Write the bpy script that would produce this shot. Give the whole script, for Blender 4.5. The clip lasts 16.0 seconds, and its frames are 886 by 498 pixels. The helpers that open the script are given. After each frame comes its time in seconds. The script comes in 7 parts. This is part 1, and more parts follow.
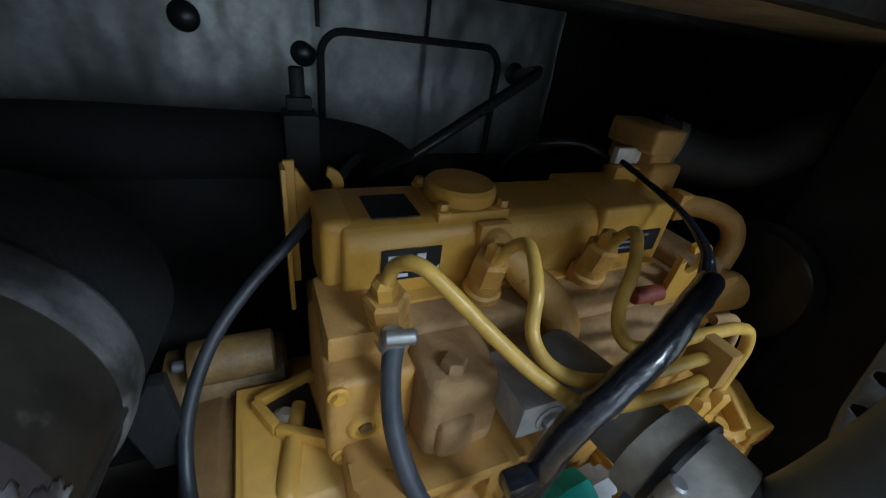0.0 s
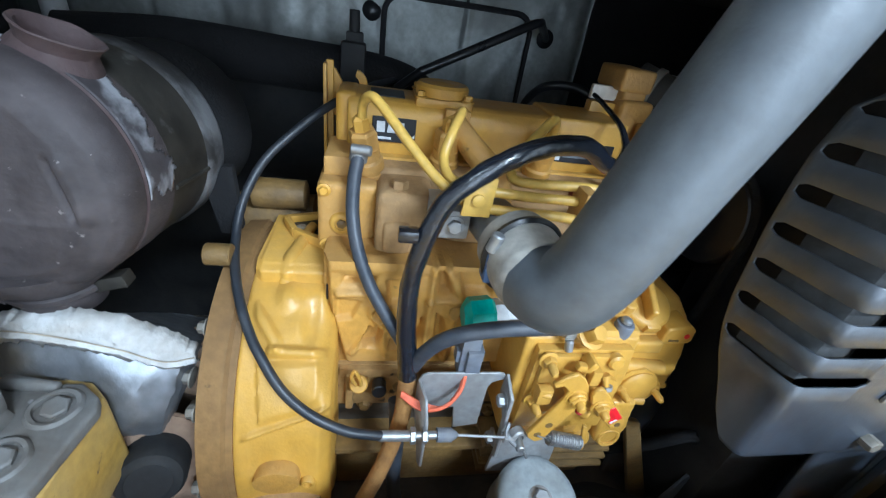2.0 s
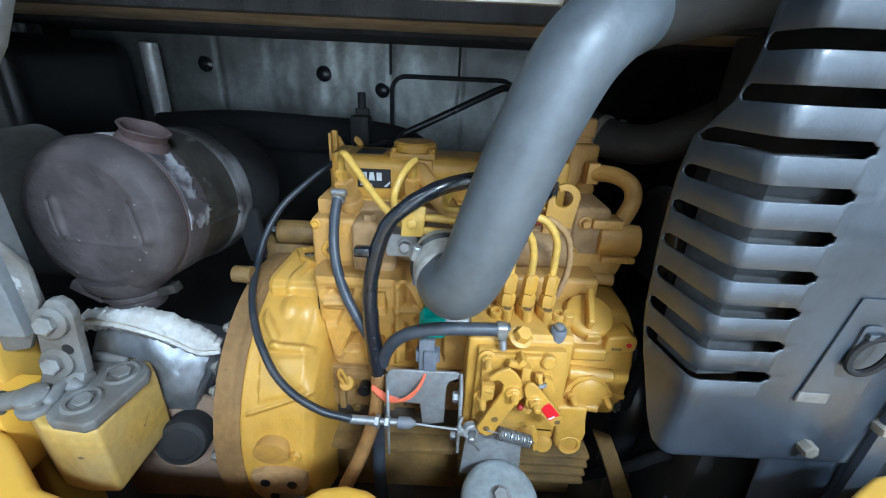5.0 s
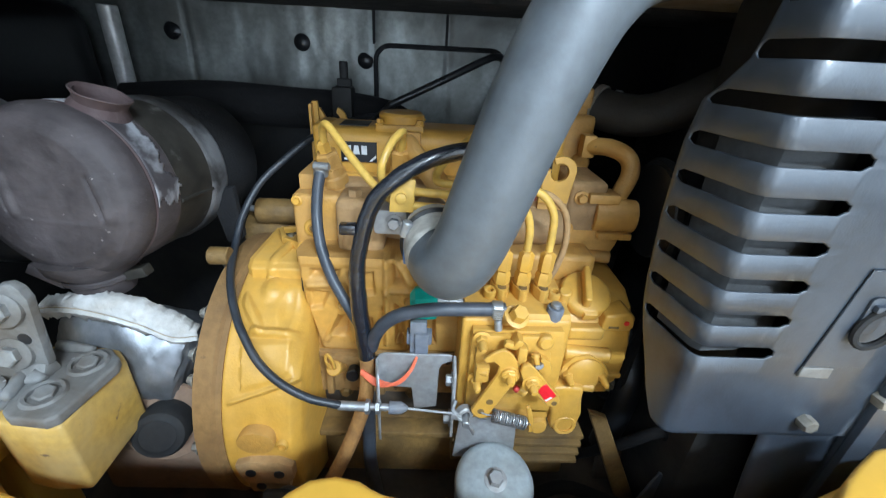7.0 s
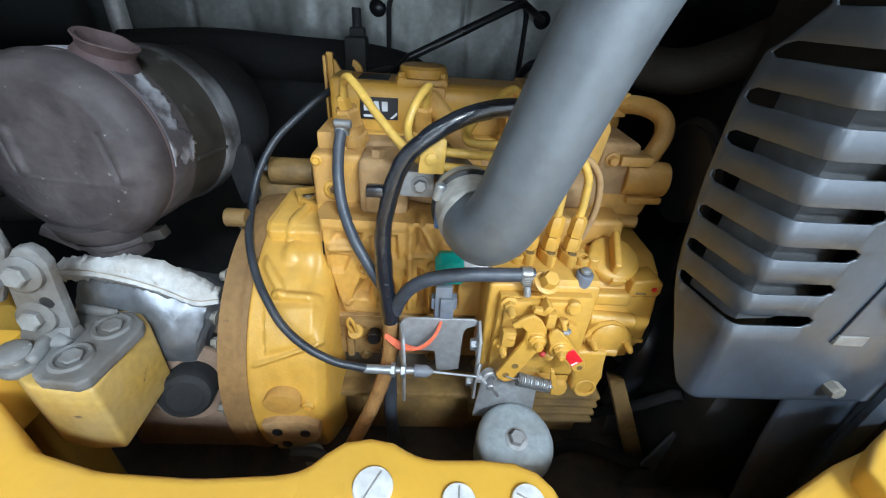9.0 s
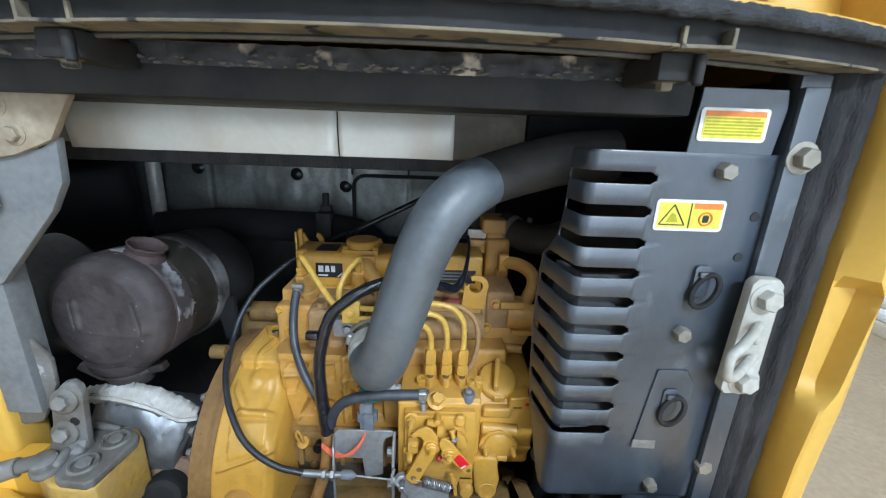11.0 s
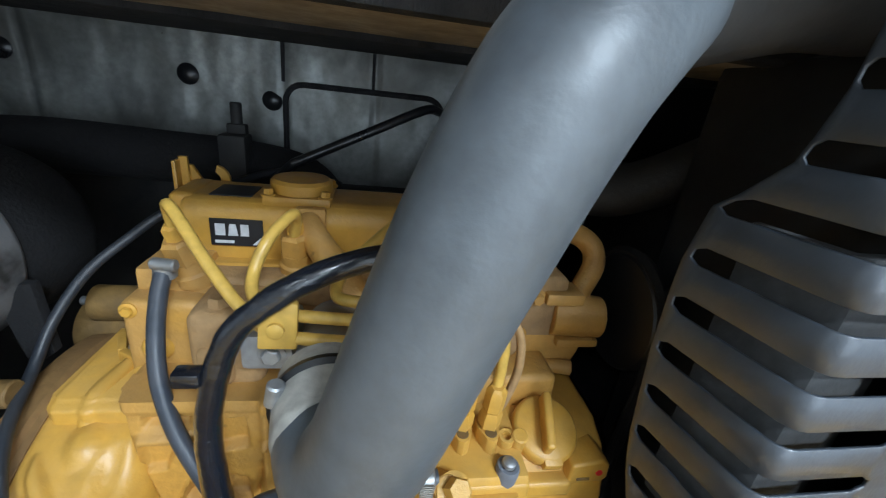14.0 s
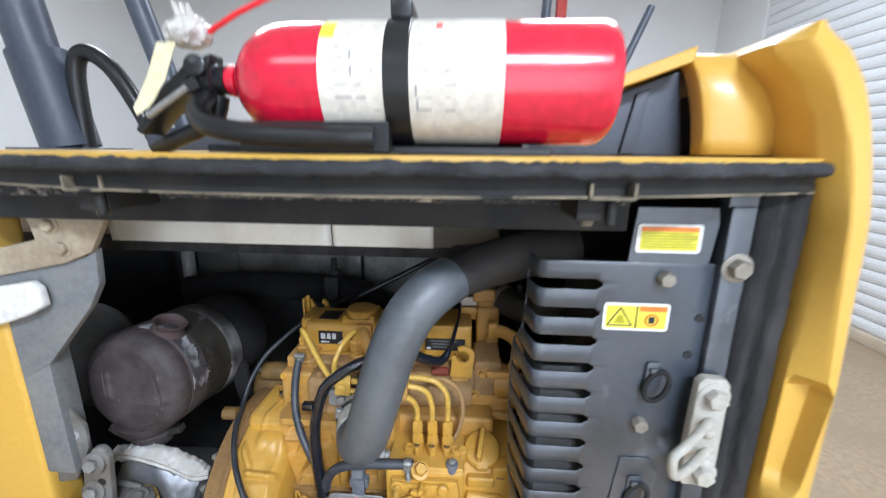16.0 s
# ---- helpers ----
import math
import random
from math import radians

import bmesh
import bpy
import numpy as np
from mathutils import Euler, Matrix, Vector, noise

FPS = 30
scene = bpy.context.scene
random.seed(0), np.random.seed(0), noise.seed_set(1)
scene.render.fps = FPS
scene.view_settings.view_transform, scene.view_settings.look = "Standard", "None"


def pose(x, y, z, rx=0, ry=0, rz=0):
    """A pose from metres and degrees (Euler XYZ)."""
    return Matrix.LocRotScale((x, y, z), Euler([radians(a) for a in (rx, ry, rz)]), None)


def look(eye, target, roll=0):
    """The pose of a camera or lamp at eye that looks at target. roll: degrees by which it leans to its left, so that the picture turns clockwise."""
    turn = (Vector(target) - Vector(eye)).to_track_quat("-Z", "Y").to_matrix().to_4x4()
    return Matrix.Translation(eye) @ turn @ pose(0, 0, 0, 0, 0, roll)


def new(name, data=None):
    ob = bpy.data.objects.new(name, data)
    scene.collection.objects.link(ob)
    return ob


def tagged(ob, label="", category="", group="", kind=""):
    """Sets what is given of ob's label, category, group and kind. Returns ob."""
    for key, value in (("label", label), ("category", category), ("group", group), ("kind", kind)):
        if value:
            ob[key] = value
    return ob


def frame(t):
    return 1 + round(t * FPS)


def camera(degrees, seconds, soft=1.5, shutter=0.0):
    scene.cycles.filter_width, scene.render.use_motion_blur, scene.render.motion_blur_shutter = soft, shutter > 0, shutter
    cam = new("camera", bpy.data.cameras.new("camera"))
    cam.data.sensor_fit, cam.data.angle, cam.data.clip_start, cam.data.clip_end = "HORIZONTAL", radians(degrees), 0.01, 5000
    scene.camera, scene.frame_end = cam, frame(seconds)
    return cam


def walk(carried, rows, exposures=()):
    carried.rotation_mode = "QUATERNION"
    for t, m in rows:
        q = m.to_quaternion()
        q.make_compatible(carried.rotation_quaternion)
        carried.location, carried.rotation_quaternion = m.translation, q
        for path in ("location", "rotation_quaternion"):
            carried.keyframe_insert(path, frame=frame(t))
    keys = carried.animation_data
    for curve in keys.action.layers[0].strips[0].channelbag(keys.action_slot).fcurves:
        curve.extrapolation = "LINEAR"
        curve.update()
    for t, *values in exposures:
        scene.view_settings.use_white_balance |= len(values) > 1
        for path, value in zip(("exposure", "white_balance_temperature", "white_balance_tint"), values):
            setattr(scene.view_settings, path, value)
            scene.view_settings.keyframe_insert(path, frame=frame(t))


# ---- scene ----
cam = camera(95.8, 16.0, soft=1.1, shutter=0.3)
PATH = [
    (0, (0.089, 0.091, 1.416), (0.878, 1.624, 0.403), 8.3),
    (0.5, (0.102, 0.035, 1.406), (0.717, 1.631, 0.371), 7.9),
    (1, (0.105, -0.04, 1.401), (0.621, 1.599, 0.379), 8.9),
    (1.5, (0.138, -0.116, 1.383), (0.546, 1.556, 0.363), 8.7),
    (2, (0.187, -0.169, 1.36), (0.541, 1.514, 0.34), 9.2),
    (2.5, (0.233, -0.214, 1.349), (0.495, 1.48, 0.318), 8.0),
    (3, (0.287, -0.236, 1.352), (0.451, 1.468, 0.318), 6.0),
    (3.5, (0.355, -0.265, 1.341), (0.462, 1.465, 0.343), 4.3),
    (4, (0.427, -0.281, 1.373), (0.507, 1.5, 0.467), 3.9),
    (4.5, (0.373, -0.307, 1.379), (0.406, 1.508, 0.539), 3.5),
    (4.7, (0.35, -0.312, 1.389), (0.34, 1.515, 0.576), 2.7),
    (6.8, (0.323, -0.288, 1.371), (0.383, 1.535, 0.551), 3.0),
    (7, (0.332, -0.285, 1.367), (0.401, 1.506, 0.481), 3.1),
    (7.5, (0.321, -0.285, 1.372), (0.418, 1.464, 0.408), 3.6),
    (8, (0.289, -0.271, 1.377), (0.388, 1.429, 0.329), 3.9),
    (8.5, (0.267, -0.273, 1.364), (0.357, 1.422, 0.306), 3.9),
    (9, (0.291, -0.267, 1.36), (0.379, 1.43, 0.305), 3.9),
    (9.5, (0.327, -0.284, 1.371), (0.417, 1.473, 0.418), 3.4),
    (10, (0.384, -0.343, 1.448), (0.444, 1.5, 0.674), 2.2),
    (10.2, (0.397, -0.378, 1.471), (0.448, 1.484, 0.742), 2.1),
    (12.3, (0.528, -0.476, 1.552), (0.556, 1.462, 1.058), 2.1),
    (12.5, (0.536, -0.445, 1.54), (0.619, 1.476, 0.99), 3.0),
    (13, (0.481, -0.218, 1.455), (0.786, 1.662, 0.844), 6.0),
    (13.5, (0.413, -0.125, 1.413), (0.779, 1.719, 0.731), 7.0),
    (14, (0.37, -0.092, 1.394), (0.712, 1.735, 0.656), 6.7),
    (14.5, (0.356, -0.113, 1.401), (0.576, 1.73, 0.657), 5.5),
    (15, (0.357, -0.143, 1.404), (0.364, 1.733, 0.711), 3.2),
    (15.5, (0.47, -0.322, 1.495), (0.237, 1.577, 0.914), 0.8),
    (16, (0.536, -0.487, 1.652), (0.412, 1.452, 1.175), 0.6),
]
EXPOSURE = [(0, -1.05, 5770, 10), (0.3, -0.75, 5720, 10), (0.7, -0.24, 5570, 10), (1.2, 0.06, 5620, 10), (3, 0.14, 5620, 10), (4.2, 0.08, 5450, 8), (7, 0.17, 5850, 10), (9, 0.15, 5950, 11), (10.1, 0.00, 5780, 10), (12.4, -0.46, 6300, 14), (13.2, -0.25, 6200, 12), (14.5, -0.22, 6000, 11), (15.1, -0.04, 5900, 13), (15.5, 0.20, 5700, 13), (16, -0.20, 6300, 18)]
walk(cam, [(t, look(eye, target, roll)) for t, eye, target, roll in PATH], EXPOSURE)

# ---- world, lamps ----
world = bpy.data.worlds.new("workshop_air")
scene.world = world
world.use_nodes = True
world.node_tree.nodes["Background"].inputs[0].default_value = (0.9, 0.95, 1.0, 1)
world.node_tree.nodes["Background"].inputs[1].default_value = 0.15


def area_lamp(name, eye, target, sx, sy, watts, colour):
    data = bpy.data.lights.new(name, "AREA")
    data.shape, data.size, data.size_y, data.energy, data.color = "RECTANGLE", sx, sy, watts, colour
    ob = new(name, data)
    ob.matrix_world = look(eye, target)
    return ob


LAMP_PLACES = [(-1.6, -3.2, 45), (1.9, -3.2, 385), (-1.7, 2.9, 150), (1.9, 2.9, 150)]
for lx, ly, watts in LAMP_PLACES:
    area_lamp("bay_light_tube", (lx, ly, 4.18), (lx, ly, 0), 1.5, 0.5, watts, (0.80, 0.925, 1.0))

# assumed loading door behind the camera, unseen; its lamp adds low soft front light
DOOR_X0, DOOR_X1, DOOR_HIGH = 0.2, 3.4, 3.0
area_lamp("assumed_door_light", ((DOOR_X0 + DOOR_X1) / 2, -4.97, DOOR_HIGH / 2), ((DOOR_X0 + DOOR_X1) / 2, 0, DOOR_HIGH / 2), DOOR_X1 - DOOR_X0, DOOR_HIGH, 130, (0.78, 0.91, 1.0))


# ---- small building blocks ----
def spline(pts, n=6):
    """Catmull-Rom through the points."""
    p = [Vector(q) for q in pts]
    if len(p) < 3:
        return p
    p = [2 * p[0] - p[1]] + p + [2 * p[-1] - p[-2]]
    out = []
    for i in range(1, len(p) - 2):
        a, b, c, d = p[i - 1:i + 3]
        for k in range(n):
            t = k / n
            out.append(0.5 * ((2 * b) + (c - a) * t + (2 * a - 5 * b + 4 * c - d) * t * t + (3 * b - a - 3 * c + d) * t ** 3))
    out.append(p[-2])
    return out


def sweep(bm, pts, r, seg=12, cap=True):
    """A round skin along a line of points; r is a number or one radius a point."""
    p = [Vector(q) for q in pts]
    rs = r if isinstance(r, (list, tuple)) else [r] * len(p)
    t0 = (p[1] - p[0]).normalized()
    side = t0.orthogonal().normalized()
    rings = []
    for i, c in enumerate(p):
        a, b = p[max(i - 1, 0)], p[min(i + 1, len(p) - 1)]
        t1 = (b - a).normalized() if (b - a).length > 1e-9 else t0
        side = t0.rotation_difference(t1) @ side
        t0 = t1
        up = t1.cross(side)
        rings.append([bm.verts.new(c + rs[i] * (math.cos(2 * math.pi * k / seg) * side + math.sin(2 * math.pi * k / seg) * up)) for k in range(seg)])
    for u, v in zip(rings, rings[1:]):
        for k in range(seg):
            bm.faces.new((u[k], u[(k + 1) % seg], v[(k + 1) % seg], v[k]))
    if cap:
        bm.faces.new(list(reversed(rings[0])))
        bm.faces.new(rings[-1])
    return bm


def tube(pts, r, seg=12, n=6, bm=None):
    bm = bm or bmesh.new()
    line = spline(pts, n)
    if isinstance(r, (list, tuple)):
        r = [float(v) for v in np.interp(np.linspace(0, len(r) - 1, len(line)), range(len(r)), r)]
    return sweep(bm, line, r, seg)


def lathe(p0, axis, profile, seg=32, bm=None):
    """Turned shape: profile of (distance along the axis, radius)."""
    bm = bm or bmesh.new()
    ax = Vector(axis).normalized()
    side = ax.orthogonal().normalized()
    up = ax.cross(side)
    rings = []
    for h, r in profile:
        c = Vector(p0) + ax * h
        rings.append([bm.verts.new(c + max(r, 1e-5) * (math.cos(2 * math.pi * k / seg) * side + math.sin(2 * math.pi * k / seg) * up)) for k in range(seg)])
    for u, v in zip(rings, rings[1:]):
        for k in range(seg):
            bm.faces.new((u[k], u[(k + 1) % seg], v[(k + 1) % seg], v[k]))
    bm.faces.new(list(reversed(rings[0])))
    bm.faces.new(rings[-1])
    return bm


def rod(p0, p1, r, r1=None, seg=20, ch=0.0015, bm=None):
    """A straight round bar with a small chamfer at both ends."""
    a, b = Vector(p0), Vector(p1)
    L = (b - a).length
    r1 = r if r1 is None else r1
    ch = min(ch, L / 4, r / 2)
    return lathe(a, b - a, [(0, r - ch), (ch, r), (L - ch, r1), (L, r1 - ch)], seg, bm)


def bevelled(bm, verts, bev, seg):
    if bev > 0:
        edges = list({e for v in verts for e in v.link_edges})
        bmesh.ops.bevel(bm, geom=edges, offset=bev, segments=seg, affect="EDGES", profile=0.6, clamp_overlap=True)


def box(lo, hi, bev=0.004, seg=2, bm=None, turn=None, taper=None):
    """A block between two corners; turn: a matrix about its centre; taper: scale of the top."""
    bm = bm or bmesh.new()
    tmp = bmesh.new()
    bmesh.ops.create_cube(tmp, size=1.0)
    c = (Vector(lo) + Vector(hi)) / 2
    s = Vector(hi) - Vector(lo)
    for v in tmp.verts:
        k = taper if taper and v.co.z > 0 else (1, 1)
        v.co = Vector((v.co.x * s.x * k[0], v.co.y * s.y * k[1], v.co.z * s.z))
    bevelled(tmp, list(tmp.verts), bev, seg)
    for v in tmp.verts:
        v.co = c + ((turn.to_3x3() @ v.co) if turn else v.co)
    return merged(bm, tmp)


def merged(bm, tmp):
    me = bpy.data.meshes.new("tmp")
    tmp.to_mesh(me)
    tmp.free()
    bm.from_mesh(me)
    bpy.data.meshes.remove(me)
    return bm


def prism(poly, axis, a, b, bev=0.0, seg=2, bm=None):
    """A flat outline drawn in the two other axes (in x, y, z order), from a to b along the axis."""
    bm = bm or bmesh.new()
    tmp = bmesh.new()

    def at(u, v, w):
        return {"x": (w, u, v), "y": (u, w, v), "z": (u, v, w)}[axis]
    lo = [tmp.verts.new(at(u, v, a)) for u, v in poly]
    hi = [tmp.verts.new(at(u, v, b)) for u, v in poly]
    tmp.faces.new(lo), tmp.faces.new(hi)
    for i in range(len(poly)):
        j = (i + 1) % len(poly)
        tmp.faces.new((lo[i], lo[j], hi[j], hi[i]))
    bmesh.ops.recalc_face_normals(tmp, faces=tmp.faces)
    bevelled(tmp, list(tmp.verts), bev, seg)
    return merged(bm, tmp)


def arc(cx, cy, r, a0, a1, n=10):
    return [(cx + r * math.cos(radians(a0 + (a1 - a0) * i / n)), cy + r * math.sin(radians(a0 + (a1 - a0) * i / n))) for i in range(n + 1)]


def rounded_rect(x0, y0, x1, y1, r, n=4):
    return arc(x1 - r, y0 + r, r, -90, 0, n) + arc(x1 - r, y1 - r, r, 0, 90, n) + arc(x0 + r, y1 - r, r, 90, 180, n) + arc(x0 + r, y0 + r, r, 180, 270, n)


def hex_bolt(p, axis, r, h, bm=None, washer=True):
    """A hexagon head on a washer; p is on the surface."""
    bm = bm or bmesh.new()
    ax = Vector(axis).normalized()
    p = Vector(p)
    if washer:
        lathe(p - 0.001 * ax, ax, [(0, r * 1.45), (0.002, r * 1.45), (0.0026, r * 1.3)], 20, bm)
    lathe(p, ax, [(0, r), (h * 0.82, r), (h, r * 0.84)], 6, bm)
    return bm


def soft(v):
    v = min(1.0, max(0.0, v))
    return v * v * (3 - 2 * v)


def rib_at(u, v, a, b, w):
    """1 on the line from a to b, falling to 0 at distance w."""
    ax, ay, bx, by = *a, *b
    L2 = (bx - ax) ** 2 + (by - ay) ** 2
    t = min(1, max(0, ((u - ax) * (bx - ax) + (v - ay) * (by - ay)) / L2))
    return soft(1.35 * (1 - math.hypot(u - ax - t * (bx - ax), v - ay - t * (by - ay)) / w))


def field_at(u, v, poly, edge):
    """1 inside a convex outline (anticlockwise), with a slope of width edge at its border."""
    d = 9.0
    for (ax, ay), (bx, by) in zip(poly, poly[1:] + poly[:1]):
        L = math.hypot(bx - ax, by - ay)
        d = min(d, ((bx - ax) * (v - ay) - (by - ay) * (u - ax)) / L)
    return soft(d / edge)


def relief(us, vs, height, axis, back, bm=None, keep=None):
    """A cast face: a grid with a height at each place, closed with a skirt to the plane at back."""
    bm = bm or bmesh.new()

    def at(u, v, w):
        return {"y": (u, w, v), "z": (u, v, w)}[axis]
    g = [[bm.verts.new(at(u, v, height(u, v))) for v in vs] for u in us]
    for i in range(len(us) - 1):
        for j in range(len(vs) - 1):
            if keep is None or keep((us[i] + us[i + 1]) / 2, (vs[j] + vs[j + 1]) / 2):
                bm.faces.new((g[i][j], g[i + 1][j], g[i + 1][j + 1], g[i][j + 1]))
    if keep is not None:
        bmesh.ops.delete(bm, geom=[v for v in bm.verts if not v.link_faces], context="VERTS")
        return bm
    rim = [g[i][0] for i in range(len(us))] + g[-1][1:] + [g[i][-1] for i in range(len(us) - 2, -1, -1)] + list(reversed(g[0][1:-1]))
    low = []
    for v in rim:
        c = v.co.copy()
        if axis == "y":
            c.y = back
        else:
            c.z = back
        low.append(bm.verts.new(c))
    n = len(rim)
    for i in range(n):
        bm.faces.new((rim[i], low[i], low[(i + 1) % n], rim[(i + 1) % n]))
    bm.faces.new(low)
    return bm


base_of = {}


def thing(name, at=(0, 0, 0), label="", category="", group="", kind=""):
    ob = new(name)
    ob.empty_display_size = 0.02
    ob.location = at
    base_of[ob.name] = Vector(at)
    return tagged(ob, label, category, group, kind)


def part(name, bm, material, parent=None, label="", smooth=40):
    """Links a bmesh, drawn in world places, as one mesh under a thing or a part."""
    base = base_of[parent.name] if parent else Vector((0, 0, 0))
    bmesh.ops.recalc_face_normals(bm, faces=bm.faces)
    bmesh.ops.translate(bm, verts=bm.verts, vec=-base)
    me = bpy.data.meshes.new(name)
    bm.to_mesh(me)
    bm.free()
    me.materials.append(material)
    me.shade_smooth()
    me.set_sharp_from_angle(angle=radians(smooth))
    ob = new(name, me)
    if parent:
        ob.parent = parent
    base_of[ob.name] = base
    if label:
        ob["label"] = label
    return ob


def solo(name, bm, material, label, category="", group="", kind="", smooth=40):
    return tagged(part(name, bm, material, None, "", smooth), label, category, group, kind)


# ---- materials ----
def surface(name, col, rough=0.5, metal=0.0, dirt=None, dirt_amount=0.4, dirt_scale=6.0, fine=90.0, fine_amount=0.12, bump=0.15, bump_scale=140.0,
            wear=None, wear_scale=18.0, wear_cut=0.62, wear_soft=0.04, coat=0.0, dust_up=0.0, stretch=(1, 1, 1), spec=0.5):
    """Paint, rubber, metal or stone: base colour, soft stains, fine grain, sharp-edged wear, relief."""
    m = bpy.data.materials.new(name)
    m.use_nodes = True
    nt = m.node_tree
    N, L = nt.nodes, nt.links
    bsdf = N["Principled BSDF"]
    co = N.new("ShaderNodeTexCoord")
    mp = N.new("ShaderNodeMapping")
    mp.inputs["Scale"].default_value = stretch
    L.new(co.outputs["Object"], mp.inputs["Vector"])

    def noise_tex(scale, detail=4.0, distort=0.0):
        t = N.new("ShaderNodeTexNoise")
        t.inputs["Scale"].default_value, t.inputs["Detail"].default_value, t.inputs["Distortion"].default_value = scale, detail, distort
        L.new(mp.outputs[0], t.inputs["Vector"])
        return t.outputs["Fac"]

    def ramp(fac, a, b):
        r = N.new("ShaderNodeMapRange")
        r.inputs["From Min"].default_value, r.inputs["From Max"].default_value = a, b
        L.new(fac, r.inputs["Value"])
        return r.outputs[0]

    def scaled(fac, k):
        r = N.new("ShaderNodeMath")
        r.operation, r.use_clamp = "MULTIPLY", True
        r.inputs[1].default_value = k
        L.new(fac, r.inputs[0])
        return r.outputs[0]

    def mix(fac, a, b):
        r = N.new("ShaderNodeMix")
        r.data_type = "RGBA"
        L.new(fac, r.inputs["Factor"])
        for sock, v in ((r.inputs["A"], a), (r.inputs["B"], b)):
            if isinstance(v, tuple):
                sock.default_value = (*v, 1)
            else:
                L.new(v, sock)
        return r.outputs["Result"]

    colour = col
    dark = tuple(c * (1 - fine_amount * 2) for c in col)
    colour = mix(ramp(noise_tex(fine, 3), 0.35, 0.7), col, dark)
    if dirt:
        fac = scaled(ramp(noise_tex(dirt_scale, 6, 0.6), 0.35, 0.72), dirt_amount)
        colour = mix(fac, colour, dirt)
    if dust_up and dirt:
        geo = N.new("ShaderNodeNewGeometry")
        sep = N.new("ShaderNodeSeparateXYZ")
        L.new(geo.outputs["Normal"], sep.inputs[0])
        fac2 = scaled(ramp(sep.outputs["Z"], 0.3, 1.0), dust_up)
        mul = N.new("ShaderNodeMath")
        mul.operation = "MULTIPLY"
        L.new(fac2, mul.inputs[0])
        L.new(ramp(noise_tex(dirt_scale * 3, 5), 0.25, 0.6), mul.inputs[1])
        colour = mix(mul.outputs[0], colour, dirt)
    if wear:
        fac = ramp(noise_tex(wear_scale, 8, 0.3), wear_cut, wear_cut + wear_soft)
        colour = mix(fac, colour, wear)
    L.new(colour, bsdf.inputs["Base Color"])
    bsdf.inputs["Metallic"].default_value = metal
    bsdf.inputs["Specular IOR Level"].default_value = spec
    bsdf.inputs["Coat Weight"].default_value = coat
    bsdf.inputs["Coat Roughness"].default_value = 0.15
    rr = N.new("ShaderNodeMapRange")
    rr.inputs["To Min"].default_value, rr.inputs["To Max"].default_value = max(rough - 0.1, 0.03), min(rough + 0.14, 1)
    L.new(noise_tex(dirt_scale * 2.3, 5), rr.inputs["Value"])
    L.new(rr.outputs[0], bsdf.inputs["Roughness"])
    if bump:
        bp = N.new("ShaderNodeBump")
        bp.inputs["Strength"].default_value, bp.inputs["Distance"].default_value = bump, 0.002
        L.new(noise_tex(bump_scale, 4), bp.inputs["Height"])
        L.new(bp.outputs[0], bsdf.inputs["Normal"])
    return m


M = {}
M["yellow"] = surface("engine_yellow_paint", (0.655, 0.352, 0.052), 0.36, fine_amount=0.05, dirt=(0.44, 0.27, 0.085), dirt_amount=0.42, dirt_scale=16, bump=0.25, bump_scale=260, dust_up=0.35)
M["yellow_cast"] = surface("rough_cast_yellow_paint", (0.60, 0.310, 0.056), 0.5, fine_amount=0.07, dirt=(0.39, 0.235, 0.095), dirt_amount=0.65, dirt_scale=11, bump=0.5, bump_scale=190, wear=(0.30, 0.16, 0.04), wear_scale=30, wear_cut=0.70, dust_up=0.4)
M["yellow_dusty"] = surface("dusty_yellow_cast_iron", (0.45, 0.265, 0.105), 0.75, dirt=(0.24, 0.16, 0.09), dirt_amount=0.7, dirt_scale=12, bump=0.5, bump_scale=200, wear=(0.16, 0.10, 0.05), wear_scale=60, wear_cut=0.74)
M["plate_brown"] = surface("dusty_brown_yellow_plate", (0.32, 0.178, 0.060), 0.75, dirt=(0.16, 0.088, 0.036), dirt_amount=0.8, dirt_scale=9, bump=0.4, bump_scale=160, wear=(0.12, 0.07, 0.03), wear_scale=55, wear_cut=0.70)
M["crank_oily"] = surface("oil_streaked_yellow_iron", (0.46, 0.27, 0.095), 0.5, dirt=(0.17, 0.105, 0.048), dirt_amount=0.9, dirt_scale=15, bump=0.5, bump_scale=160, wear=(0.05, 0.035, 0.02), wear_scale=34, wear_cut=0.62)
M["yellow_oily"] = surface("oily_brown_yellow_paint", (0.26, 0.155, 0.050), 0.45, dirt=(0.10, 0.065, 0.032), dirt_amount=0.9, dirt_scale=16, bump=0.5, bump_scale=160)
M["body_yellow"] = surface("body_yellow_enamel", (0.68, 0.40, 0.065), 0.33, dirt=(0.60, 0.38, 0.09), dirt_amount=0.5, dirt_scale=2.2, fine_amount=0.03, bump=0.04, bump_scale=80, wear=(0.22, 0.14, 0.06), wear_scale=30, wear_cut=0.80, coat=0.25)
M["weight_yellow"] = surface("counterweight_yellow_paint", (0.80, 0.450, 0.055), 0.30, fine_amount=0.02, dirt=(0.70, 0.42, 0.09), dirt_amount=0.5, dirt_scale=4, bump=0.05, bump_scale=50, wear=(0.20, 0.12, 0.06), wear_scale=22, wear_cut=0.73)
M["block_yellow"] = surface("dust_caked_yellow_block", (0.56, 0.345, 0.07), 0.55, dirt=(0.46, 0.34, 0.15), dirt_amount=0.9, dirt_scale=10, bump=0.4, bump_scale=90, wear=(0.16, 0.10, 0.06), wear_scale=40, wear_cut=0.70)
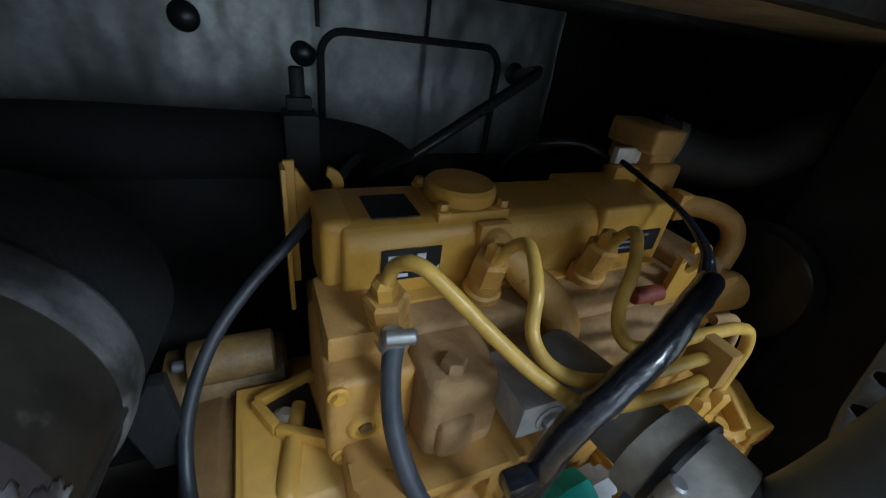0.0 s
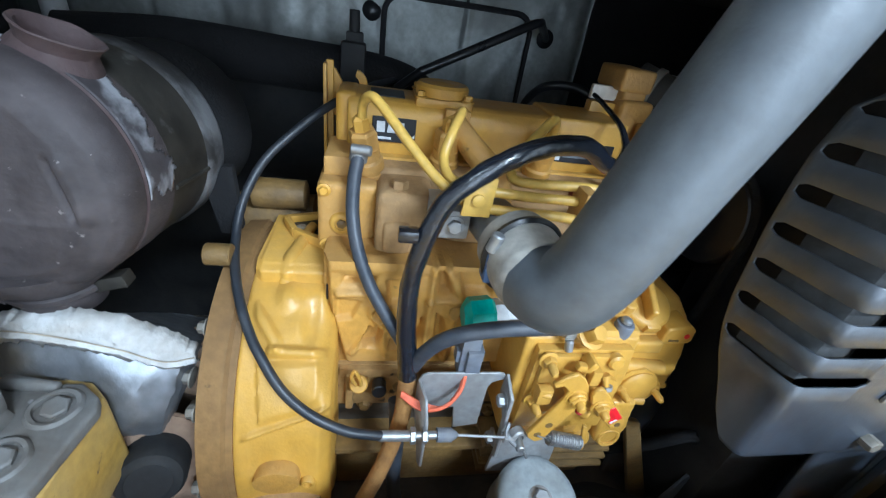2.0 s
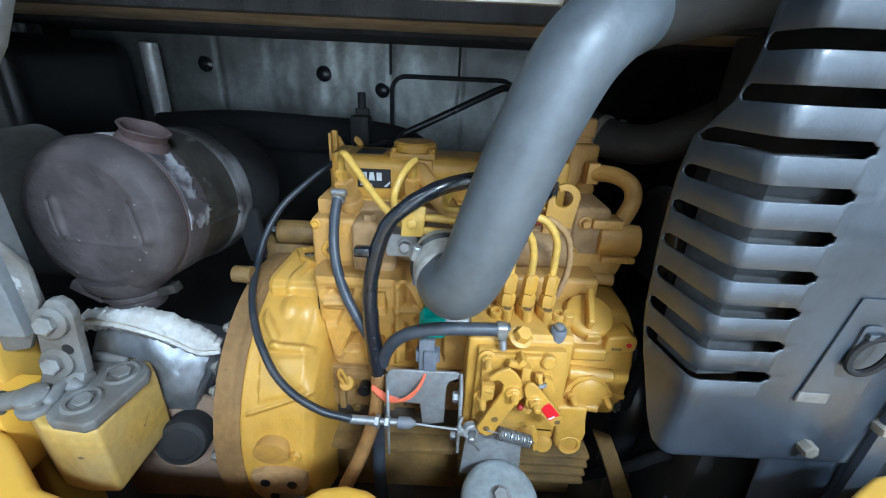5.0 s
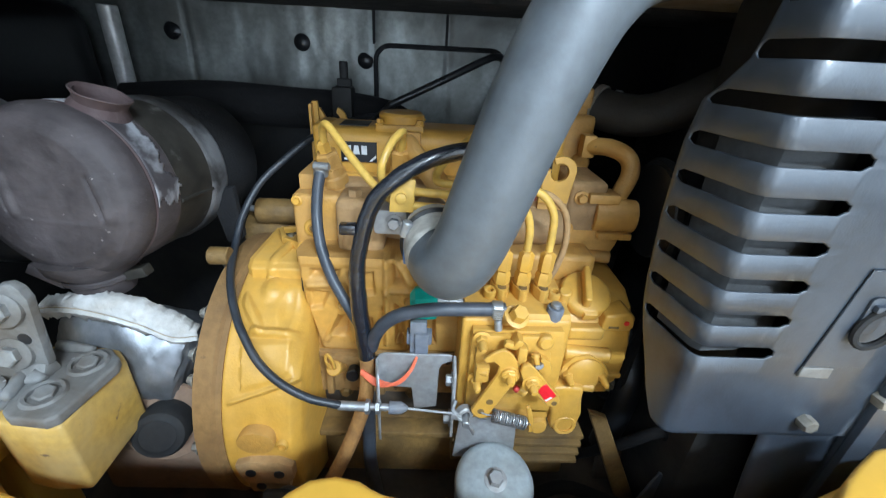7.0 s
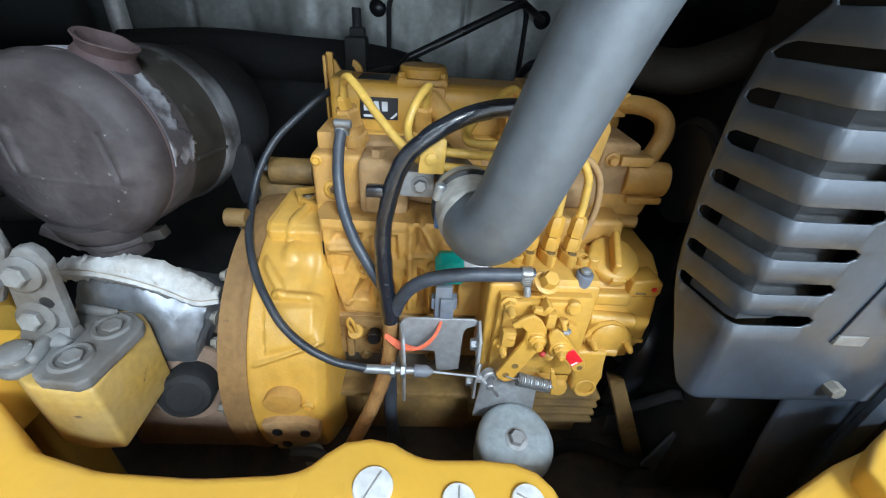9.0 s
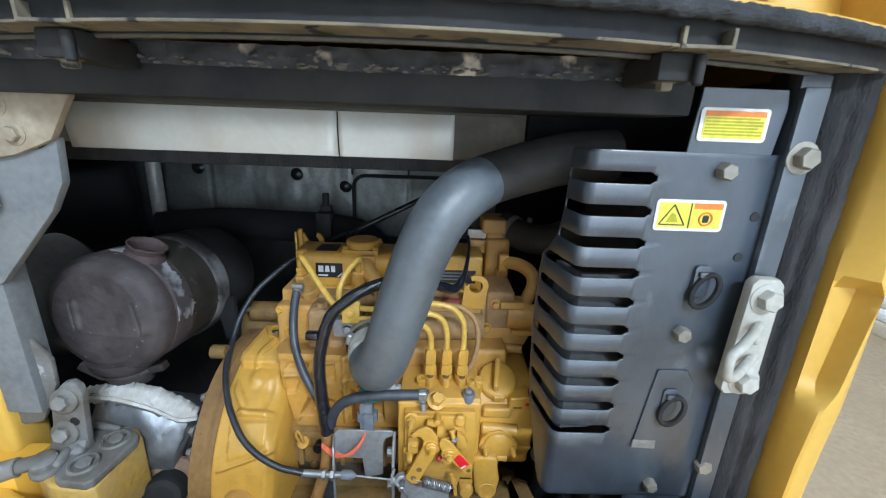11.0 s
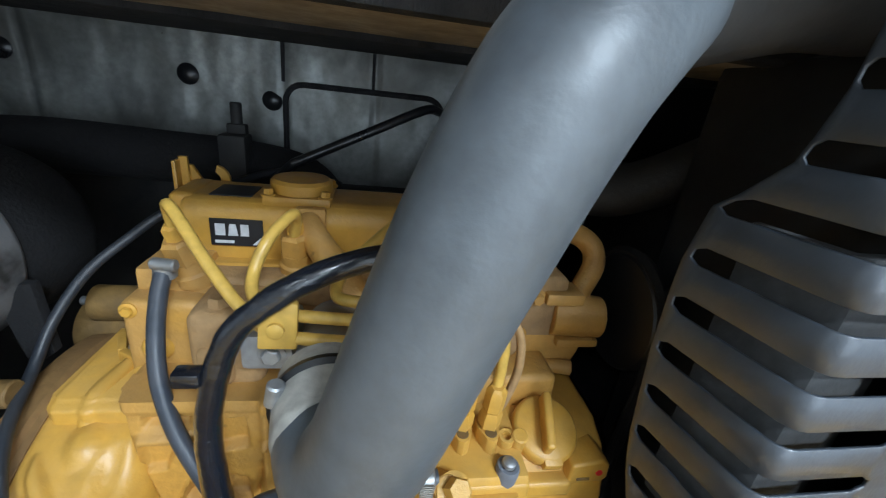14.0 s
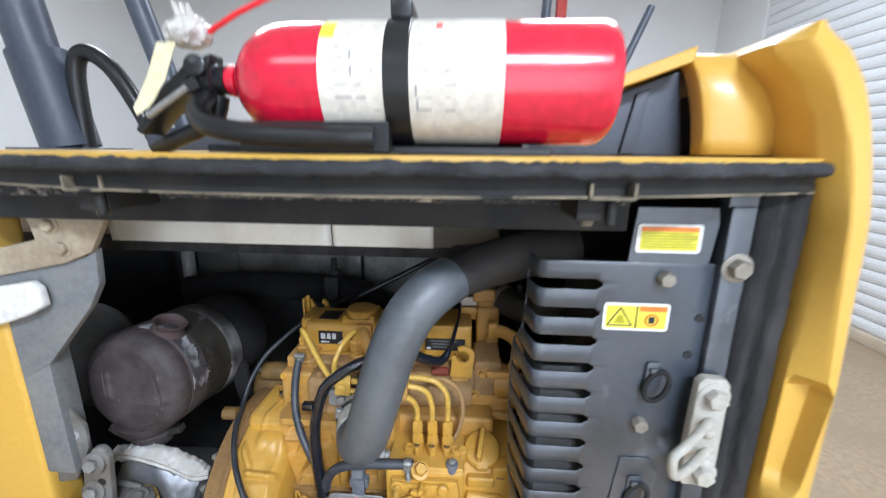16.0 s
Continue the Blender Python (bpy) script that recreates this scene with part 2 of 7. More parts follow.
M["rail_brown"] = surface("dusty_red_brown_frame", (0.23, 0.145, 0.095), 0.75, dirt=(0.28, 0.20, 0.14), dirt_amount=0.8, dirt_scale=14, bump=0.5, bump_scale=80)
M["pipe_yellow"] = surface("fuel_pipe_yellow_paint", (0.72, 0.45, 0.09), 0.33, dirt=(0.48, 0.3, 0.08), dirt_amount=0.4, dirt_scale=30, bump=0.1)
M["black_steel"] = surface("black_powder_coat", (0.021, 0.030, 0.044), 0.42, spec=0.9, coat=0.35, fine_amount=0.2, dirt=(0.064, 0.081, 0.106), dirt_amount=0.9, dirt_scale=7, bump=0.12, bump_scale=320, wear=(0.19, 0.205, 0.225), wear_scale=13, wear_cut=0.62, wear_soft=0.14, stretch=(1, 1, 0.75))
M["black_matt"] = surface("matt_black_steel", (0.018, 0.019, 0.021), 0.65, spec=0.3, dirt=(0.050, 0.046, 0.040), dirt_amount=0.5, dirt_scale=12, bump=0.2)
M["grime"] = surface("grimy_black_floor_pan", (0.060, 0.055, 0.050), 0.7, dirt=(0.15, 0.115, 0.08), dirt_amount=0.8, dirt_scale=14, bump=0.6, bump_scale=60)
M["baffle"] = surface("dust_grey_baffle_sheet", (0.085, 0.088, 0.090), 0.8, dirt=(0.035, 0.035, 0.036), dirt_amount=0.8, dirt_scale=18, bump=0.4)
M["foam"] = surface("black_foam_seal", (0.014, 0.015, 0.017), 0.85, dirt=(0.048, 0.046, 0.048), dirt_amount=0.8, dirt_scale=14, bump=1.0, bump_scale=240, wear=(0.15, 0.14, 0.13), wear_scale=26, wear_cut=0.74, stretch=(1.6, 1.6, 0.5))
M["rail_foam"] = surface("worn_edge_seal_foam", (0.012, 0.013, 0.015), 0.8, dirt=(0.050, 0.053, 0.060), dirt_amount=0.8, dirt_scale=22, bump=1.0, bump_scale=260, wear=(0.20, 0.18, 0.15), wear_scale=40, wear_cut=0.75, stretch=(0.5, 1.5, 1.5))
M["rubber_grey"] = surface("dusty_intake_hose_rubber", (0.080, 0.095, 0.110), 0.47, spec=1.0, dirt=(0.150, 0.174, 0.198), dirt_amount=0.6, dirt_scale=10, bump=0.12, bump_scale=220, wear=(0.30, 0.29, 0.27), wear_scale=150, wear_cut=0.78)
M["rubber_cuff"] = surface("dirty_grey_rubber_elbow", (0.54, 0.52, 0.47), 0.7, dirt=(0.13, 0.12, 0.105), dirt_amount=0.7, dirt_scale=24, bump=0.3, wear=(0.09, 0.085, 0.08), wear_scale=42, wear_cut=0.68, wear_soft=0.1)
M["rubber_hose"] = surface("fuel_hose_rubber", (0.038, 0.048, 0.064), 0.42, dirt=(0.10, 0.10, 0.11), dirt_amount=0.5, dirt_scale=22, bump=0.12, bump_scale=300)
M["cable_black"] = surface("cable_sheath_vinyl", (0.022, 0.027, 0.035), 0.4, dirt=(0.06, 0.06, 0.062), dirt_amount=0.5, dirt_scale=22, bump=0.1, bump_scale=300)
M["old_hose"] = surface("faded_brown_black_rubber", (0.022, 0.020, 0.018), 0.65, dirt=(0.045, 0.040, 0.034), dirt_amount=0.6, dirt_scale=14, bump=0.3, bump_scale=160)
M["tape"] = surface("black_vinyl_tape", (0.012, 0.015, 0.022), 0.22, bump=1.0, bump_scale=90, coat=0.8, stretch=(1, 1, 1.8), wear=(0.20, 0.22, 0.25), wear_scale=85, wear_cut=0.73)
M["loom"] = surface("dusty_braided_loom", (0.42, 0.21, 0.06), 0.85, dirt=(0.20, 0.10, 0.035), dirt_amount=0.8, dirt_scale=60, bump=1.0, bump_scale=420)
M["wire"] = surface("orange_wire_insulation", (0.85, 0.17, 0.08), 0.4, bump=0)
M["zinc"] = surface("zinc_plated_steel", (0.44, 0.46, 0.48), 0.42, 0.7, dirt=(0.25, 0.23, 0.2), dirt_amount=0.55, dirt_scale=20, bump=0.15)
M["shine_steel"] = surface("pale_shine_steel", (0.88, 0.88, 0.87), 0.38, 0.35, dirt=(0.4, 0.38, 0.35), dirt_amount=0.4, dirt_scale=20, bump=0.05)
M["dull_zinc"] = surface("dusty_galvanised_steel", (0.43, 0.44, 0.45), 0.5, 0.4, dirt=(0.27, 0.25, 0.22), dirt_amount=0.7, dirt_scale=18, bump=0.25)
M["striker_grey"] = surface("chalky_zinc_plating", (0.50, 0.49, 0.45), 0.6, 0.15, dirt=(0.36, 0.33, 0.27), dirt_amount=0.6, dirt_scale=24, bump=0.3)
M["bolt"] = surface("weathered_bolt_steel", (0.34, 0.32, 0.28), 0.5, 0.5, dirt=(0.22, 0.19, 0.15), dirt_amount=0.7, dirt_scale=40, bump=0.3)
M["filter_grey"] = surface("grey_blue_filter_paint", (0.40, 0.45, 0.47), 0.4, 0.2, dirt=(0.26, 0.27, 0.26), dirt_amount=0.6, dirt_scale=24, bump=0.12)
M["plug_grey"] = surface("grey_connector_plastic", (0.15, 0.17, 0.21), 0.55, dirt=(0.24, 0.22, 0.19), dirt_amount=0.4, dirt_scale=40, bump=0.05)
M["teal"] = surface("teal_plastic", (0.01, 0.36, 0.29), 0.4, bump=0.05)
M["blue"] = surface("faded_blue_plastic", (0.07, 0.14, 0.30), 0.5, bump=0.1)
M["red_tip"] = surface("red_paint_mark", (0.85, 0.02, 0.03), 0.35, bump=0.1)
M["red_body"] = surface("red_extinguisher_enamel", (0.72, 0.012, 0.045), 0.18, bump=0.02, coat=0.5)
M["muffler"] = surface("heat_stained_muffler_steel", (0.040, 0.032, 0.033), 0.66, 0.05, dirt=(0.076, 0.063, 0.064), dirt_amount=0.9, dirt_scale=18, bump=0.8, bump_scale=70, wear=(0.20, 0.18, 0.17), wear_scale=75, wear_cut=0.685, stretch=(1, 0.8, 1.25))
M["muffler_scraped"] = surface("scraped_muffler_steel", (0.064, 0.055, 0.058), 0.6, 0.2, dirt=(0.10, 0.095, 0.105), dirt_amount=0.8, dirt_scale=16, bump=0.5, bump_scale=60, wear=(0.34, 0.34, 0.36), wear_scale=15, wear_cut=0.47, wear_soft=0.08)
M["muffler_rust"] = surface("rust_red_muffler_steel", (0.064, 0.037, 0.036), 0.75, 0.05, dirt=(0.088, 0.064, 0.062), dirt_amount=0.9, dirt_scale=26, bump=0.9, bump_scale=70)
M["latch_grey"] = surface("dusty_latch_iron", (0.20, 0.20, 0.195), 0.65, 0.1, dirt=(0.105, 0.085, 0.064), dirt_amount=1.0, dirt_scale=13, bump=0.6, bump_scale=90, wear=(0.36, 0.36, 0.36), wear_scale=40, wear_cut=0.68)
M["latch_pale"] = surface("pale_dusty_steel", (0.27, 0.275, 0.27), 0.55, 0.15, dirt=(0.13, 0.105, 0.08), dirt_amount=0.9, dirt_scale=22, bump=0.5, bump_scale=120)
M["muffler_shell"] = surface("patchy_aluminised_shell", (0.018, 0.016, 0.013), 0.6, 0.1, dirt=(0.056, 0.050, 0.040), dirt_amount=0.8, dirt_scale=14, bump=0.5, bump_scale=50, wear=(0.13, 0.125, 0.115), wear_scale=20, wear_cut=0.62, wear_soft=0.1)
M["muffler_band"] = surface("pale_scorched_band", (0.055, 0.053, 0.052), 0.6, 0.3, dirt=(0.03, 0.027, 0.025), dirt_amount=1.0, dirt_scale=9, bump=0.4, wear=(0.19, 0.19, 0.195), wear_scale=13, wear_cut=0.50, wear_soft=0.14)
M["foil"] = surface("crinkled_aluminium_foil", (0.27, 0.285, 0.31), 0.42, 0.6, dirt=(0.20, 0.195, 0.19), dirt_amount=0.6, dirt_scale=16, bump=1.0, bump_scale=38, stretch=(1, 1, 0.7))
M["foil_edge"] = surface("frayed_glass_cloth_edge", (0.54, 0.54, 0.53), 0.6, 0.0, dirt=(0.36, 0.31, 0.25), dirt_amount=0.6, dirt_scale=30, bump=1.0, bump_scale=120)
M["foil_wall"] = surface("dusty_foil_insulation", (0.36, 0.38, 0.37), 0.44, 0.5, dirt=(0.12, 0.12, 0.11), dirt_amount=0.9, dirt_scale=6, bump=0.5, bump_scale=16, wear=(0.13, 0.12, 0.10), wear_scale=40, wear_cut=0.74)
M["foil_beam"] = surface("clean_foil_facing", (0.93, 0.93, 0.88), 0.42, 0.15, dirt=(0.56, 0.49, 0.38), dirt_amount=0.55, dirt_scale=7, fine_amount=0.02, bump=0.12, bump_scale=12, wear=(0.34, 0.24, 0.12), wear_scale=34, wear_cut=0.75)
M["tan"] = surface("dusty_tan_panel", (0.44, 0.37, 0.27), 0.8, dirt=(0.18, 0.14, 0.095), dirt_amount=0.7, dirt_scale=16, bump=0.4)
M["rust_lip"] = surface("rusty_dusty_channel", (0.14, 0.122, 0.088), 0.8, dirt=(0.30, 0.25, 0.17), dirt_amount=0.7, dirt_scale=22, bump=0.6, bump_scale=90, wear=(0.02, 0.02, 0.02), wear_scale=26, wear_cut=0.58)
M["rear_bead"] = surface("olive_grey_painted_edge", (0.12, 0.115, 0.095), 0.7, dirt=(0.09, 0.08, 0.06), dirt_amount=0.8, dirt_scale=20, bump=0.4)
M["edge_dirt"] = surface("grimy_brown_foil_facing", (0.20, 0.175, 0.14), 0.7, dirt=(0.09, 0.078, 0.062), dirt_amount=0.9, dirt_scale=11, bump=0.4, bump_scale=60, wear=(0.34, 0.30, 0.24), wear_scale=20, wear_cut=0.68)
M["pale_crust"] = surface("pale_dirt_crust", (0.20, 0.18, 0.155), 0.9, dirt=(0.09, 0.09, 0.09), dirt_amount=1.0, dirt_scale=18, bump=1.0, bump_scale=150)
M["debris"] = surface("caked_grey_grime", (0.085, 0.09, 0.10), 0.9, dirt=(0.025, 0.023, 0.022), dirt_amount=1.0, dirt_scale=16, bump=1.0, bump_scale=70, wear=(0.50, 0.44, 0.36), wear_scale=24, wear_cut=0.60, wear_soft=0.1)
M["white_label"] = surface("white_sticker_film", (0.78, 0.78, 0.76), 0.45, bump=0)
M["yellow_label"] = surface("yellow_sticker_ink", (0.78, 0.69, 0.07), 0.4, bump=0)
M["orange_label"] = surface("orange_sticker_ink", (0.78, 0.22, 0.03), 0.4, bump=0)
M["olive_label"] = surface("olive_print_block", (0.42, 0.40, 0.01), 0.4, bump=0)
# near-black that carries deep shade in its colour
M["void"] = surface("deep_shade_black", (0.005, 0.005, 0.006), 0.95, bump=0.6, bump_scale=200)
M["ink"] = surface("black_sticker_ink", (0.012, 0.013, 0.016), 0.4, bump=0)
M["silver_ink"] = surface("silver_sticker_print", (0.66, 0.68, 0.70), 0.35, bump=0)
M["cream_label"] = surface("cream_printed_label", (0.74, 0.70, 0.62), 0.5, dirt=(0.62, 0.52, 0.40), dirt_amount=0.35, dirt_scale=12, bump=0)
M["tag_paper"] = surface("yellowed_tag_paper", (0.74, 0.70, 0.50), 0.6, dirt=(0.70, 0.62, 0.30), dirt_amount=0.6, dirt_scale=20, bump=0.1)
M["wrap_clear"] = surface("cloudy_plastic_film", (0.62, 0.60, 0.57), 0.25, dirt=(0.40, 0.37, 0.34), dirt_amount=0.8, dirt_scale=60, bump=0.8, bump_scale=150, coat=0.5)
M["print_grey"] = surface("faded_grey_print", (0.36, 0.35, 0.34), 0.5, bump=0)
M["plastic_black"] = surface("glossy_black_plastic", (0.013, 0.014, 0.016), 0.3, bump=0.05)
M["blue_black"] = surface("blue_black_moulded_cover", (0.052, 0.066, 0.095), 0.4, dirt=(0.085, 0.10, 0.13), dirt_amount=0.5, dirt_scale=6, bump=0.1)
M["concrete"] = surface("worn_workshop_concrete", (0.38, 0.285, 0.185), 0.6, dirt=(0.29, 0.215, 0.14), dirt_amount=0.8, dirt_scale=1.6, fine=30, bump=0.15, bump_scale=40)
M["door_white"] = surface("white_roller_door_steel", (0.74, 0.76, 0.78), 0.4, dirt=(0.62, 0.62, 0.6), dirt_amount=0.3, dirt_scale=2, bump=0.05)
M["wall_white"] = surface("white_workshop_sheeting", (0.76, 0.77, 0.77), 0.6, dirt=(0.66, 0.66, 0.65), dirt_amount=0.4, dirt_scale=0.8, bump=0.08)
M["cream"] = surface("cream_kerb_paint", (0.58, 0.50, 0.38), 0.6, dirt=(0.36, 0.28, 0.2), dirt_amount=0.5, dirt_scale=5, bump=0.2)
M["machine_grey"] = surface("mid_grey_machine_paint", (0.17, 0.185, 0.20), 0.5, dirt=(0.28, 0.27, 0.25), dirt_amount=0.5, dirt_scale=12, bump=0.2)
M["red_post"] = surface("red_column_paint", (0.5, 0.04, 0.03), 0.5, bump=0.1)
M["faded_red"] = surface("dull_red_plastic", (0.26, 0.025, 0.02), 0.6, dirt=(0.20, 0.10, 0.05), dirt_amount=0.6, dirt_scale=40, bump=0.1)
M["lamp_white"] = surface("white_lamp_housing", (0.8, 0.8, 0.8), 0.5, bump=0)

# ---- the workshop ----
X0, X1, Y0, Y1, HIGH = -4.6, 4.1, -5.0, 6.2, 4.4
solo("floor", box((X0 - 0.2, Y0 - 0.2, -0.15), (X1 + 0.2, Y1 + 0.2, 0), 0), M["concrete"], "worn tan concrete workshop floor", "floor", kind="structure")
solo("ceiling", box((X0 - 0.2, Y0 - 0.2, HIGH), (X1 + 0.2, Y1 + 0.2, HIGH + 0.1), 0), M["wall_white"], "white sheeted workshop ceiling", "ceiling", kind="structure")
solo("wall_north", box((X0 - 0.2, Y1, 0), (X1 + 0.2, Y1 + 0.15, HIGH), 0), M["wall_white"], "white metal-sheeted workshop wall", "wall", kind="structure")
# the gap in this wall is the assumed doorway for that lamp
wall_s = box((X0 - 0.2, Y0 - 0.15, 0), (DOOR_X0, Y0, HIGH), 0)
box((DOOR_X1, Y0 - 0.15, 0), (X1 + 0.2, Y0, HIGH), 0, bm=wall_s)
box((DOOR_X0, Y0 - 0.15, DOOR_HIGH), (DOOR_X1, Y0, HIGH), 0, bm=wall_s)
solo("wall_south", wall_s, M["wall_white"], "white workshop wall with an assumed open doorway", "wall", kind="structure")
solo("ground", box((X0 - 6, Y0 - 12, -0.2), (X1 + 6, Y0 - 0.2, -0.01), 0), M["concrete"], "pale concrete yard outside the assumed doorway", "ground", kind="structure")
solo("wall_west", box((X0 - 0.15, Y0, 0), (X0, Y1, HIGH), 0), M["wall_white"], "white metal-sheeted workshop wall", "wall", kind="structure")
DOOR_Y0, DOOR_Y1, DOOR_TOP = 0.6, 5.2, 3.6
wall_e = box((X1, Y0, 0), (X1 + 0.15, DOOR_Y0, HIGH), 0)
box((X1, DOOR_Y1, 0), (X1 + 0.15, Y1, HIGH), 0, bm=wall_e)
box((X1, DOOR_Y0, DOOR_TOP), (X1 + 0.15, DOOR_Y1, HIGH), 0, bm=wall_e)
solo("wall_east", wall_e, M["wall_white"], "white workshop wall with a wide roller door opening", "wall", kind="structure")
solo("door_sill", box((X1 - 0.02, DOOR_Y0, 0), (X1 + 0.14, DOOR_Y1, 0.10), 0.01), M["cream"], "cream painted concrete sill under the roller door", "sill", kind="structure")
roller = thing("door_1", (X1 + 0.05, 2.9, 0.1), "closed white ribbed steel roller door", "door", kind="structure")
for lx, ly, watts in LAMP_PLACES:
    lamp = thing("ceiling_light", (lx, ly, HIGH), "long white fluorescent ceiling light fitting", "ceiling light", "workshop lights")
    part("housing", box((lx - 0.78, ly - 0.28, 4.22), (lx + 0.78, ly + 0.28, HIGH), 0.01), M["lamp_white"], lamp)
solo("steel_column", box((1.62, 5.4, 0), (1.74, 5.55, HIGH), 0.006), M["red_post"], "slim red painted steel column", "column")

# ---- the excavator's rear body round the engine ----
BACK = 0.775   # inner face of the bay's back wall

# back wall: foil insulation with soft dents
bm = bmesh.new()
nx, nz = 200, 40
grid = {}
for i in range(nx + 1):
    for k in range(nz + 1):
        x, z = -0.62 + 1.245 * i / nx, 1.072 + 0.428 * k / nz
        dent = 0.006 * noise.noise((x * 9, z * 9, 3.1)) + 0.0022 * noise.noise((x * 30, z * 14, 8.0)) + 0.0035 * abs(noise.noise((x * 30, z * 24, 2.0)))
        for s in (-0.245, 0.185, 0.36, 0.62):
            dent += 0.004 * math.exp(-((x - s) / 0.006) ** 2)
        grid[i, k] = bm.verts.new((x, BACK + dent, z))
for i in range(nx):
    for k in range(nz):
        bm.faces.new((grid[i, k], grid[i + 1, k], grid[i + 1, k + 1], grid[i, k + 1]))
back = solo("wall_1", bm, M["foil_wall"], "dusty silver foil insulation lining the engine bay's back wall", "bay wall", kind="structure", smooth=60)
# dark sheet in place of the shade on the wall's right end
part("end_shade", box((0.626, BACK - 0.002, 1.072), (1.0, BACK + 0.010, 1.50), 0.002), M["void"], back, "near-black sheet beside the foil, in place of deep shade")
part("backing_sheet", box((-0.64, BACK + 0.012, 0.55), (1.0, BACK + 0.03, 1.60), 0.001), M["black_matt"], back)
for hx, hz in ((-0.278, 1.379), (0.017, 1.369), (0.163, 1.337), (0.534, 1.334)):
    part("fastener", lathe((hx, BACK + 0.004, hz), (0, -1, 0), [(0, 0.019), (0.005, 0.019), (0.009, 0.013), (0.012, 0.004)], 20), M["plastic_black"], back, "round black plastic push fastener")
trim = [(x, BACK - 0.003, z) for x, z in rounded_rect(0.188, 1.10, 0.497, 1.372, 0.035, 5)]
part("trim_strip", sweep(bmesh.new(), trim + trim[:1], 0.0055, 8, False), M["foam"], back, "black rubber trim round the foil access panel")
for sx in (0.185, 0.355):
    part("seam", box((sx - 0.003, BACK - 0.003, 1.374), (sx + 0.003, BACK + 0.006, 1.442), 0.001), M["foam"], back)

# added black sheet that keeps the back dark below the duct
solo("wall_3", box((-0.62, 0.735, 0.55), (1.0, 0.772, 1.185), 0.004), M["black_matt"], "black sheet set over the dark lower back of the bay", "bay wall", kind="structure")
solo("floor_1", box((-0.66, -0.10, 0.50), (1.0, 0.80, 0.56), 0.004), M["grime"], "oily black engine bay floor pan", "bay floor", kind="structure")
solo("wall_2", box((-0.64, 0.10, 0.5), (-0.60, BACK + 0.02, 1.6), 0.003), M["black_matt"], "black painted steel bay side", "bay wall", kind="structure")
# added closing panel, coloured near-black like the shade there
solo("wall_4", box((0.905, 0.155, 0.55), (0.968, BACK + 0.01, 1.60), 0.003), M["void"], "near-black closing panel on the bay's radiator side", "bay wall", kind="structure")
solo("machine_base", box((-0.60, -0.05, 0.0), (0.98, 0.95, 0.50), 0.02), M["black_matt"], "plain black machine frame under the engine bay", "machine frame", kind="structure")

# roof of the bay: dark front foam, tan rear sheet, bright foil-faced edge
tan_bm = prism([(-0.62, 0.2925), (0.98, 0.2925), (0.98, 0.50)] + [(0.98 - 0.04 * i, 0.497 + 0.012 * noise.noise((i * 0.37, 2.0, 4.0))) for i in range(1, 41)], "z", 1.4495, 1.60)
solo("ceiling_1", tan_bm, M["tan"], "dusty tan panel under the hood", "bay roof", kind="structure")
# flat black strip in place of the shaded recess before the wall
solo("ceiling_3", box((-0.62, 0.515, 1.4425), (0.98, BACK + 0.01, 1.60), 0.002), M["foam"], "black strip filling the dark recess at the hood's rear", "bay roof", kind="structure")
solo("trim_1", box((-0.60, 0.266, 1.4465), (0.74, 0.2915, 1.476), 0.005), M["foam"], "black foam lip under the hood insulation", "trim", kind="structure")
edge = thing("insulation_edge", (0.2, 0.27, 1.474), "bright silver foil-faced edge of the hood insulation", "insulation", kind="structure")
for a, b in ((-0.185, 0.2705), (0.2735, 0.470)):
    bm = bmesh.new()
    n = 24
    rows_ = []
    for i in range(n + 1):
        x = a + (b - a) * i / n
        w = 0.002 * noise.noise((x * 14, 0.3, 1.0))
        rows_.append([bm.verts.new(v) for v in ((x, 0.275 + w, 1.469 + 0.3 * w), (x, 0.262 + w, 1.471), (x, 0.258 + 1.6 * w, 1.505), (x, 0.260 + w, 1.556))])
    for u, v in zip(rows_, rows_[1:]):
        for k in range(3):
            bm.faces.new((u[k], v[k], v[k + 1], u[k + 1]))
    ob = part("panel", bm, M["foil_beam"], edge)
    mod = ob.modifiers.new("thick", "SOLIDIFY")
    mod.thickness, mod.offset = 0.006, 0

end_bm = bmesh.new()
for (xa, ya), (xb, yb) in zip(((0.466, 0.2600), (0.490, 0.2640), (0.530, 0.2700)), ((0.490, 0.2640), (0.530, 0.2700), (0.594, 0.2740))):
    prism([(xa, ya), (xb, yb), (xb, yb + 0.006), (xa, ya + 0.006)], "z", 1.470, 1.552, 0.0, 1, end_bm)
part("dirty_end", end_bm, M["edge_dirt"], edge, "grimy brown end of the insulation edge")

# hood front: curved rail, seal, channel and beam
def rail_y(x):
    """The front edge of the hood, bowed outwards."""
    u = (x - 0.38) / 0.60
    return -0.085 + 0.135 * u * u


rail_x = [-0.26 + 1.235 * i / 40 for i in range(41)]
hood = thing("hood_cover", (0.38, 0.3, 1.64), "yellow painted hood cover with a black rubber edge seal", "hood cover")
outline = [(x, rail_y(x) + 0.004) for x in rail_x] + [(0.972, 0.90), (-0.30, 0.90)]
part("top_sheet", prism(outline, "z", 1.640, 1.647, 0.001, 1), M["body_yellow"], hood)
lip = prism([(x, rail_y(x) + 0.012) for x in rail_x] + [(x, rail_y(x) + 0.016) for x in reversed(rail_x)], "z", 1.606, 1.640, 0, 1)
part("front_lip", lip, M["black_matt"], hood)
seal_x = [-0.26 + 1.235 * i / 320 for i in range(321)]
seal_pts = [(x, rail_y(x) - 0.001, 1.6335 + 0.0018 * noise.noise((x * 30, 0, 5))) for x in seal_x]
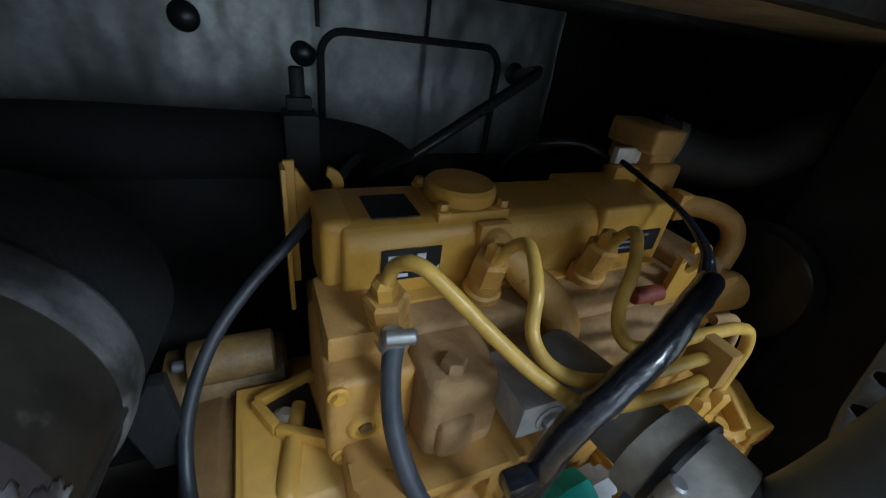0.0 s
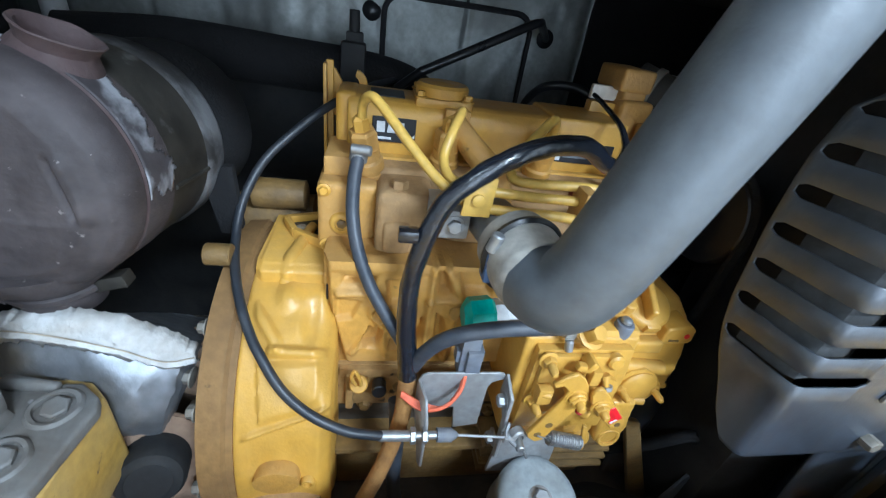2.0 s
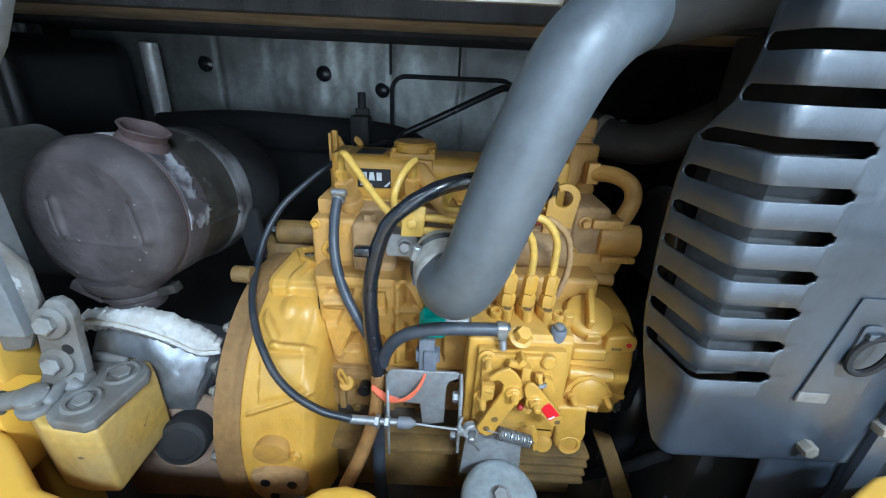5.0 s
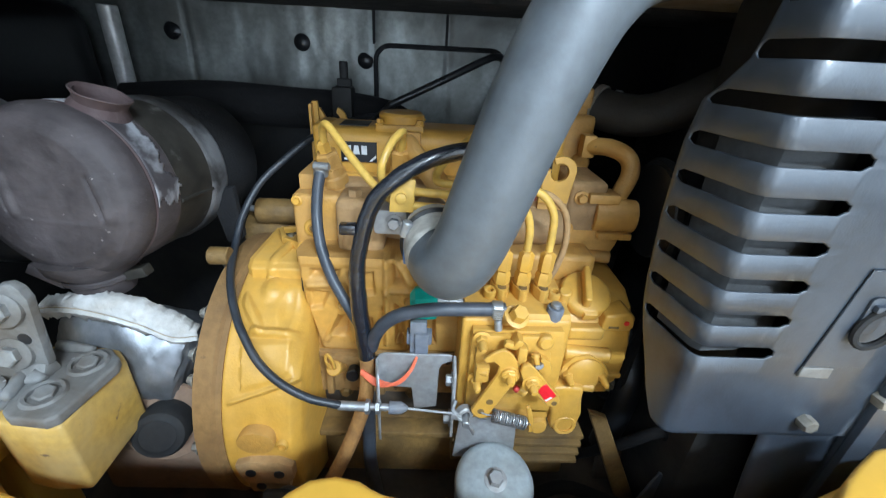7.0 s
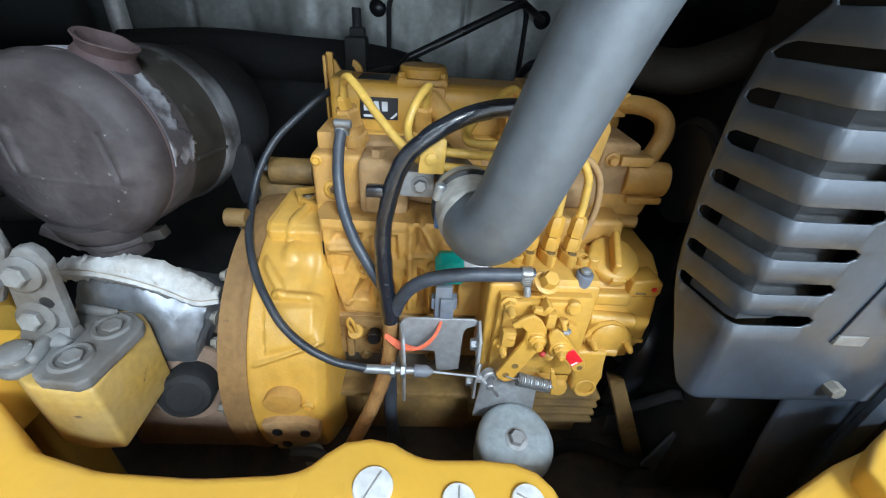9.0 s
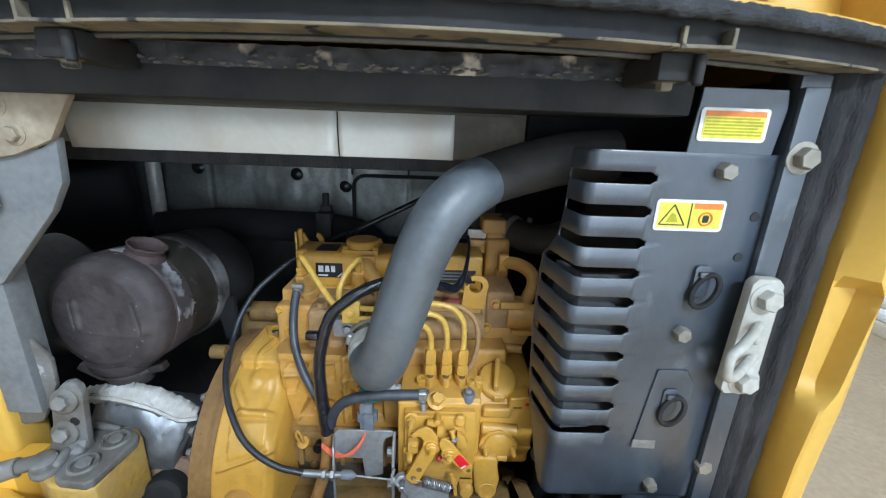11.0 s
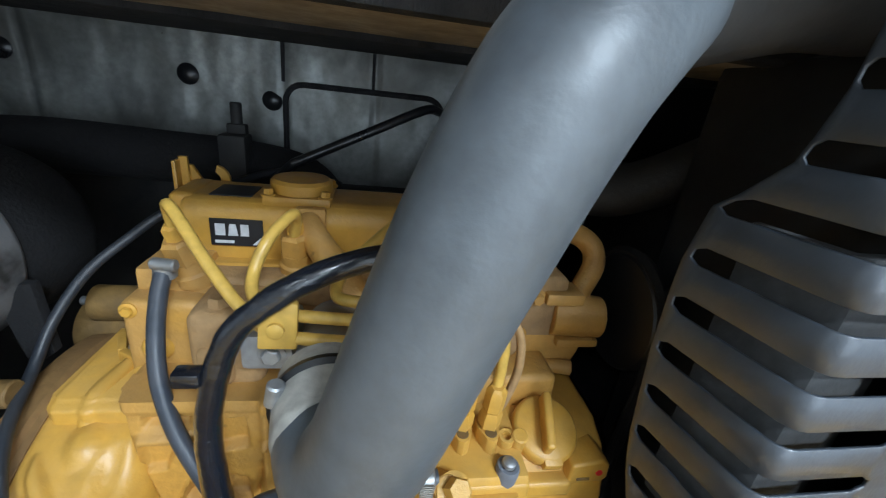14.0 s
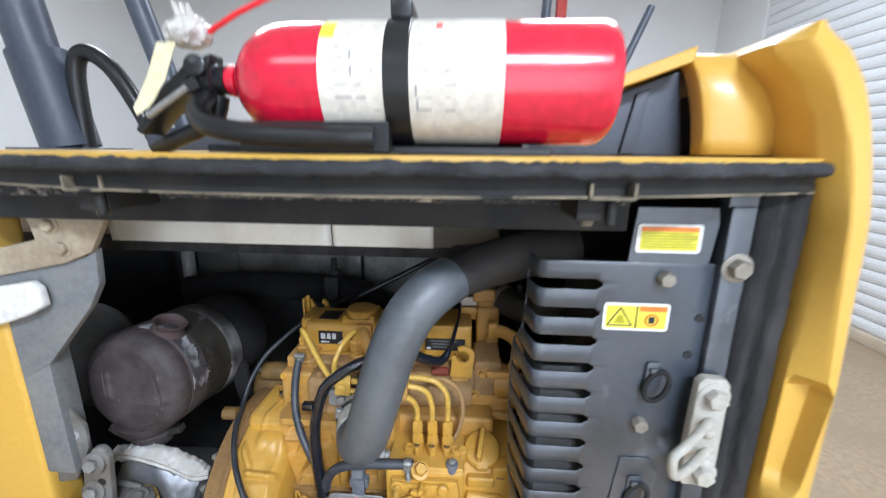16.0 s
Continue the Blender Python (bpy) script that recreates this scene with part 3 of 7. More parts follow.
seal_bm = sweep(bmesh.new(), seal_pts, [0.0086 + 0.0012 * noise.noise((p[0] * 45, 1, 2)) for p in seal_pts], 12)
for v in seal_bm.verts:
    v.co += Vector((0, 0.0016 * noise.noise(v.co * 170), 0.0022 * noise.noise(v.co * 120 + Vector((0, 0, 7)))))
part("edge_seal", seal_bm, M["rail_foam"], hood, "worn black foam edge seal", smooth=40)
part("channel", prism([(x, rail_y(x) + 0.010) for x in rail_x] + [(x, rail_y(x) + 0.050) for x in reversed(rail_x)], "z", 1.6035, 1.6060, 0.0005, 1), M["rust_lip"], hood, "rusty dusty channel under the hood's edge")
part("front_bead", sweep(bmesh.new(), [(x, rail_y(x) + 0.009, 1.6045) for x in rail_x], 0.0016, 6), M["rust_lip"], hood, "rusty tan front edge of the channel")
part("rear_bead", sweep(bmesh.new(), [(x, rail_y(x) + 0.052, 1.6005) for x in rail_x], 0.0026, 6), M["rear_bead"], hood, "olive-grey rear edge of the channel")
part("channel_back", prism([(x, rail_y(x) + 0.050) for x in rail_x] + [(x, rail_y(x) + 0.054) for x in reversed(rail_x)], "z", 1.600, 1.640, 0.001, 1), M["black_matt"], hood)
bm = bmesh.new()
gx, gz = 220, 8
crust = {}
for i in range(gx + 1):
    for k in range(gz + 1):
        x, z = -0.25 + 1.0 * i / gx, 1.583 + 0.025 * k / gz
        d = 0.005 * noise.noise((x * 45, z * 90, 2.0)) + 0.003 * noise.noise((x * 140, z * 160, 5.0))
        crust[i, k] = bm.verts.new((x, 0.058 - d, z + (0.002 * noise.noise((x * 60, 0, 9)) if k in (0, gz) else 0)))
for i in range(gx):
    for k in range(gz):
        bm.faces.new((crust[i, k], crust[i + 1, k], crust[i + 1, k + 1], crust[i, k + 1]))
part("dirty_insulation", bm, M["debris"], hood, "torn grey insulation edge caked with dirt", smooth=60)
part("cross_beam", box((-0.30, 0.062, 1.547), (0.752, 0.26, 1.609), 0.005), M["black_matt"], hood)
part("beam_edge", box((-0.28, 0.250, 1.543), (0.57, 0.2575, 1.5485), 0.001, 1), M["rear_bead"], hood)
clods = bmesh.new()
rng = random.Random(5)
for i in range(150):
    x = rng.uniform(-0.24, 0.74)
    r = rng.uniform(0.0010, 0.0038)
    y = rng.uniform(0.050, 0.057)
    tmp = bmesh.new()
    bmesh.ops.create_icosphere(tmp, subdivisions=1, radius=r)
    for v in tmp.verts:
        v.co = Vector((v.co.x * rng.uniform(1, 2.6), v.co.y, v.co.z * 0.7)) * (1 + 0.5 * noise.noise(v.co * 300 + Vector((i, 0, 0))))
        v.co += Vector((x, y + 0.002, 1.5845 + 0.018 * abs(noise.noise((i * 7.3, 1, 1)))))
    merged(clods, tmp)
tagged(part("caked_dirt", clods, M["pale_crust"], hood, "crusts of grey dirt on the ledge"), kind="stuff")
for bx in (0.70, 0.10):
    catch = part("catch_bracket", box((bx - 0.042, -0.028, 1.576), (bx - 0.002, 0.055, 1.602), 0.003), M["black_matt"], hood)
    part("catch_channel", box((bx - 0.034, -0.050, 1.602), (bx + 0.012, -0.030, 1.6055), 0.001), M["rust_lip"], catch)
    part("catch_side", box((bx - 0.036, -0.050, 1.602), (bx - 0.032, -0.030, 1.620), 0.001), M["rust_lip"], catch)
    part("catch_side", box((bx + 0.010, -0.050, 1.602), (bx + 0.014, -0.030, 1.620), 0.001), M["rust_lip"], catch)
    part("catch_pin", rod((bx - 0.006, -0.034, 1.572), (bx - 0.006, -0.034, 1.600), 0.0050), M["black_matt"], catch)
    part("catch_bolt", hex_bolt((bx - 0.026, -0.012, 1.577), (0, 0, -1), 0.008, 0.009), M["rust_lip"], catch)
# added dark panel: the deep shade past the foil edge
solo("ceiling_2", box((0.597, 0.262, 1.452), (0.985, 0.2905, 1.60), 0.004), M["void"], "near-black panel in place of the deep shade past the insulation edge", "bay roof", kind="structure")
# rear of the hood: closes the top behind the cover
solo("hood_rear_panel", box((-0.60, 0.905, 0.5), (0.98, 0.93, 1.647), 0.004), M["body_yellow"], "plain yellow panel behind the engine bay", "body panel", kind="structure")

# right body side: pillar, seal and rounded yellow side panel with a pressed recess
pillar = thing("door_pillar", (0.92, 0.08, 0.6), "black steel door pillar with a worn foam seal", "pillar", kind="structure")
pl = box((0.878, 0.062, 0.56), (0.915, 0.085, 1.600), 0.002)
box((0.905, 0.075, 0.56), (0.990, 0.15, 1.61), 0.004, bm=pl)
part("channel", pl, M["black_steel"], pillar)
part("flange", box((0.877, 0.052, 0.58), (0.908, 0.062, 1.585), 0.003), M["black_steel"], pillar)


def seal_face(x, z):
    """Two soft lips of the foam seal with a furrow between them."""
    u = (x - 0.922) / 0.068
    h = 0.016 * math.sin(math.pi * min(1, max(0, u))) ** 0.6 - 0.011 * math.exp(-((u - 0.42 - 0.04 * math.sin(z * 9)) / 0.10) ** 2)
    return 0.076 - h - 0.003 * noise.noise((x * 70, 3, z * 22)) - 0.0015 * noise.noise((x * 200, 1, z * 90))


part("foam_seal", relief([0.922 + 0.0034 * i for i in range(21)], [0.60 + 0.006 * i for i in range(170)], seal_face, "y", 0.08), M["foam"], pillar, "worn black foam door seal", smooth=60)
part("pillar_bolt", hex_bolt((0.896, 0.052, 1.503), (0, -1, 0), 0.0140, 0.014), M["bolt"], pillar, "large weathered hexagon bolt")

side = thing("body_side", (1.03, 0.4, 0.55), "rounded yellow body side with a pressed grip recess", "body panel")
bm = bmesh.new()
cols = []
for z in list(np.linspace(0.50, 1.64, 115)) + [1.66, 1.68, 1.70, 1.72, 1.74, 1.755, 1.77, 1.78, 1.79, 1.80, 1.807, 1.812]:
    rec = soft((z - 1.142) / 0.042) * soft((1.350 - z) / 0.020)
    inx = float(np.interp(z, (0.5, 1.50, 1.56, 1.62, 1.66, 1.70, 1.745, 1.772, 1.79, 1.812), (0.994, 0.996, 0.992, 0.980, 0.975, 0.970, 0.952, 0.928, 0.922, 0.955)))
    cx = float(np.interp(z, (0.5, 1.05, 1.15, 1.34, 1.45, 1.59, 1.66, 1.70, 1.745, 1.79, 1.812), (1.000, 1.003, 1.010, 1.026, 1.014, 1.000, 0.992, 0.984, 0.972, 0.948, 0.958)))
    ox = float(np.interp(z, (0.5, 1.0, 1.15, 1.32, 1.44, 1.56, 1.65, 1.70, 1.735, 1.778, 1.79, 1.812), (1.046, 1.052, 1.060, 1.054, 1.048, 1.042, 1.034, 1.030, 1.026, 1.012, 1.000, 0.972)))
    back_ = 0.055 * max(0.0, (z - 1.56) / 0.25) ** 1.6
    w = ox - cx
    ring = [(inx, 0.155), (inx, 0.070), (inx + 0.001, 0.060), (inx + 0.2 * (cx - inx), 0.054 + 0.008 * rec), (cx - 0.15 * (cx - inx) + 0.010 * rec, 0.034 + 0.024 * rec), (cx + 0.012 * rec, 0.0300 + 0.010 * rec), (cx + 0.08 * w + 0.012 * rec, 0.0280 + 0.002 * rec),
            (cx + 0.5 * w, 0.029), (cx + 0.8 * w, 0.037), (cx + 0.95 * w, 0.052), (ox, 0.075), (ox + 0.12 * w, 0.15), (ox + 0.25 * w, 0.45), (ox + 0.3 * w, 0.95), (inx, 0.95)]
    cols.append([bm.verts.new((x, min(y + back_ * (1 if y < 0.2 else 0), 0.95), z)) for x, y in ring])
for u, v in zip(cols, cols[1:]):
    for k in range(10):
        bm.faces.new((u[k], u[k + 1], v[k + 1], v[k]))
flank = bmesh.new()
rear = [[flank.verts.new(v.co) for v in c[10:] + c[:1]] for c in cols]
for u, v in zip(rear, rear[1:]):
    for k in range(len(u) - 1):
        flank.faces.new((u[k], u[k + 1], v[k + 1], v[k]))
bm.faces.new([v for v in cols[-1]][:11])
bmesh.ops.delete(bm, geom=[v for v in bm.verts if not v.link_faces], context="VERTS")
part("front_edge", bm, M["body_yellow"], side, "yellow rounded front edge with a grip recess", smooth=28)
part("flank", flank, M["body_yellow"], side, smooth=28)

# covers on top at the right
tank = thing("tank_cover", (0.88, 0.3, 1.647), "rounded yellow fuel tank cover beside a dark moulded panel", "cover")
cover_bm = bmesh.new()
rows_ = []
for i in range(19):
    a = radians(90 * i / 18)
    y, z = 0.215 - 0.075 * math.cos(a) ** 0.8, 1.650 + 0.150 * math.sin(a) ** 0.75
    rows_.append([cover_bm.verts.new((x + dx * (1 - math.sin(a)) , y + dy, z)) for x, dx, dy in ((0.851, 0.022, 0.03), (0.858, 0.020, 0.006), (0.868, 0.018, 0.0), (0.935, 0.030, 0.0), (0.950, 0.032, 0.004), (0.956, 0.034, 0.02))])
rows_.append([cover_bm.verts.new((v.co.x, 0.70, v.co.z)) for v in rows_[-1]])
for u, v in zip(rows_, rows_[1:]):
    for k in range(5):
        cover_bm.faces.new((u[k], u[k + 1], v[k + 1], v[k]))
shell_ = part("cover_shell", cover_bm, M["body_yellow"], tank, smooth=40)
mod = shell_.modifiers.new("thick", "SOLIDIFY")
mod.thickness, mod.offset = 0.004, -1
part("black_joint", box((0.938, 0.168, 1.648), (0.990, 0.68, 1.755), 0.006), M["plastic_black"], tank, "black joint beside the body side")
part("dark_panel", prism([(0.62, 1.647), (0.876, 1.647), (0.856, 1.776), (0.76, 1.740), (0.66, 1.70)], "y", 0.20, 0.62, 0.006, 2), M["blue_black"], tank, "blue-black moulded panel under the yellow edge")
part("panel_fold", prism([(0.775, 1.650), (0.800, 1.650), (0.812, 1.748), (0.792, 1.742)], "y", 0.192, 0.21, 0.004, 2), M["blue_black"], tank)
part("yellow_edge", prism([(0.66, 1.716), (0.66, 1.704), (0.76, 1.746), (0.852, 1.779), (0.856, 1.801), (0.76, 1.765)], "y", 0.155, 0.64, 0.002, 1), M["body_yellow"], tank)

# cab parts behind the hood
post = thing("cab_post", (-0.62, 0.62, 1.647), "dark grey steel cab post with a bolted sleeve", "cab post")
part("tube", sweep(bmesh.new(), [(-0.60, 0.62, 1.60), (-0.78, 0.62, 2.7)], 0.055, 16), M["blue_black"], post)
part("sleeve", sweep(bmesh.new(), [(-0.598, 0.62, 1.648), (-0.643, 0.62, 1.90)], 0.068, 16), M["blue_black"], post)
part("foot", box((-0.70, 0.53, 1.63), (-0.50, 0.72, 1.65), 0.004), M["black_steel"], post)
solo("hydraulic_hose", tube([(-0.33, 0.62, 1.64), (-0.38, 0.62, 1.76), (-0.44, 0.62, 1.86), (-0.51, 0.62, 1.90), (-0.545, 0.62, 1.84), (-0.55, 0.62, 1.64)], 0.022, 12), M["plastic_black"], "black looped hydraulic hose standing behind the hood", "hose")
lever = thing("control_stand", (-0.2, 0.55, 1.647), "black control stand behind the hood", "control stand")
part("base", box((-0.26, 0.48, 1.645), (0.60, 0.70, 1.70), 0.012), M["blue_black"], lever)
part("post", sweep(bmesh.new(), [(-0.22, 0.60, 1.66), (-0.36, 0.62, 2.10), (-0.42, 0.62, 2.5)], 0.028, 12), M["blue_black"], lever)
part("strut", sweep(bmesh.new(), [(0.70, 0.62, 1.64), (0.73, 0.66, 2.3)], 0.012, 10), M["blue_black"], lever)
part("strut", sweep(bmesh.new(), [(0.84, 0.60, 1.70), (0.97, 0.64, 2.0)], 0.010, 10), M["blue_black"], lever)

# counterweight: its top edge runs below the opening
inner = [(-0.34, 0.10), (-0.187, 0.038), (-0.10, -0.022), (-0.02, -0.042), (0.076, -0.047), (0.158, -0.042), (0.178, -0.036), (0.194, -0.020), (0.212, -0.006), (0.24, -0.001), (0.266, -0.006), (0.286, -0.018), (0.306, -0.024),
         (0.36, -0.023), (0.395, -0.026), (0.418, -0.036), (0.432, -0.052), (0.440, -0.075), (0.50, -0.088), (0.58, -0.086), (0.66, -0.063), (0.754, -0.022), (0.84, 0.007), (0.93, 0.030), (1.03, 0.032)]
outer = [(1.06, 0.0), (1.0, -0.10), (0.86, -0.20), (0.66, -0.27), (0.42, -0.30), (0.18, -0.28), (-0.05, -0.21), (-0.22, -0.11), (-0.37, 0.05)]
weight = thing("counterweight", (0.36, -0.15, 0.5), "chipped yellow counterweight with bolted top flange", "counterweight")
part("casting", prism(inner + outer, "z", 0.45, 0.950, 0.011, 3), M["weight_yellow"], weight)
part("foot", prism([(x, y - 0.02) for x, y in inner[2:-2]] + [(0.86, -0.15), (0.66, -0.22), (0.42, -0.25), (0.18, -0.23), (-0.05, -0.16)], "z", 0.0, 0.46, 0.004, 1), M["black_matt"], weight)
part("lug", prism([(0.75, -0.045), (0.785, -0.018), (0.818, 0.001), (0.853, 0.019), (0.872, 0.023), (0.880, 0.012), (0.870, -0.012), (0.850, -0.05), (0.80, -0.10), (0.74, -0.11)], "z", 0.940, 0.981, 0.010, 3), M["weight_yellow"], weight)
for px, py, pr in ((0.249, -0.056, 0.0200), (0.333, -0.068, 0.0165), (0.401, -0.068, 0.0165)):
    scr = part("screw_plug", lathe((px, py, 0.948), (0, 0, 1), [(0, pr), (0.004, pr), (0.0062, pr * 0.93), (0.0066, pr * 0.5)], 36), M["white_label"], weight, "white slotted plastic plug")
    part("slot", box((px - pr * 0.75, py - 0.0008, 0.9535), (px + pr * 0.75, py + 0.0008, 0.9556), 0.0003, 1, turn=pose(0, 0, 0, 0, 0, {0.249: 62, 0.333: 84, 0.401: -28}[px])), M["print_grey"], scr)

# ---- radiator guard ----
guard = thing("radiator_guard", (0.76, 0.07, 0.945), "black slotted steel radiator guard with warning stickers", "radiator guard")
SLOTS = [1.4705 - 0.0437 * i for i in range(10)]
HALF = 0.0078


def guard_plan(s):
    """Plan of the bent plate by length: the front face runs along x, then the plate turns back."""
    if s >= 0.018:
        return 0.632 + s, 0.065
    if s >= 0:
        a = (0.018 - s) / 0.018 * radians(76)
        return 0.650 - 0.0135 * math.sin(a), 0.065 + 0.0135 * (1 - math.cos(a))
    return 0.6369 + s * 0.18, 0.0752 - s * 0.98


def back_edge(z):
    """How far the turned side reaches back at a height."""
    return float(np.interp(z, (0.945, 0.965, 1.0, 1.055, 1.10, 1.20, 1.28, 1.335, 1.366, 1.41, 1.51), (-0.014, -0.032, -0.048, -0.078, -0.092, -0.102, -0.104, -0.094, -0.056, -0.042, -0.035)))


zs = sorted({0.945, 0.952, 0.975, 1.01, 1.045, 1.49, 1.4985, 1.505, *[round(z + k * HALF, 5) for z in SLOTS for k in (-1, -0.45, 0.45, 1)]})
end = 0.0952
ss = [None, -0.94, -0.86, -0.72, -0.5, -0.25, 0.0, 0.006, 0.012, 0.018, 0.05, end - 0.0078, end - 0.0024, end, 0.12, 0.17, 0.270]


def guard_s(k, z):
    s = ss[k]
    b = back_edge(z)
    if k == 0:
        return b
    return s * abs(b) if s < 0 else s


bm = bmesh.new()
gv = {}
for j, z in enumerate(zs):
    for k in range(len(ss)):
        x, y = guard_plan(guard_s(k, z))
        gv[k, j] = bm.verts.new((x, y, z))
for j in range(len(zs) - 1):
    zm = (zs[j] + zs[j + 1]) / 2
    slot = next((i for i, z in enumerate(SLOTS) if abs(zm - z) < HALF), None)
    for k in range(len(ss) - 1):
        q = (gv[k, j], gv[k + 1, j], gv[k + 1, j + 1], gv[k, j + 1])
        if slot is not None and 1 <= k <= 12:
            middle = abs(zm - SLOTS[slot]) < 0.45 * HALF
            if k < 12 or middle:
                up = zm > SLOTS[slot]
                if k == 1 and not middle:
                    bm.faces.new((gv[1, j], gv[1, j + 1], gv[2, j + 1]) if up else (gv[1, j], gv[1, j + 1], gv[2, j]))
                if k == 11 and not middle:
                    bm.faces.new((gv[12, j], gv[12, j + 1], gv[11, j + 1]) if up else (gv[12, j], gv[12, j + 1], gv[11, j]))
                continue
        bm.faces.new(q)
bmesh.ops.delete(bm, geom=[v for v in bm.verts if not v.link_faces], context="VERTS")
plate = part("slotted_plate", bm, M["black_steel"], guard, smooth=30)
mod = plate.modifiers.new("thick", "SOLIDIFY")
mod.thickness, mod.offset = 0.0028, 0
mod = plate.modifiers.new("edge", "BEVEL")
mod.width, mod.segments, mod.limit_method, mod.angle_limit = 0.0009, 1, "ANGLE", radians(50)
part("upper_tab", prism([(0.757, 1.500), (0.866, 1.500), (0.872, 1.56), (0.868, 1.582), (0.763, 1.582)], "y", 0.0640, 0.0668, 0.0008, 1), M["black_steel"], guard)
side_fill = box((0.745, 0.125, 0.60), (0.90, 0.36, 1.46), 0.02)
box((0.80, 0.34, 0.60), (0.90, 0.66, 1.30), 0.02, bm=side_fill)
part("core_shroud", side_fill, M["black_matt"], guard)
skirt = bmesh.new()
rows_ = [[skirt.verts.new(v) for v in ((xl, y, z), (xl + 0.012, y - 0.002, z), (xr, y - 0.004, z))] for xl, xr, y, z in ((0.772, 0.884, 0.0755, 0.965), (0.776, 0.884, 0.074, 0.930), (0.781, 0.874, 0.071, 0.860), (0.789, 0.872, 0.066, 0.780), (0.797, 0.872, 0.060, 0.690), (0.808, 0.872, 0.052, 0.575))]
for u, v in zip(rows_, rows_[1:]):
    for k in range(2):
        skirt.faces.new((u[k], v[k], v[k + 1], u[k + 1]))
skirt_ob = part("lower_skirt", skirt, M["black_steel"], guard)
mod = skirt_ob.modifiers.new("thick", "SOLIDIFY")
mod.thickness, mod.offset = 0.003, 0
part("inner_baffle", prism([(0.6365, 0.146), (0.6475, 0.088), (0.655, 0.0805), (0.700, 0.084), (0.752, 0.104), (0.752, 0.112), (0.700, 0.092), (0.657, 0.092), (0.6445, 0.148)], "z", 1.065, 1.330), M["baffle"], guard, "dust-grey sheet behind the lower slots")
part("drain_plate", prism([(0.690, 0.56), (0.800, 0.56), (0.800, 0.70), (0.740, 0.74)], "y", 0.150, 0.156, 0.001, 1), M["black_steel"], guard)
for bx, bz, br in ((0.810, 1.483, 0.0105), (0.802, 1.252, 0.0105), (0.808, 0.975, 0.009), (0.886, 1.017, 0.0115)):
    part("bolt", hex_bolt((bx, 0.0635, bz), (0, -1, 0), br * 1.12, 0.014, washer=False), M["bolt"], guard, "pale zinc hexagon bolt")
for hx, hz in ((0.866, 1.425), (0.858, 1.368)):
    part("bolt_hole", lathe((hx, 0.0632, hz), (0, -1, 0), [(0, 0.0065), (0.0009, 0.0062)], 16), M["ink"], guard)


def pull_ring(cx, cz):
    """A pressed dish with a wire pull ring."""
    dish = part("pull_pad", prism(rounded_rect(cx - 0.014, cz - 0.012, cx + 0.008, cz + 0.034, 0.006), "y", 0.0575, 0.0640, 0.002, 2), M["black_steel"], guard)
    ring_ = [(cx + 0.0120 * math.cos(a) + 0.007 * math.sin(a), 0.051 - 0.006 * math.cos(a), cz + 0.0235 * math.sin(a)) for a in np.linspace(0, 2 * math.pi, 22)]
    part("pull_ring", sweep(bmesh.new(), ring_, 0.0042, 8, False), M["black_matt"], dish)
    part("ring_clip", box((cx - 0.010, 0.052, cz + 0.018), (cx + 0.010, 0.060, cz + 0.026), 0.002), M["black_steel"], dish)


pull_ring(0.815, 1.322)
pull_ring(0.810, 1.125)
part("flap_tab", prism([(0.764, 1.048), (0.802, 1.046), (0.802, 1.062), (0.766, 1.062)], "y", 0.0590, 0.0632, 0.001, 1), M["latch_pale"], guard, "pale bare-metal tab under the flap")
part("inspection_flap", prism([(0.766, 1.062), (0.838, 1.062), (0.842, 1.165), (0.826, 1.190), (0.782, 1.190)], "y", 0.0605, 0.0632, 0.0008, 1), M["black_steel"], guard)


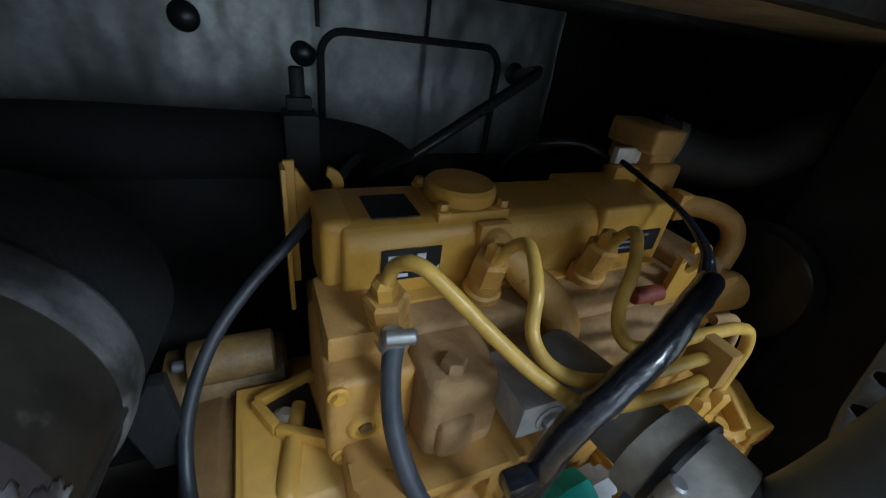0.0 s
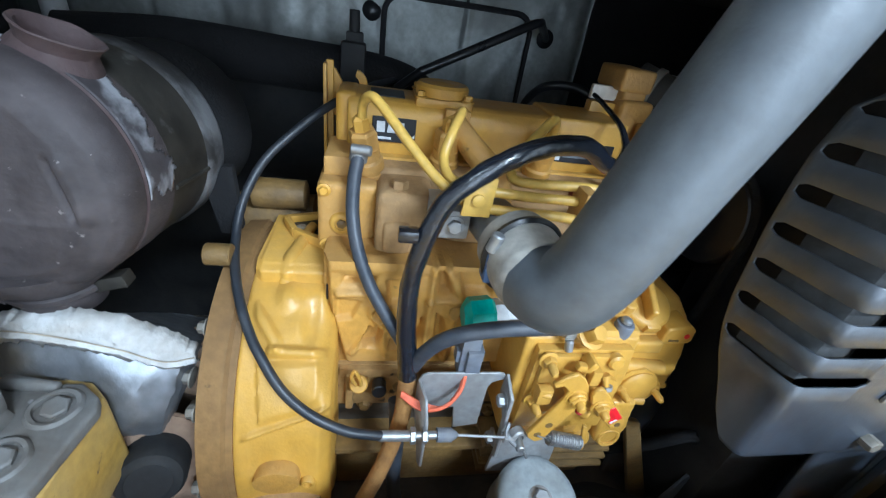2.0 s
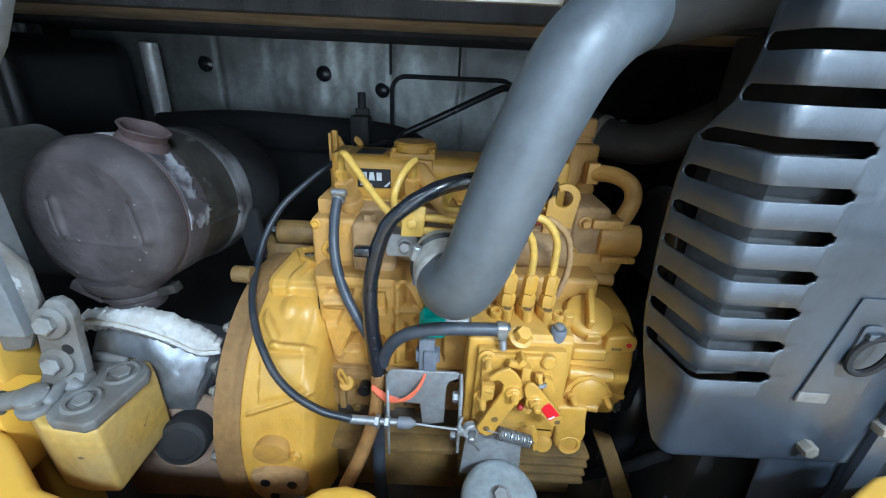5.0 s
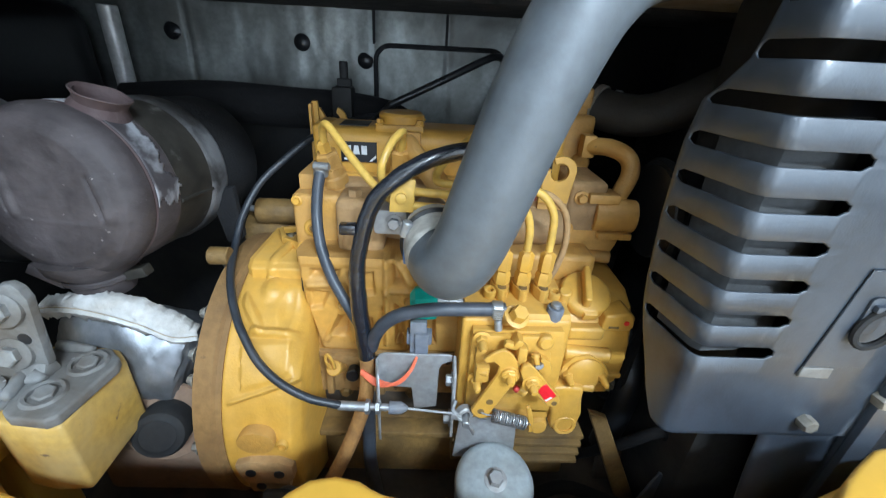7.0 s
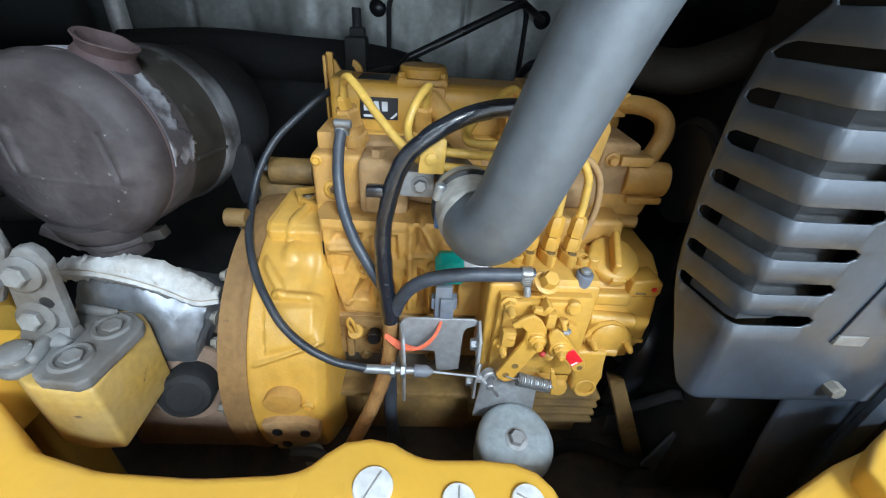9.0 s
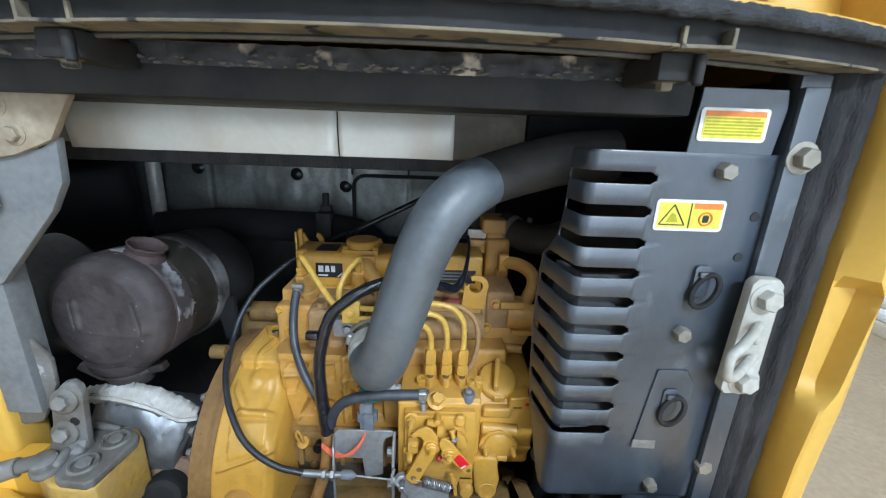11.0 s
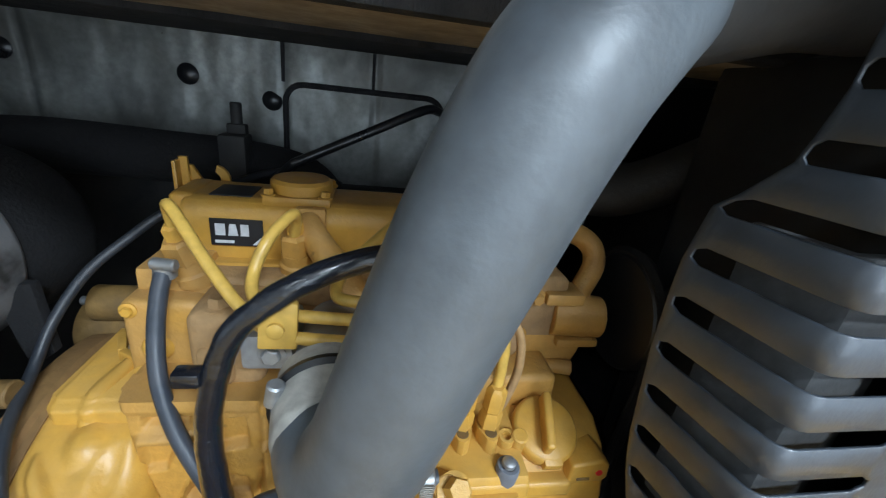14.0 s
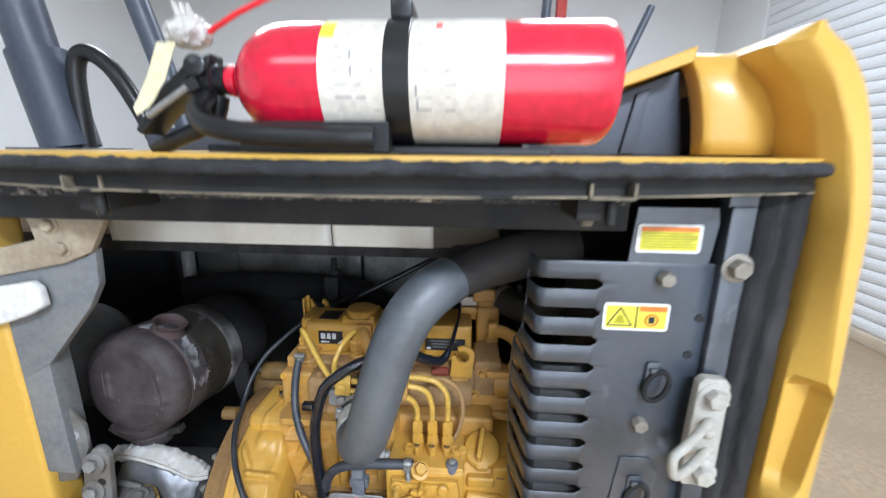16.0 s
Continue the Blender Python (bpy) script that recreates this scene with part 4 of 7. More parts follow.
def sticker(cx, cz, w, h, warning):
    base = part("sticker", prism(rounded_rect(cx - w / 2, cz - h / 2, cx + w / 2, cz + h / 2, 0.005), "y", 0.0622, 0.0634), M["white_label"], guard, "yellow warning sticker with a white border" if warning else "yellow notice sticker with an orange heading")
    y0, y1 = 0.0616, 0.0622
    if warning:
        part("yellow_field", box((cx - w * 0.455, y0, cz - h * 0.40), (cx + w * 0.455, y1, cz + h * 0.40), 0, 1), M["yellow_label"], base)
        part("orange_heading", box((cx + 0.004, y0 - 0.0005, cz + h * 0.22), (cx + w * 0.455, y0, cz + h * 0.40), 0, 1), M["orange_label"], base)
        tri_bm = bmesh.new()
        loop = [(cx - w * 0.43, cz - h * 0.30), (cx - w * 0.06, cz - h * 0.30), (cx - w * 0.245, cz + h * 0.33)]
        for a, b in zip(loop, loop[1:] + loop[:1]):
            sweep(tri_bm, [(a[0], y0 - 0.0003, a[1]), (b[0], y0 - 0.0003, b[1])], 0.0009, 5)
        part("triangle", tri_bm, M["ink"], base)
        part("pictogram", prism([(cx - w * 0.33, cz - h * 0.22), (cx - w * 0.16, cz - h * 0.22), (cx - w * 0.20, cz), (cx - w * 0.26, cz + h * 0.08)], "y", y0 - 0.0006, y0), M["olive_label"], base)
        part("divider", box((cx - 0.0005, y0 - 0.0006, cz - h * 0.40), (cx + 0.0008, y0, cz + h * 0.40), 0, 1), M["ink"], base)
        ring_ = [(cx + w * 0.235 + 0.0085 * math.cos(a), y0 - 0.0004, cz - h * 0.09 + 0.0085 * math.sin(a)) for a in np.linspace(0, 2 * math.pi, 20)]
        part("ring_sign", sweep(bmesh.new(), ring_, 0.0013, 6, False), M["orange_label"], base)
        part("ring_mark", prism(rounded_rect(cx + w * 0.235 - 0.004, cz - h * 0.09 - 0.005, cx + w * 0.235 + 0.004, cz - h * 0.09 + 0.005, 0.002), "y", y0 - 0.0005, y0), M["ink"], base)
    else:
        part("print_block", box((cx - w * 0.44, y0, cz - h * 0.40), (cx + w * 0.44, y1, cz + h * 0.25), 0, 1), M["yellow_label"], base)
        part("orange_heading", box((cx - w * 0.44, y0, cz + h * 0.25), (cx + w * 0.44, y1, cz + h * 0.41), 0, 1), M["orange_label"], base)
        for i in range(6):
            z = cz + h * (0.19 - 0.095 * i)
            part("print_line", box((cx - w * 0.42, y0 - 0.0004, z - 0.0011), (cx + w * (0.42 if i % 3 else 0.36), y0, z + 0.0011), 0, 1), M["olive_label"], base)


sticker(0.808, 1.539, 0.086, 0.040, False)
sticker(0.778, 1.424, 0.092, 0.042, True)

# door striker on the pillar
striker = thing("door_striker", (0.90, 0.045, 1.17), "dusty pale steel door striker plate with a wire loop", "striker")
part("striker_plate", prism([(0.857, 1.182), (0.863, 1.174), (0.898, 1.174), (0.905, 1.184), (0.904, 1.340), (0.897, 1.349), (0.868, 1.350), (0.861, 1.342)], "y", 0.030, 0.046, 0.003, 2), M["striker_grey"], striker)
for bz in (1.322, 1.196):
    part("bolt", hex_bolt((0.884 if bz > 1.3 else 0.886, 0.030, bz), (0, -1, 0), 0.0150, 0.014), M["striker_grey"], striker)
part("rivet", lathe((0.886, 0.0305, 1.262), (0, -1, 0), [(0, 0.008), (0.003, 0.007), (0.005, 0.004)], 16), M["striker_grey"], striker)
part("striker_loop", tube([(0.890, 0.034, 1.284), (0.874, 0.020, 1.284), (0.846, -0.004, 1.281), (0.824, -0.020, 1.276), (0.812, -0.024, 1.266), (0.812, -0.025, 1.246), (0.818, -0.023, 1.236), (0.836, -0.012, 1.234), (0.866, 0.012, 1.234), (0.888, 0.030, 1.234), (0.894, 0.034, 1.234)], 0.0064, 12), M["striker_grey"], striker)
# left side: pillar, hinge casting and strap
lp = thing("left_pillar", (-0.28, 0.12, 0.5), "yellow door edge beside a grey steel pillar", "pillar", kind="structure")
part("yellow_edge", box((-0.425, 0.095, 0.5), (-0.247, 0.16, 1.62), 0.012, 3), M["body_yellow"], lp)
part("grey_web", box((-0.252, 0.100, 1.05), (-0.192, 0.142, 1.46), 0.006), M["machine_grey"], lp)
part("gusset", prism([(-0.246, 1.476), (-0.085, 1.478), (-0.060, 1.494), (-0.066, 1.433), (-0.090, 1.392), (-0.187, 1.283), (-0.246, 1.25)], "y", 0.098, 0.112, 0.003, 2), M["machine_grey"], lp)
part("pale_strap", prism([(-0.43, 1.40), (-0.26, 1.424), (-0.165, 1.441), (-0.152, 1.430), (-0.150, 1.398), (-0.185, 1.380), (-0.27, 1.352), (-0.43, 1.32)], "y", 0.076, 0.094, 0.006, 3), M["white_label"], lp, "pale plastic strap round the pillar")
hb = thing("hinge_bracket", (-0.12, 0.1, 1.5), "dusty tan hinge bracket under the hood", "hinge bracket")
part("plate", prism([(-0.30, 1.430), (-0.245, 1.442), (-0.110, 1.470), (-0.060, 1.490), (-0.025, 1.545), (-0.025, 1.575), (-0.165, 1.575), (-0.152, 1.508), (-0.245, 1.486), (-0.30, 1.480)], "y", 0.09, 0.102, 0.003, 2), M["tan"], hb)
for bx, bz in ((-0.120, 1.532), (-0.105, 1.496)):
    part("bolt", hex_bolt((bx, 0.090, bz), (0, -1, 0), 0.010, 0.009), M["tan"], hb)

# ---- the engine ----
eng = thing("diesel_engine", (0.36, 0.38, 0.56), "dusty yellow three-cylinder diesel engine", "engine")
Y = M["yellow"]
YC = M["yellow_cast"]

# crankcase: rib-stiffened front, oily lower half, finned sump
blk = box((0.128, 0.275, 0.88), (0.60, 0.56, 1.085), 0.010, 3)
block = part("cylinder_block", blk, YC, eng)


def block_face(x, z):
    """Ribbed casting of the crankcase wall: raised field, pockets, ribs, a top ledge."""
    h = 0.020 * field_at(x, z, [(0.156, 0.905), (0.395, 0.905), (0.395, 1.10), (0.130, 1.10), (0.134, 1.010)], 0.008)
    for poly, deep in (([(0.172, 0.938), (0.204, 0.936), (0.212, 0.976), (0.190, 0.985)], 0.012), ([(0.214, 0.935), (0.250, 0.935), (0.246, 0.975), (0.224, 0.982)], 0.011),
                       ([(0.142, 0.985), (0.168, 0.990), (0.182, 1.024), (0.142, 1.026)], 0.006), ([(0.150, 1.046), (0.196, 1.048), (0.200, 1.064), (0.152, 1.064)], 0.008),
                       ([(0.214, 1.012), (0.252, 1.018), (0.250, 1.062), (0.206, 1.058)], 0.009), ([(0.276, 1.036), (0.298, 1.036), (0.284, 1.078), (0.274, 1.078)], 0.012),
                       ([(0.312, 1.036), (0.352, 1.036), (0.352, 1.078), (0.296, 1.078)], 0.011), ([(0.280, 0.925), (0.300, 0.925), (0.294, 0.996), (0.278, 1.008)], 0.013),
                       ([(0.308, 0.925), (0.350, 0.925), (0.346, 1.000), (0.316, 1.000)], 0.012), ([(0.250, 0.945), (0.258, 0.935), (0.264, 0.99), (0.258, 1.01)], 0.008)):
        h -= 1.5 * deep * field_at(x, z, poly, 0.006)
    for a, b, w, up in (((0.150, 1.036), (0.192, 1.039), 0.008, 0.007), ((0.268, 0.925), (0.268, 1.080), 0.006, 0.006), ((0.286, 1.080), (0.308, 1.036), 0.007, 0.006),
                        ((0.266, 1.028), (0.340, 1.030), 0.007, 0.006), ((0.304, 1.005), (0.300, 0.920), 0.008, 0.006), ((0.205, 1.000), (0.168, 0.930), 0.007, 0.004), ((0.205, 1.000), (0.215, 0.925), 0.006, 0.004)):
        h += 1.2 * up * rib_at(x, z, a, b, w)
    h += 0.003 * soft((z - 1.066) / 0.006)
    for cx, cz, r in ((0.203, 1.004, 0.013), (0.303, 1.013, 0.011)):
        d = math.hypot(x - cx, z - cz)
        h += 0.006 * soft((r + 0.004 - d) / 0.005) - 0.012 * soft((r - 0.003 - d) / 0.004)
    return 0.266 - h


part("front_casting", relief([0.130 + 0.0025 * i for i in range(107)], [0.890 + 0.0025 * i for i in range(79)], block_face, "y", 0.285), YC, block, smooth=60)
low = box((0.128, 0.258, 0.800), (0.60, 0.54, 0.893), 0.008, 2)
box((0.15, 0.250, 0.872), (0.40, 0.29, 0.890), 0.006, bm=low)
for i in range(5):
    box((0.16 + 0.09 * i, 0.246, 0.805), (0.172 + 0.09 * i, 0.27, 0.88), 0.004, bm=low)
lower = part("crankcase_lower", low, M["crank_oily"], eng)
part("bedplate", box((0.130, 0.272, 0.740), (0.60, 0.54, 0.805), 0.006, 2), M["grime"], eng)
for bx, bz in ((0.19, 0.80), (0.24, 0.845), (0.31, 0.80), (0.40, 0.78), (0.50, 0.80)):
    part("bolt", hex_bolt((bx, 0.262, bz), (0, -1, 0), 0.009, 0.010), M["yellow_oily"], lower)
pan = box((0.128, 0.245, 0.600), (0.618, 0.52, 0.745), 0.008, 2)
sump = part("sump", pan, M["yellow_oily"], eng)
for i in range(4):
    part("fin", box((0.385, 0.205, 0.752 - 0.022 * i), (0.622, 0.26, 0.761 - 0.022 * i), 0.003), M["yellow_oily"], sump)
part("sump_rail", box((0.13, 0.215, 0.735), (0.625, 0.25, 0.747), 0.003), M["yellow_oily"], eng)

# flywheel housing: back plate, fluted bell and foot
CY, CZ = 0.362, 0.800
bp = lathe((-0.006, CY, CZ), (1, 0, 0), [(0, 0.232), (0.004, 0.242), (0.032, 0.245), (0.036, 0.240), (0.044, 0.240), (0.046, 0.22)], 72)
plate_b = part("back_plate", bp, M["plate_brown"], eng, "dusty brown-yellow flywheel back plate")
for a in (205, 178, 150, 125, 100):
    p = (-0.006, CY + 0.228 * math.cos(radians(a)), CZ + 0.228 * math.sin(radians(a)))
    part("bolt", hex_bolt((p[0], p[1], p[2]), (-1, 0, 0), 0.008, 0.010), M["bolt"], plate_b)
part("starter_boss", rod((-0.018, 0.290, 1.056), (0.014, 0.290, 1.056), 0.0145), M["yellow_oily"], plate_b)



def bell_depth(x, d):
    """Relief of the bell's outer wall by place along the shaft and angle."""
    u = x * 1000
    h = 0.006 * soft(1.2 * (1 - math.hypot((u - 86) / 20, (d - 115) / 7.5)))
    h -= 0.009 * soft(1.1 * (1 - math.hypot((u - 121) / 21, (d - 123) / 9.5)))
    h += 0.006 * rib_at(u, d * 1.6, (50, 192), (82, 209), 6.0)
    h += 0.007 * rib_at(u, d * 1.6, (72, 211.5), (137, 212.5), 3.4)
    h += 0.004 * field_at(u, d, [(58, 134.5), (134, 134), (134, 147), (112, 151), (66, 154)], 3.0)
    z2 = 156.5 - 90 * (x - 0.055)
    h += 0.004 * soft(1.3 * (1 - abs(d - z2) / 1.3))
    h -= 0.005 * soft((d - z2 - 0.4) / 1.2) * soft((174 - d) / 8)
    edge = float(np.interp(d, (110, 133, 147, 160, 175, 190), (0.128, 0.124, 0.139, 0.134, 0.136, 0.140)))
    h -= 0.024 * max(0.0, (x - edge) / 0.02) ** 1.3
    h += 0.0018 * noise.noise((x * 40, d * 0.12, 2.0)) * soft((d - 112) / 10)
    return h


bm = bmesh.new()
degs = list(np.arange(96, 200, 0.5)) + list(np.arange(200, 456, 4))
xs_ = [0.036, 0.040] + [0.043 + 0.0027 * i for i in range(40)]
rings = []
for i, x in enumerate(xs_):
    ring = []
    for d in degs:
        rr = 0.236 if i == 0 else 0.240
        if 104 < d < 200 and x > 0.044:
            rr += 1.1 * bell_depth(x, d) * soft((x - 0.044) / 0.012)
        elif x > 0.126:
            rr -= 0.030 * ((x - 0.126) / 0.02) ** 1.3
        ring.append(bm.verts.new((x, CY + rr * math.cos(radians(d)), CZ + rr * math.sin(radians(d)))))
    rings.append(ring)
for u, v in zip(rings, rings[1:]):
    for k in range(len(degs)):
        bm.faces.new((u[k], u[(k + 1) % len(degs)], v[(k + 1) % len(degs)], v[k]))
bm.faces.new(list(reversed(rings[0])))
bm.faces.new(rings[-1])
bell = part("bell_housing", bm, Y, eng, smooth=50)


def shoulder_face(x, z):
    h = 0.012 * soft((1.050 - z) / 0.010) + 0.003 * rib_at(x, z, (0.082, 0.995), (0.080, 1.05), 0.008)
    h += 0.022 * soft((1.022 - z) / 0.03)
    h -= 0.012 * soft(1.3 * (1 - math.hypot((x - 0.090) / 0.012, (z - 1.006) / 0.012)))
    h -= 0.006 * soft((0.050 - x) / 0.008) + 0.006 * soft((x - 0.130) / 0.006)
    return 0.290 - h


part("shoulder", relief([0.042 + 0.0024 * i for i in range(40)], [0.990 + 0.0024 * i for i in range(26)], shoulder_face, "y", 0.42), Y, bell, smooth=60)
part("opening", prism([(0.064, 0.388), (0.112, 0.408), (0.118, 0.336), (0.078, 0.360)], "z", 1.050, 1.0535), M["ink"], bell, "dark inspection opening")
for a_, b_ in (((0.060, 0.392), (0.118, 0.415)), ((0.060, 0.392), (0.078, 0.356)), ((0.078, 0.356), (0.122, 0.330))):
    c_ = Vector((b_[0] - a_[0], b_[1] - a_[1]))
    n_ = Vector((-c_.y, c_.x)).normalized() * 0.0045
    part("opening_rim", prism([(a_[0] - n_.x, a_[1] - n_.y), (b_[0] - n_.x, b_[1] - n_.y), (b_[0] + n_.x, b_[1] + n_.y), (a_[0] + n_.x, a_[1] + n_.y)], "z", 1.045, 1.064, 0.002, 2), Y, bell)
part("corner_rib", tube([(0.078, 0.270, 0.990), (0.079, 0.282, 1.020), (0.081, 0.297, 1.043), (0.088, 0.330, 1.050), (0.100, 0.380, 1.056)], [0.010, 0.011, 0.011, 0.009, 0.007], 12), Y, bell)
part("starter_gear", lathe((0.085, 0.372, 1.046), (0.2, 0.1, 1), [(0, 0.012), (0.008, 0.012), (0.013, 0.006)], 18), M["tan"], bell)
oval = [(0.088 + 0.0275 * math.cos(a), 0.838 + 0.0215 * math.sin(a)) for a in np.linspace(0, 2 * math.pi, 36, endpoint=False)]
part("oval_boss", prism(oval, "y", 0.1165, 0.140, 0.002, 2), YC, bell, "flat machined oval boss, dusty")
part("pin_hole", lathe((0.1245, 0.128, 0.829), (0, -1, 0.05), [(0, 0.0095), (0.008, 0.009), (0.010, 0.0075), (0.010, 0.0052), (0.004, 0.005)], 18), Y, bell)
foot_bm = prism([(0.052, 0.797), (0.062, 0.756), (0.128, 0.756), (0.139, 0.768), (0.140, 0.797), (0.120, 0.806), (0.075, 0.806)], "y", 0.110, 0.20, 0.005, 2)
foot = part("mount_foot", foot_bm, M["yellow_dusty"], bell)
part("foot_toe", prism([(0.066, 0.724), (0.124, 0.724), (0.130, 0.760), (0.060, 0.760)], "y", 0.118, 0.20, 0.004, 2), M["yellow_dusty"], foot)
for bx, bz, by in ((0.076, 0.783, 0.1095), (0.118, 0.781, 0.1095), (0.083, 0.741, 0.1175)):
    part("bolt_hole", lathe((bx, by, bz), (0, -1, 0), [(0, 0.008), (0.0012, 0.0078), (0.0014, 0.006)], 16), M["ink"], foot)
part("mount_bolt", hex_bolt((0.122, 0.112, 0.728), (0.3, -1, 0.2), 0.012, 0.022), M["bolt"], foot)
part("gap_joint", box((0.1325, 0.262, 0.955), (0.1345, 0.275, 1.035), 0), M["ink"], bell)
part("mount_bolt", tube([(0.095, 0.10, 0.742), (0.135, 0.098, 0.742), (0.15, 0.10, 0.70)], 0.011, 8), M["black_matt"], foot)

# cylinder head with the end cover and the rocker cover
head_bm = box((0.140, 0.335, 1.080), (0.565, 0.53, 1.172), 0.008, 3)
head = part("cylinder_head", head_bm, M["yellow_dusty"], eng)
endc = box((0.117, 0.303, 1.062), (0.192, 0.42, 1.160), 0.009, 3)
box((0.122, 0.330, 1.150), (0.185, 0.42, 1.185), 0.006, bm=endc)
end_cover = part("end_cover", endc, YC, head)
scr_b = part("screw_boss", lathe((0.148, 0.306, 1.105), (0, -1, 0), [(0, 0.017), (0.006, 0.015), (0.008, 0.012), (0.008, 0.009), (0.005, 0.0085)], 22), Y, end_cover)
part("recessed_screw", hex_bolt((0.148, 0.302, 1.105), (0, -1, 0), 0.0065, 0.004, washer=False), M["yellow_oily"], scr_b)
for bx, bz in ((0.126, 1.150), (0.128, 1.072), (0.182, 1.074)):
    part("bolt", hex_bolt((bx, 0.303, bz), (0, -1, 0), 0.006, 0.006), Y, end_cover)
adj = box((0.190, 0.270, 1.075), (0.262, 0.36, 1.166), 0.016, 4)
box((0.200, 0.262, 1.085), (0.235, 0.30, 1.130), 0.010, 3, bm=adj)
adj_p = part("side_block", adj, M["yellow_dusty"], head)
part("side_bolt", hex_bolt((0.218, 0.292, 1.164), (0, 0, 1), 0.011, 0.012), M["yellow_dusty"], adj_p)
part("grey_fitting", box((0.252, 0.236, 1.128), (0.300, 0.30, 1.166), 0.006, 2), M["dull_zinc"], head, "dull grey sensor block")
part("fitting_bolt", hex_bolt((0.281, 0.236, 1.147), (0, -1, 0), 0.009, 0.008), M["dull_zinc"], head)
part("manifold", tube([(0.22, 0.355, 1.115), (0.30, 0.325, 1.112), (0.40, 0.325, 1.112), (0.55, 0.335, 1.112)], 0.032, 16), M["yellow_dusty"], head)

cov = [(0.388, 1.160), (0.386, 1.226), (0.392, 1.240), (0.404, 1.248), (0.480, 1.248), (0.492, 1.240), (0.497, 1.160)]
cover = part("rocker_cover", prism(cov, "x", 0.146, 0.535, 0.008, 3), Y, eng)
part("cover_flange", box((0.138, 0.372, 1.158), (0.545, 0.505, 1.176), 0.004), Y, cover)
part("cover_step", box((0.435, 0.382, 1.170), (0.550, 0.495, 1.252), 0.007, 3), Y, cover)
part("cover_nose", box((0.130, 0.400, 1.160), (0.160, 0.480, 1.250), 0.010, 3), Y, cover)
fill = part("filler_base", box((0.236, 0.395, 1.240), (0.316, 0.475, 1.254), 0.005, 2), Y, cover)
part("filler_cap", lathe((0.276, 0.436, 1.252), (0, 0, 1), [(0, 0.036), (0.002, 0.038), (0.014, 0.038), (0.018, 0.034), (0.0185, 0.012), (0.0195, 0.008)], 36), Y, fill)
for bx, by in ((0.243, 0.402), (0.309, 0.402), (0.243, 0.468), (0.309, 0.468)):
    part("bolt", hex_bolt((bx, by, 1.254), (0, 0, 1), 0.006, 0.008), Y, fill)
part("top_sticker", box((0.175, 0.405, 1.2482), (0.222, 0.455, 1.2494), 0, 1), M["ink"], cover, "dark sticker on the cover's top")
badge = part("badge", box((0.180, 0.3838, 1.193), (0.239, 0.3856, 1.2265), 0.0004, 1), M["ink"], cover, "black and silver maker's badge")
for i, (x0, x1) in enumerate(((0.186, 0.197), (0.200, 0.211), (0.214, 0.223))):
    part("badge_mark", prism([(x0, 1.206), (x1, 1.206), (x1 - (0.002 if i == 1 else 0), 1.2205), (x0 + (0.002 if i == 1 else 0), 1.2205)], "y", 0.3832, 0.3838), M["silver_ink"], badge)
part("badge_wedge", prism([(0.226, 1.195), (0.238, 1.206), (0.238, 1.2015), (0.231, 1.195)], "y", 0.3832, 0.3838), M["silver_ink"], badge)
part("badge_line", box((0.185, 0.3832, 1.1965), (0.206, 0.3838, 1.200), 0, 1), M["silver_ink"], badge)
plate2 = part("rating_plate", box((0.440, 0.3795, 1.190), (0.535, 0.3818, 1.220), 0.0004, 1), M["ink"], cover, "black rating sticker with small silver print")
for i in range(3):
    part("print_bar", box((0.452 + 0.003 * i, 0.3790, 1.2125 - 0.0075 * i), (0.515 - 0.01 * i, 0.3795, 1.2155 - 0.0075 * i), 0, 1), M["machine_grey"], plate2)
part("print_bar", box((0.444, 0.3790, 1.1925), (0.454, 0.3795, 1.198), 0, 1), M["silver_ink"], plate2)
part("breather_pipe", tube([(0.292, 0.398, 1.232), (0.296, 0.372, 1.226), (0.312, 0.350, 1.208), (0.336, 0.330, 1.186), (0.352, 0.318, 1.158), (0.354, 0.316, 1.120)], [0.013, 0.0145, 0.017, 0.0185, 0.019, 0.019], 16), YC, cover)
part("breather_flange", box((0.276, 0.380, 1.214), (0.312, 0.394, 1.246), 0.004), YC, cover)
for x0, x1, y_, z_ in ((0.205, 0.262, 0.37, 1.168), (0.31, 0.43, 0.362, 1.165), (0.43, 0.50, 0.355, 1.160)):
    part("drip_rail", rod((x0, y_, z_), (x1, y_ - 0.006, z_ - 0.006), 0.004), M["pipe_yellow"], head)

# lifting eyes
le = bmesh.new()
prism([(0.108, 1.13), (0.119, 1.13), (0.119, 1.274), (0.108, 1.274)], "y", 0.490, 0.496, 0.001, 1, le)
prism([(0.110, 1.190), (0.150, 1.205), (0.164, 1.225)] + arc(0.148, 1.243, 0.021, -20, 78, 6) + list(reversed(arc(0.145, 1.243, 0.0115, -150, 66, 8))) + [(0.121, 1.262), (0.110, 1.262)], "y", 0.497, 0.504, 0.001, 1, le)
box((0.105, 0.476, 1.100), (0.110, 0.500, 1.270), 0.0015, bm=le)
part("lifting_eye", le, Y, eng, "yellow lifting eye bracket")
eye_out = [(0.503, 1.156), (0.551, 1.156), (0.557, 1.206)] + arc(0.533, 1.207, 0.0245, 0, 125, 8)
eye_in = list(reversed(arc(0.531, 1.206, 0.0145, -200, 125, 14)))
part("lifting_eye", prism(eye_out + eye_in + [(0.510, 1.206), (0.508, 1.216)], "y", 0.322, 0.330, 0.0012, 1), Y, eng, "yellow lifting eye with an open hook")
part("eye_stay", box((0.505, 0.328, 1.130), (0.545, 0.36, 1.165), 0.003), YC, eng)

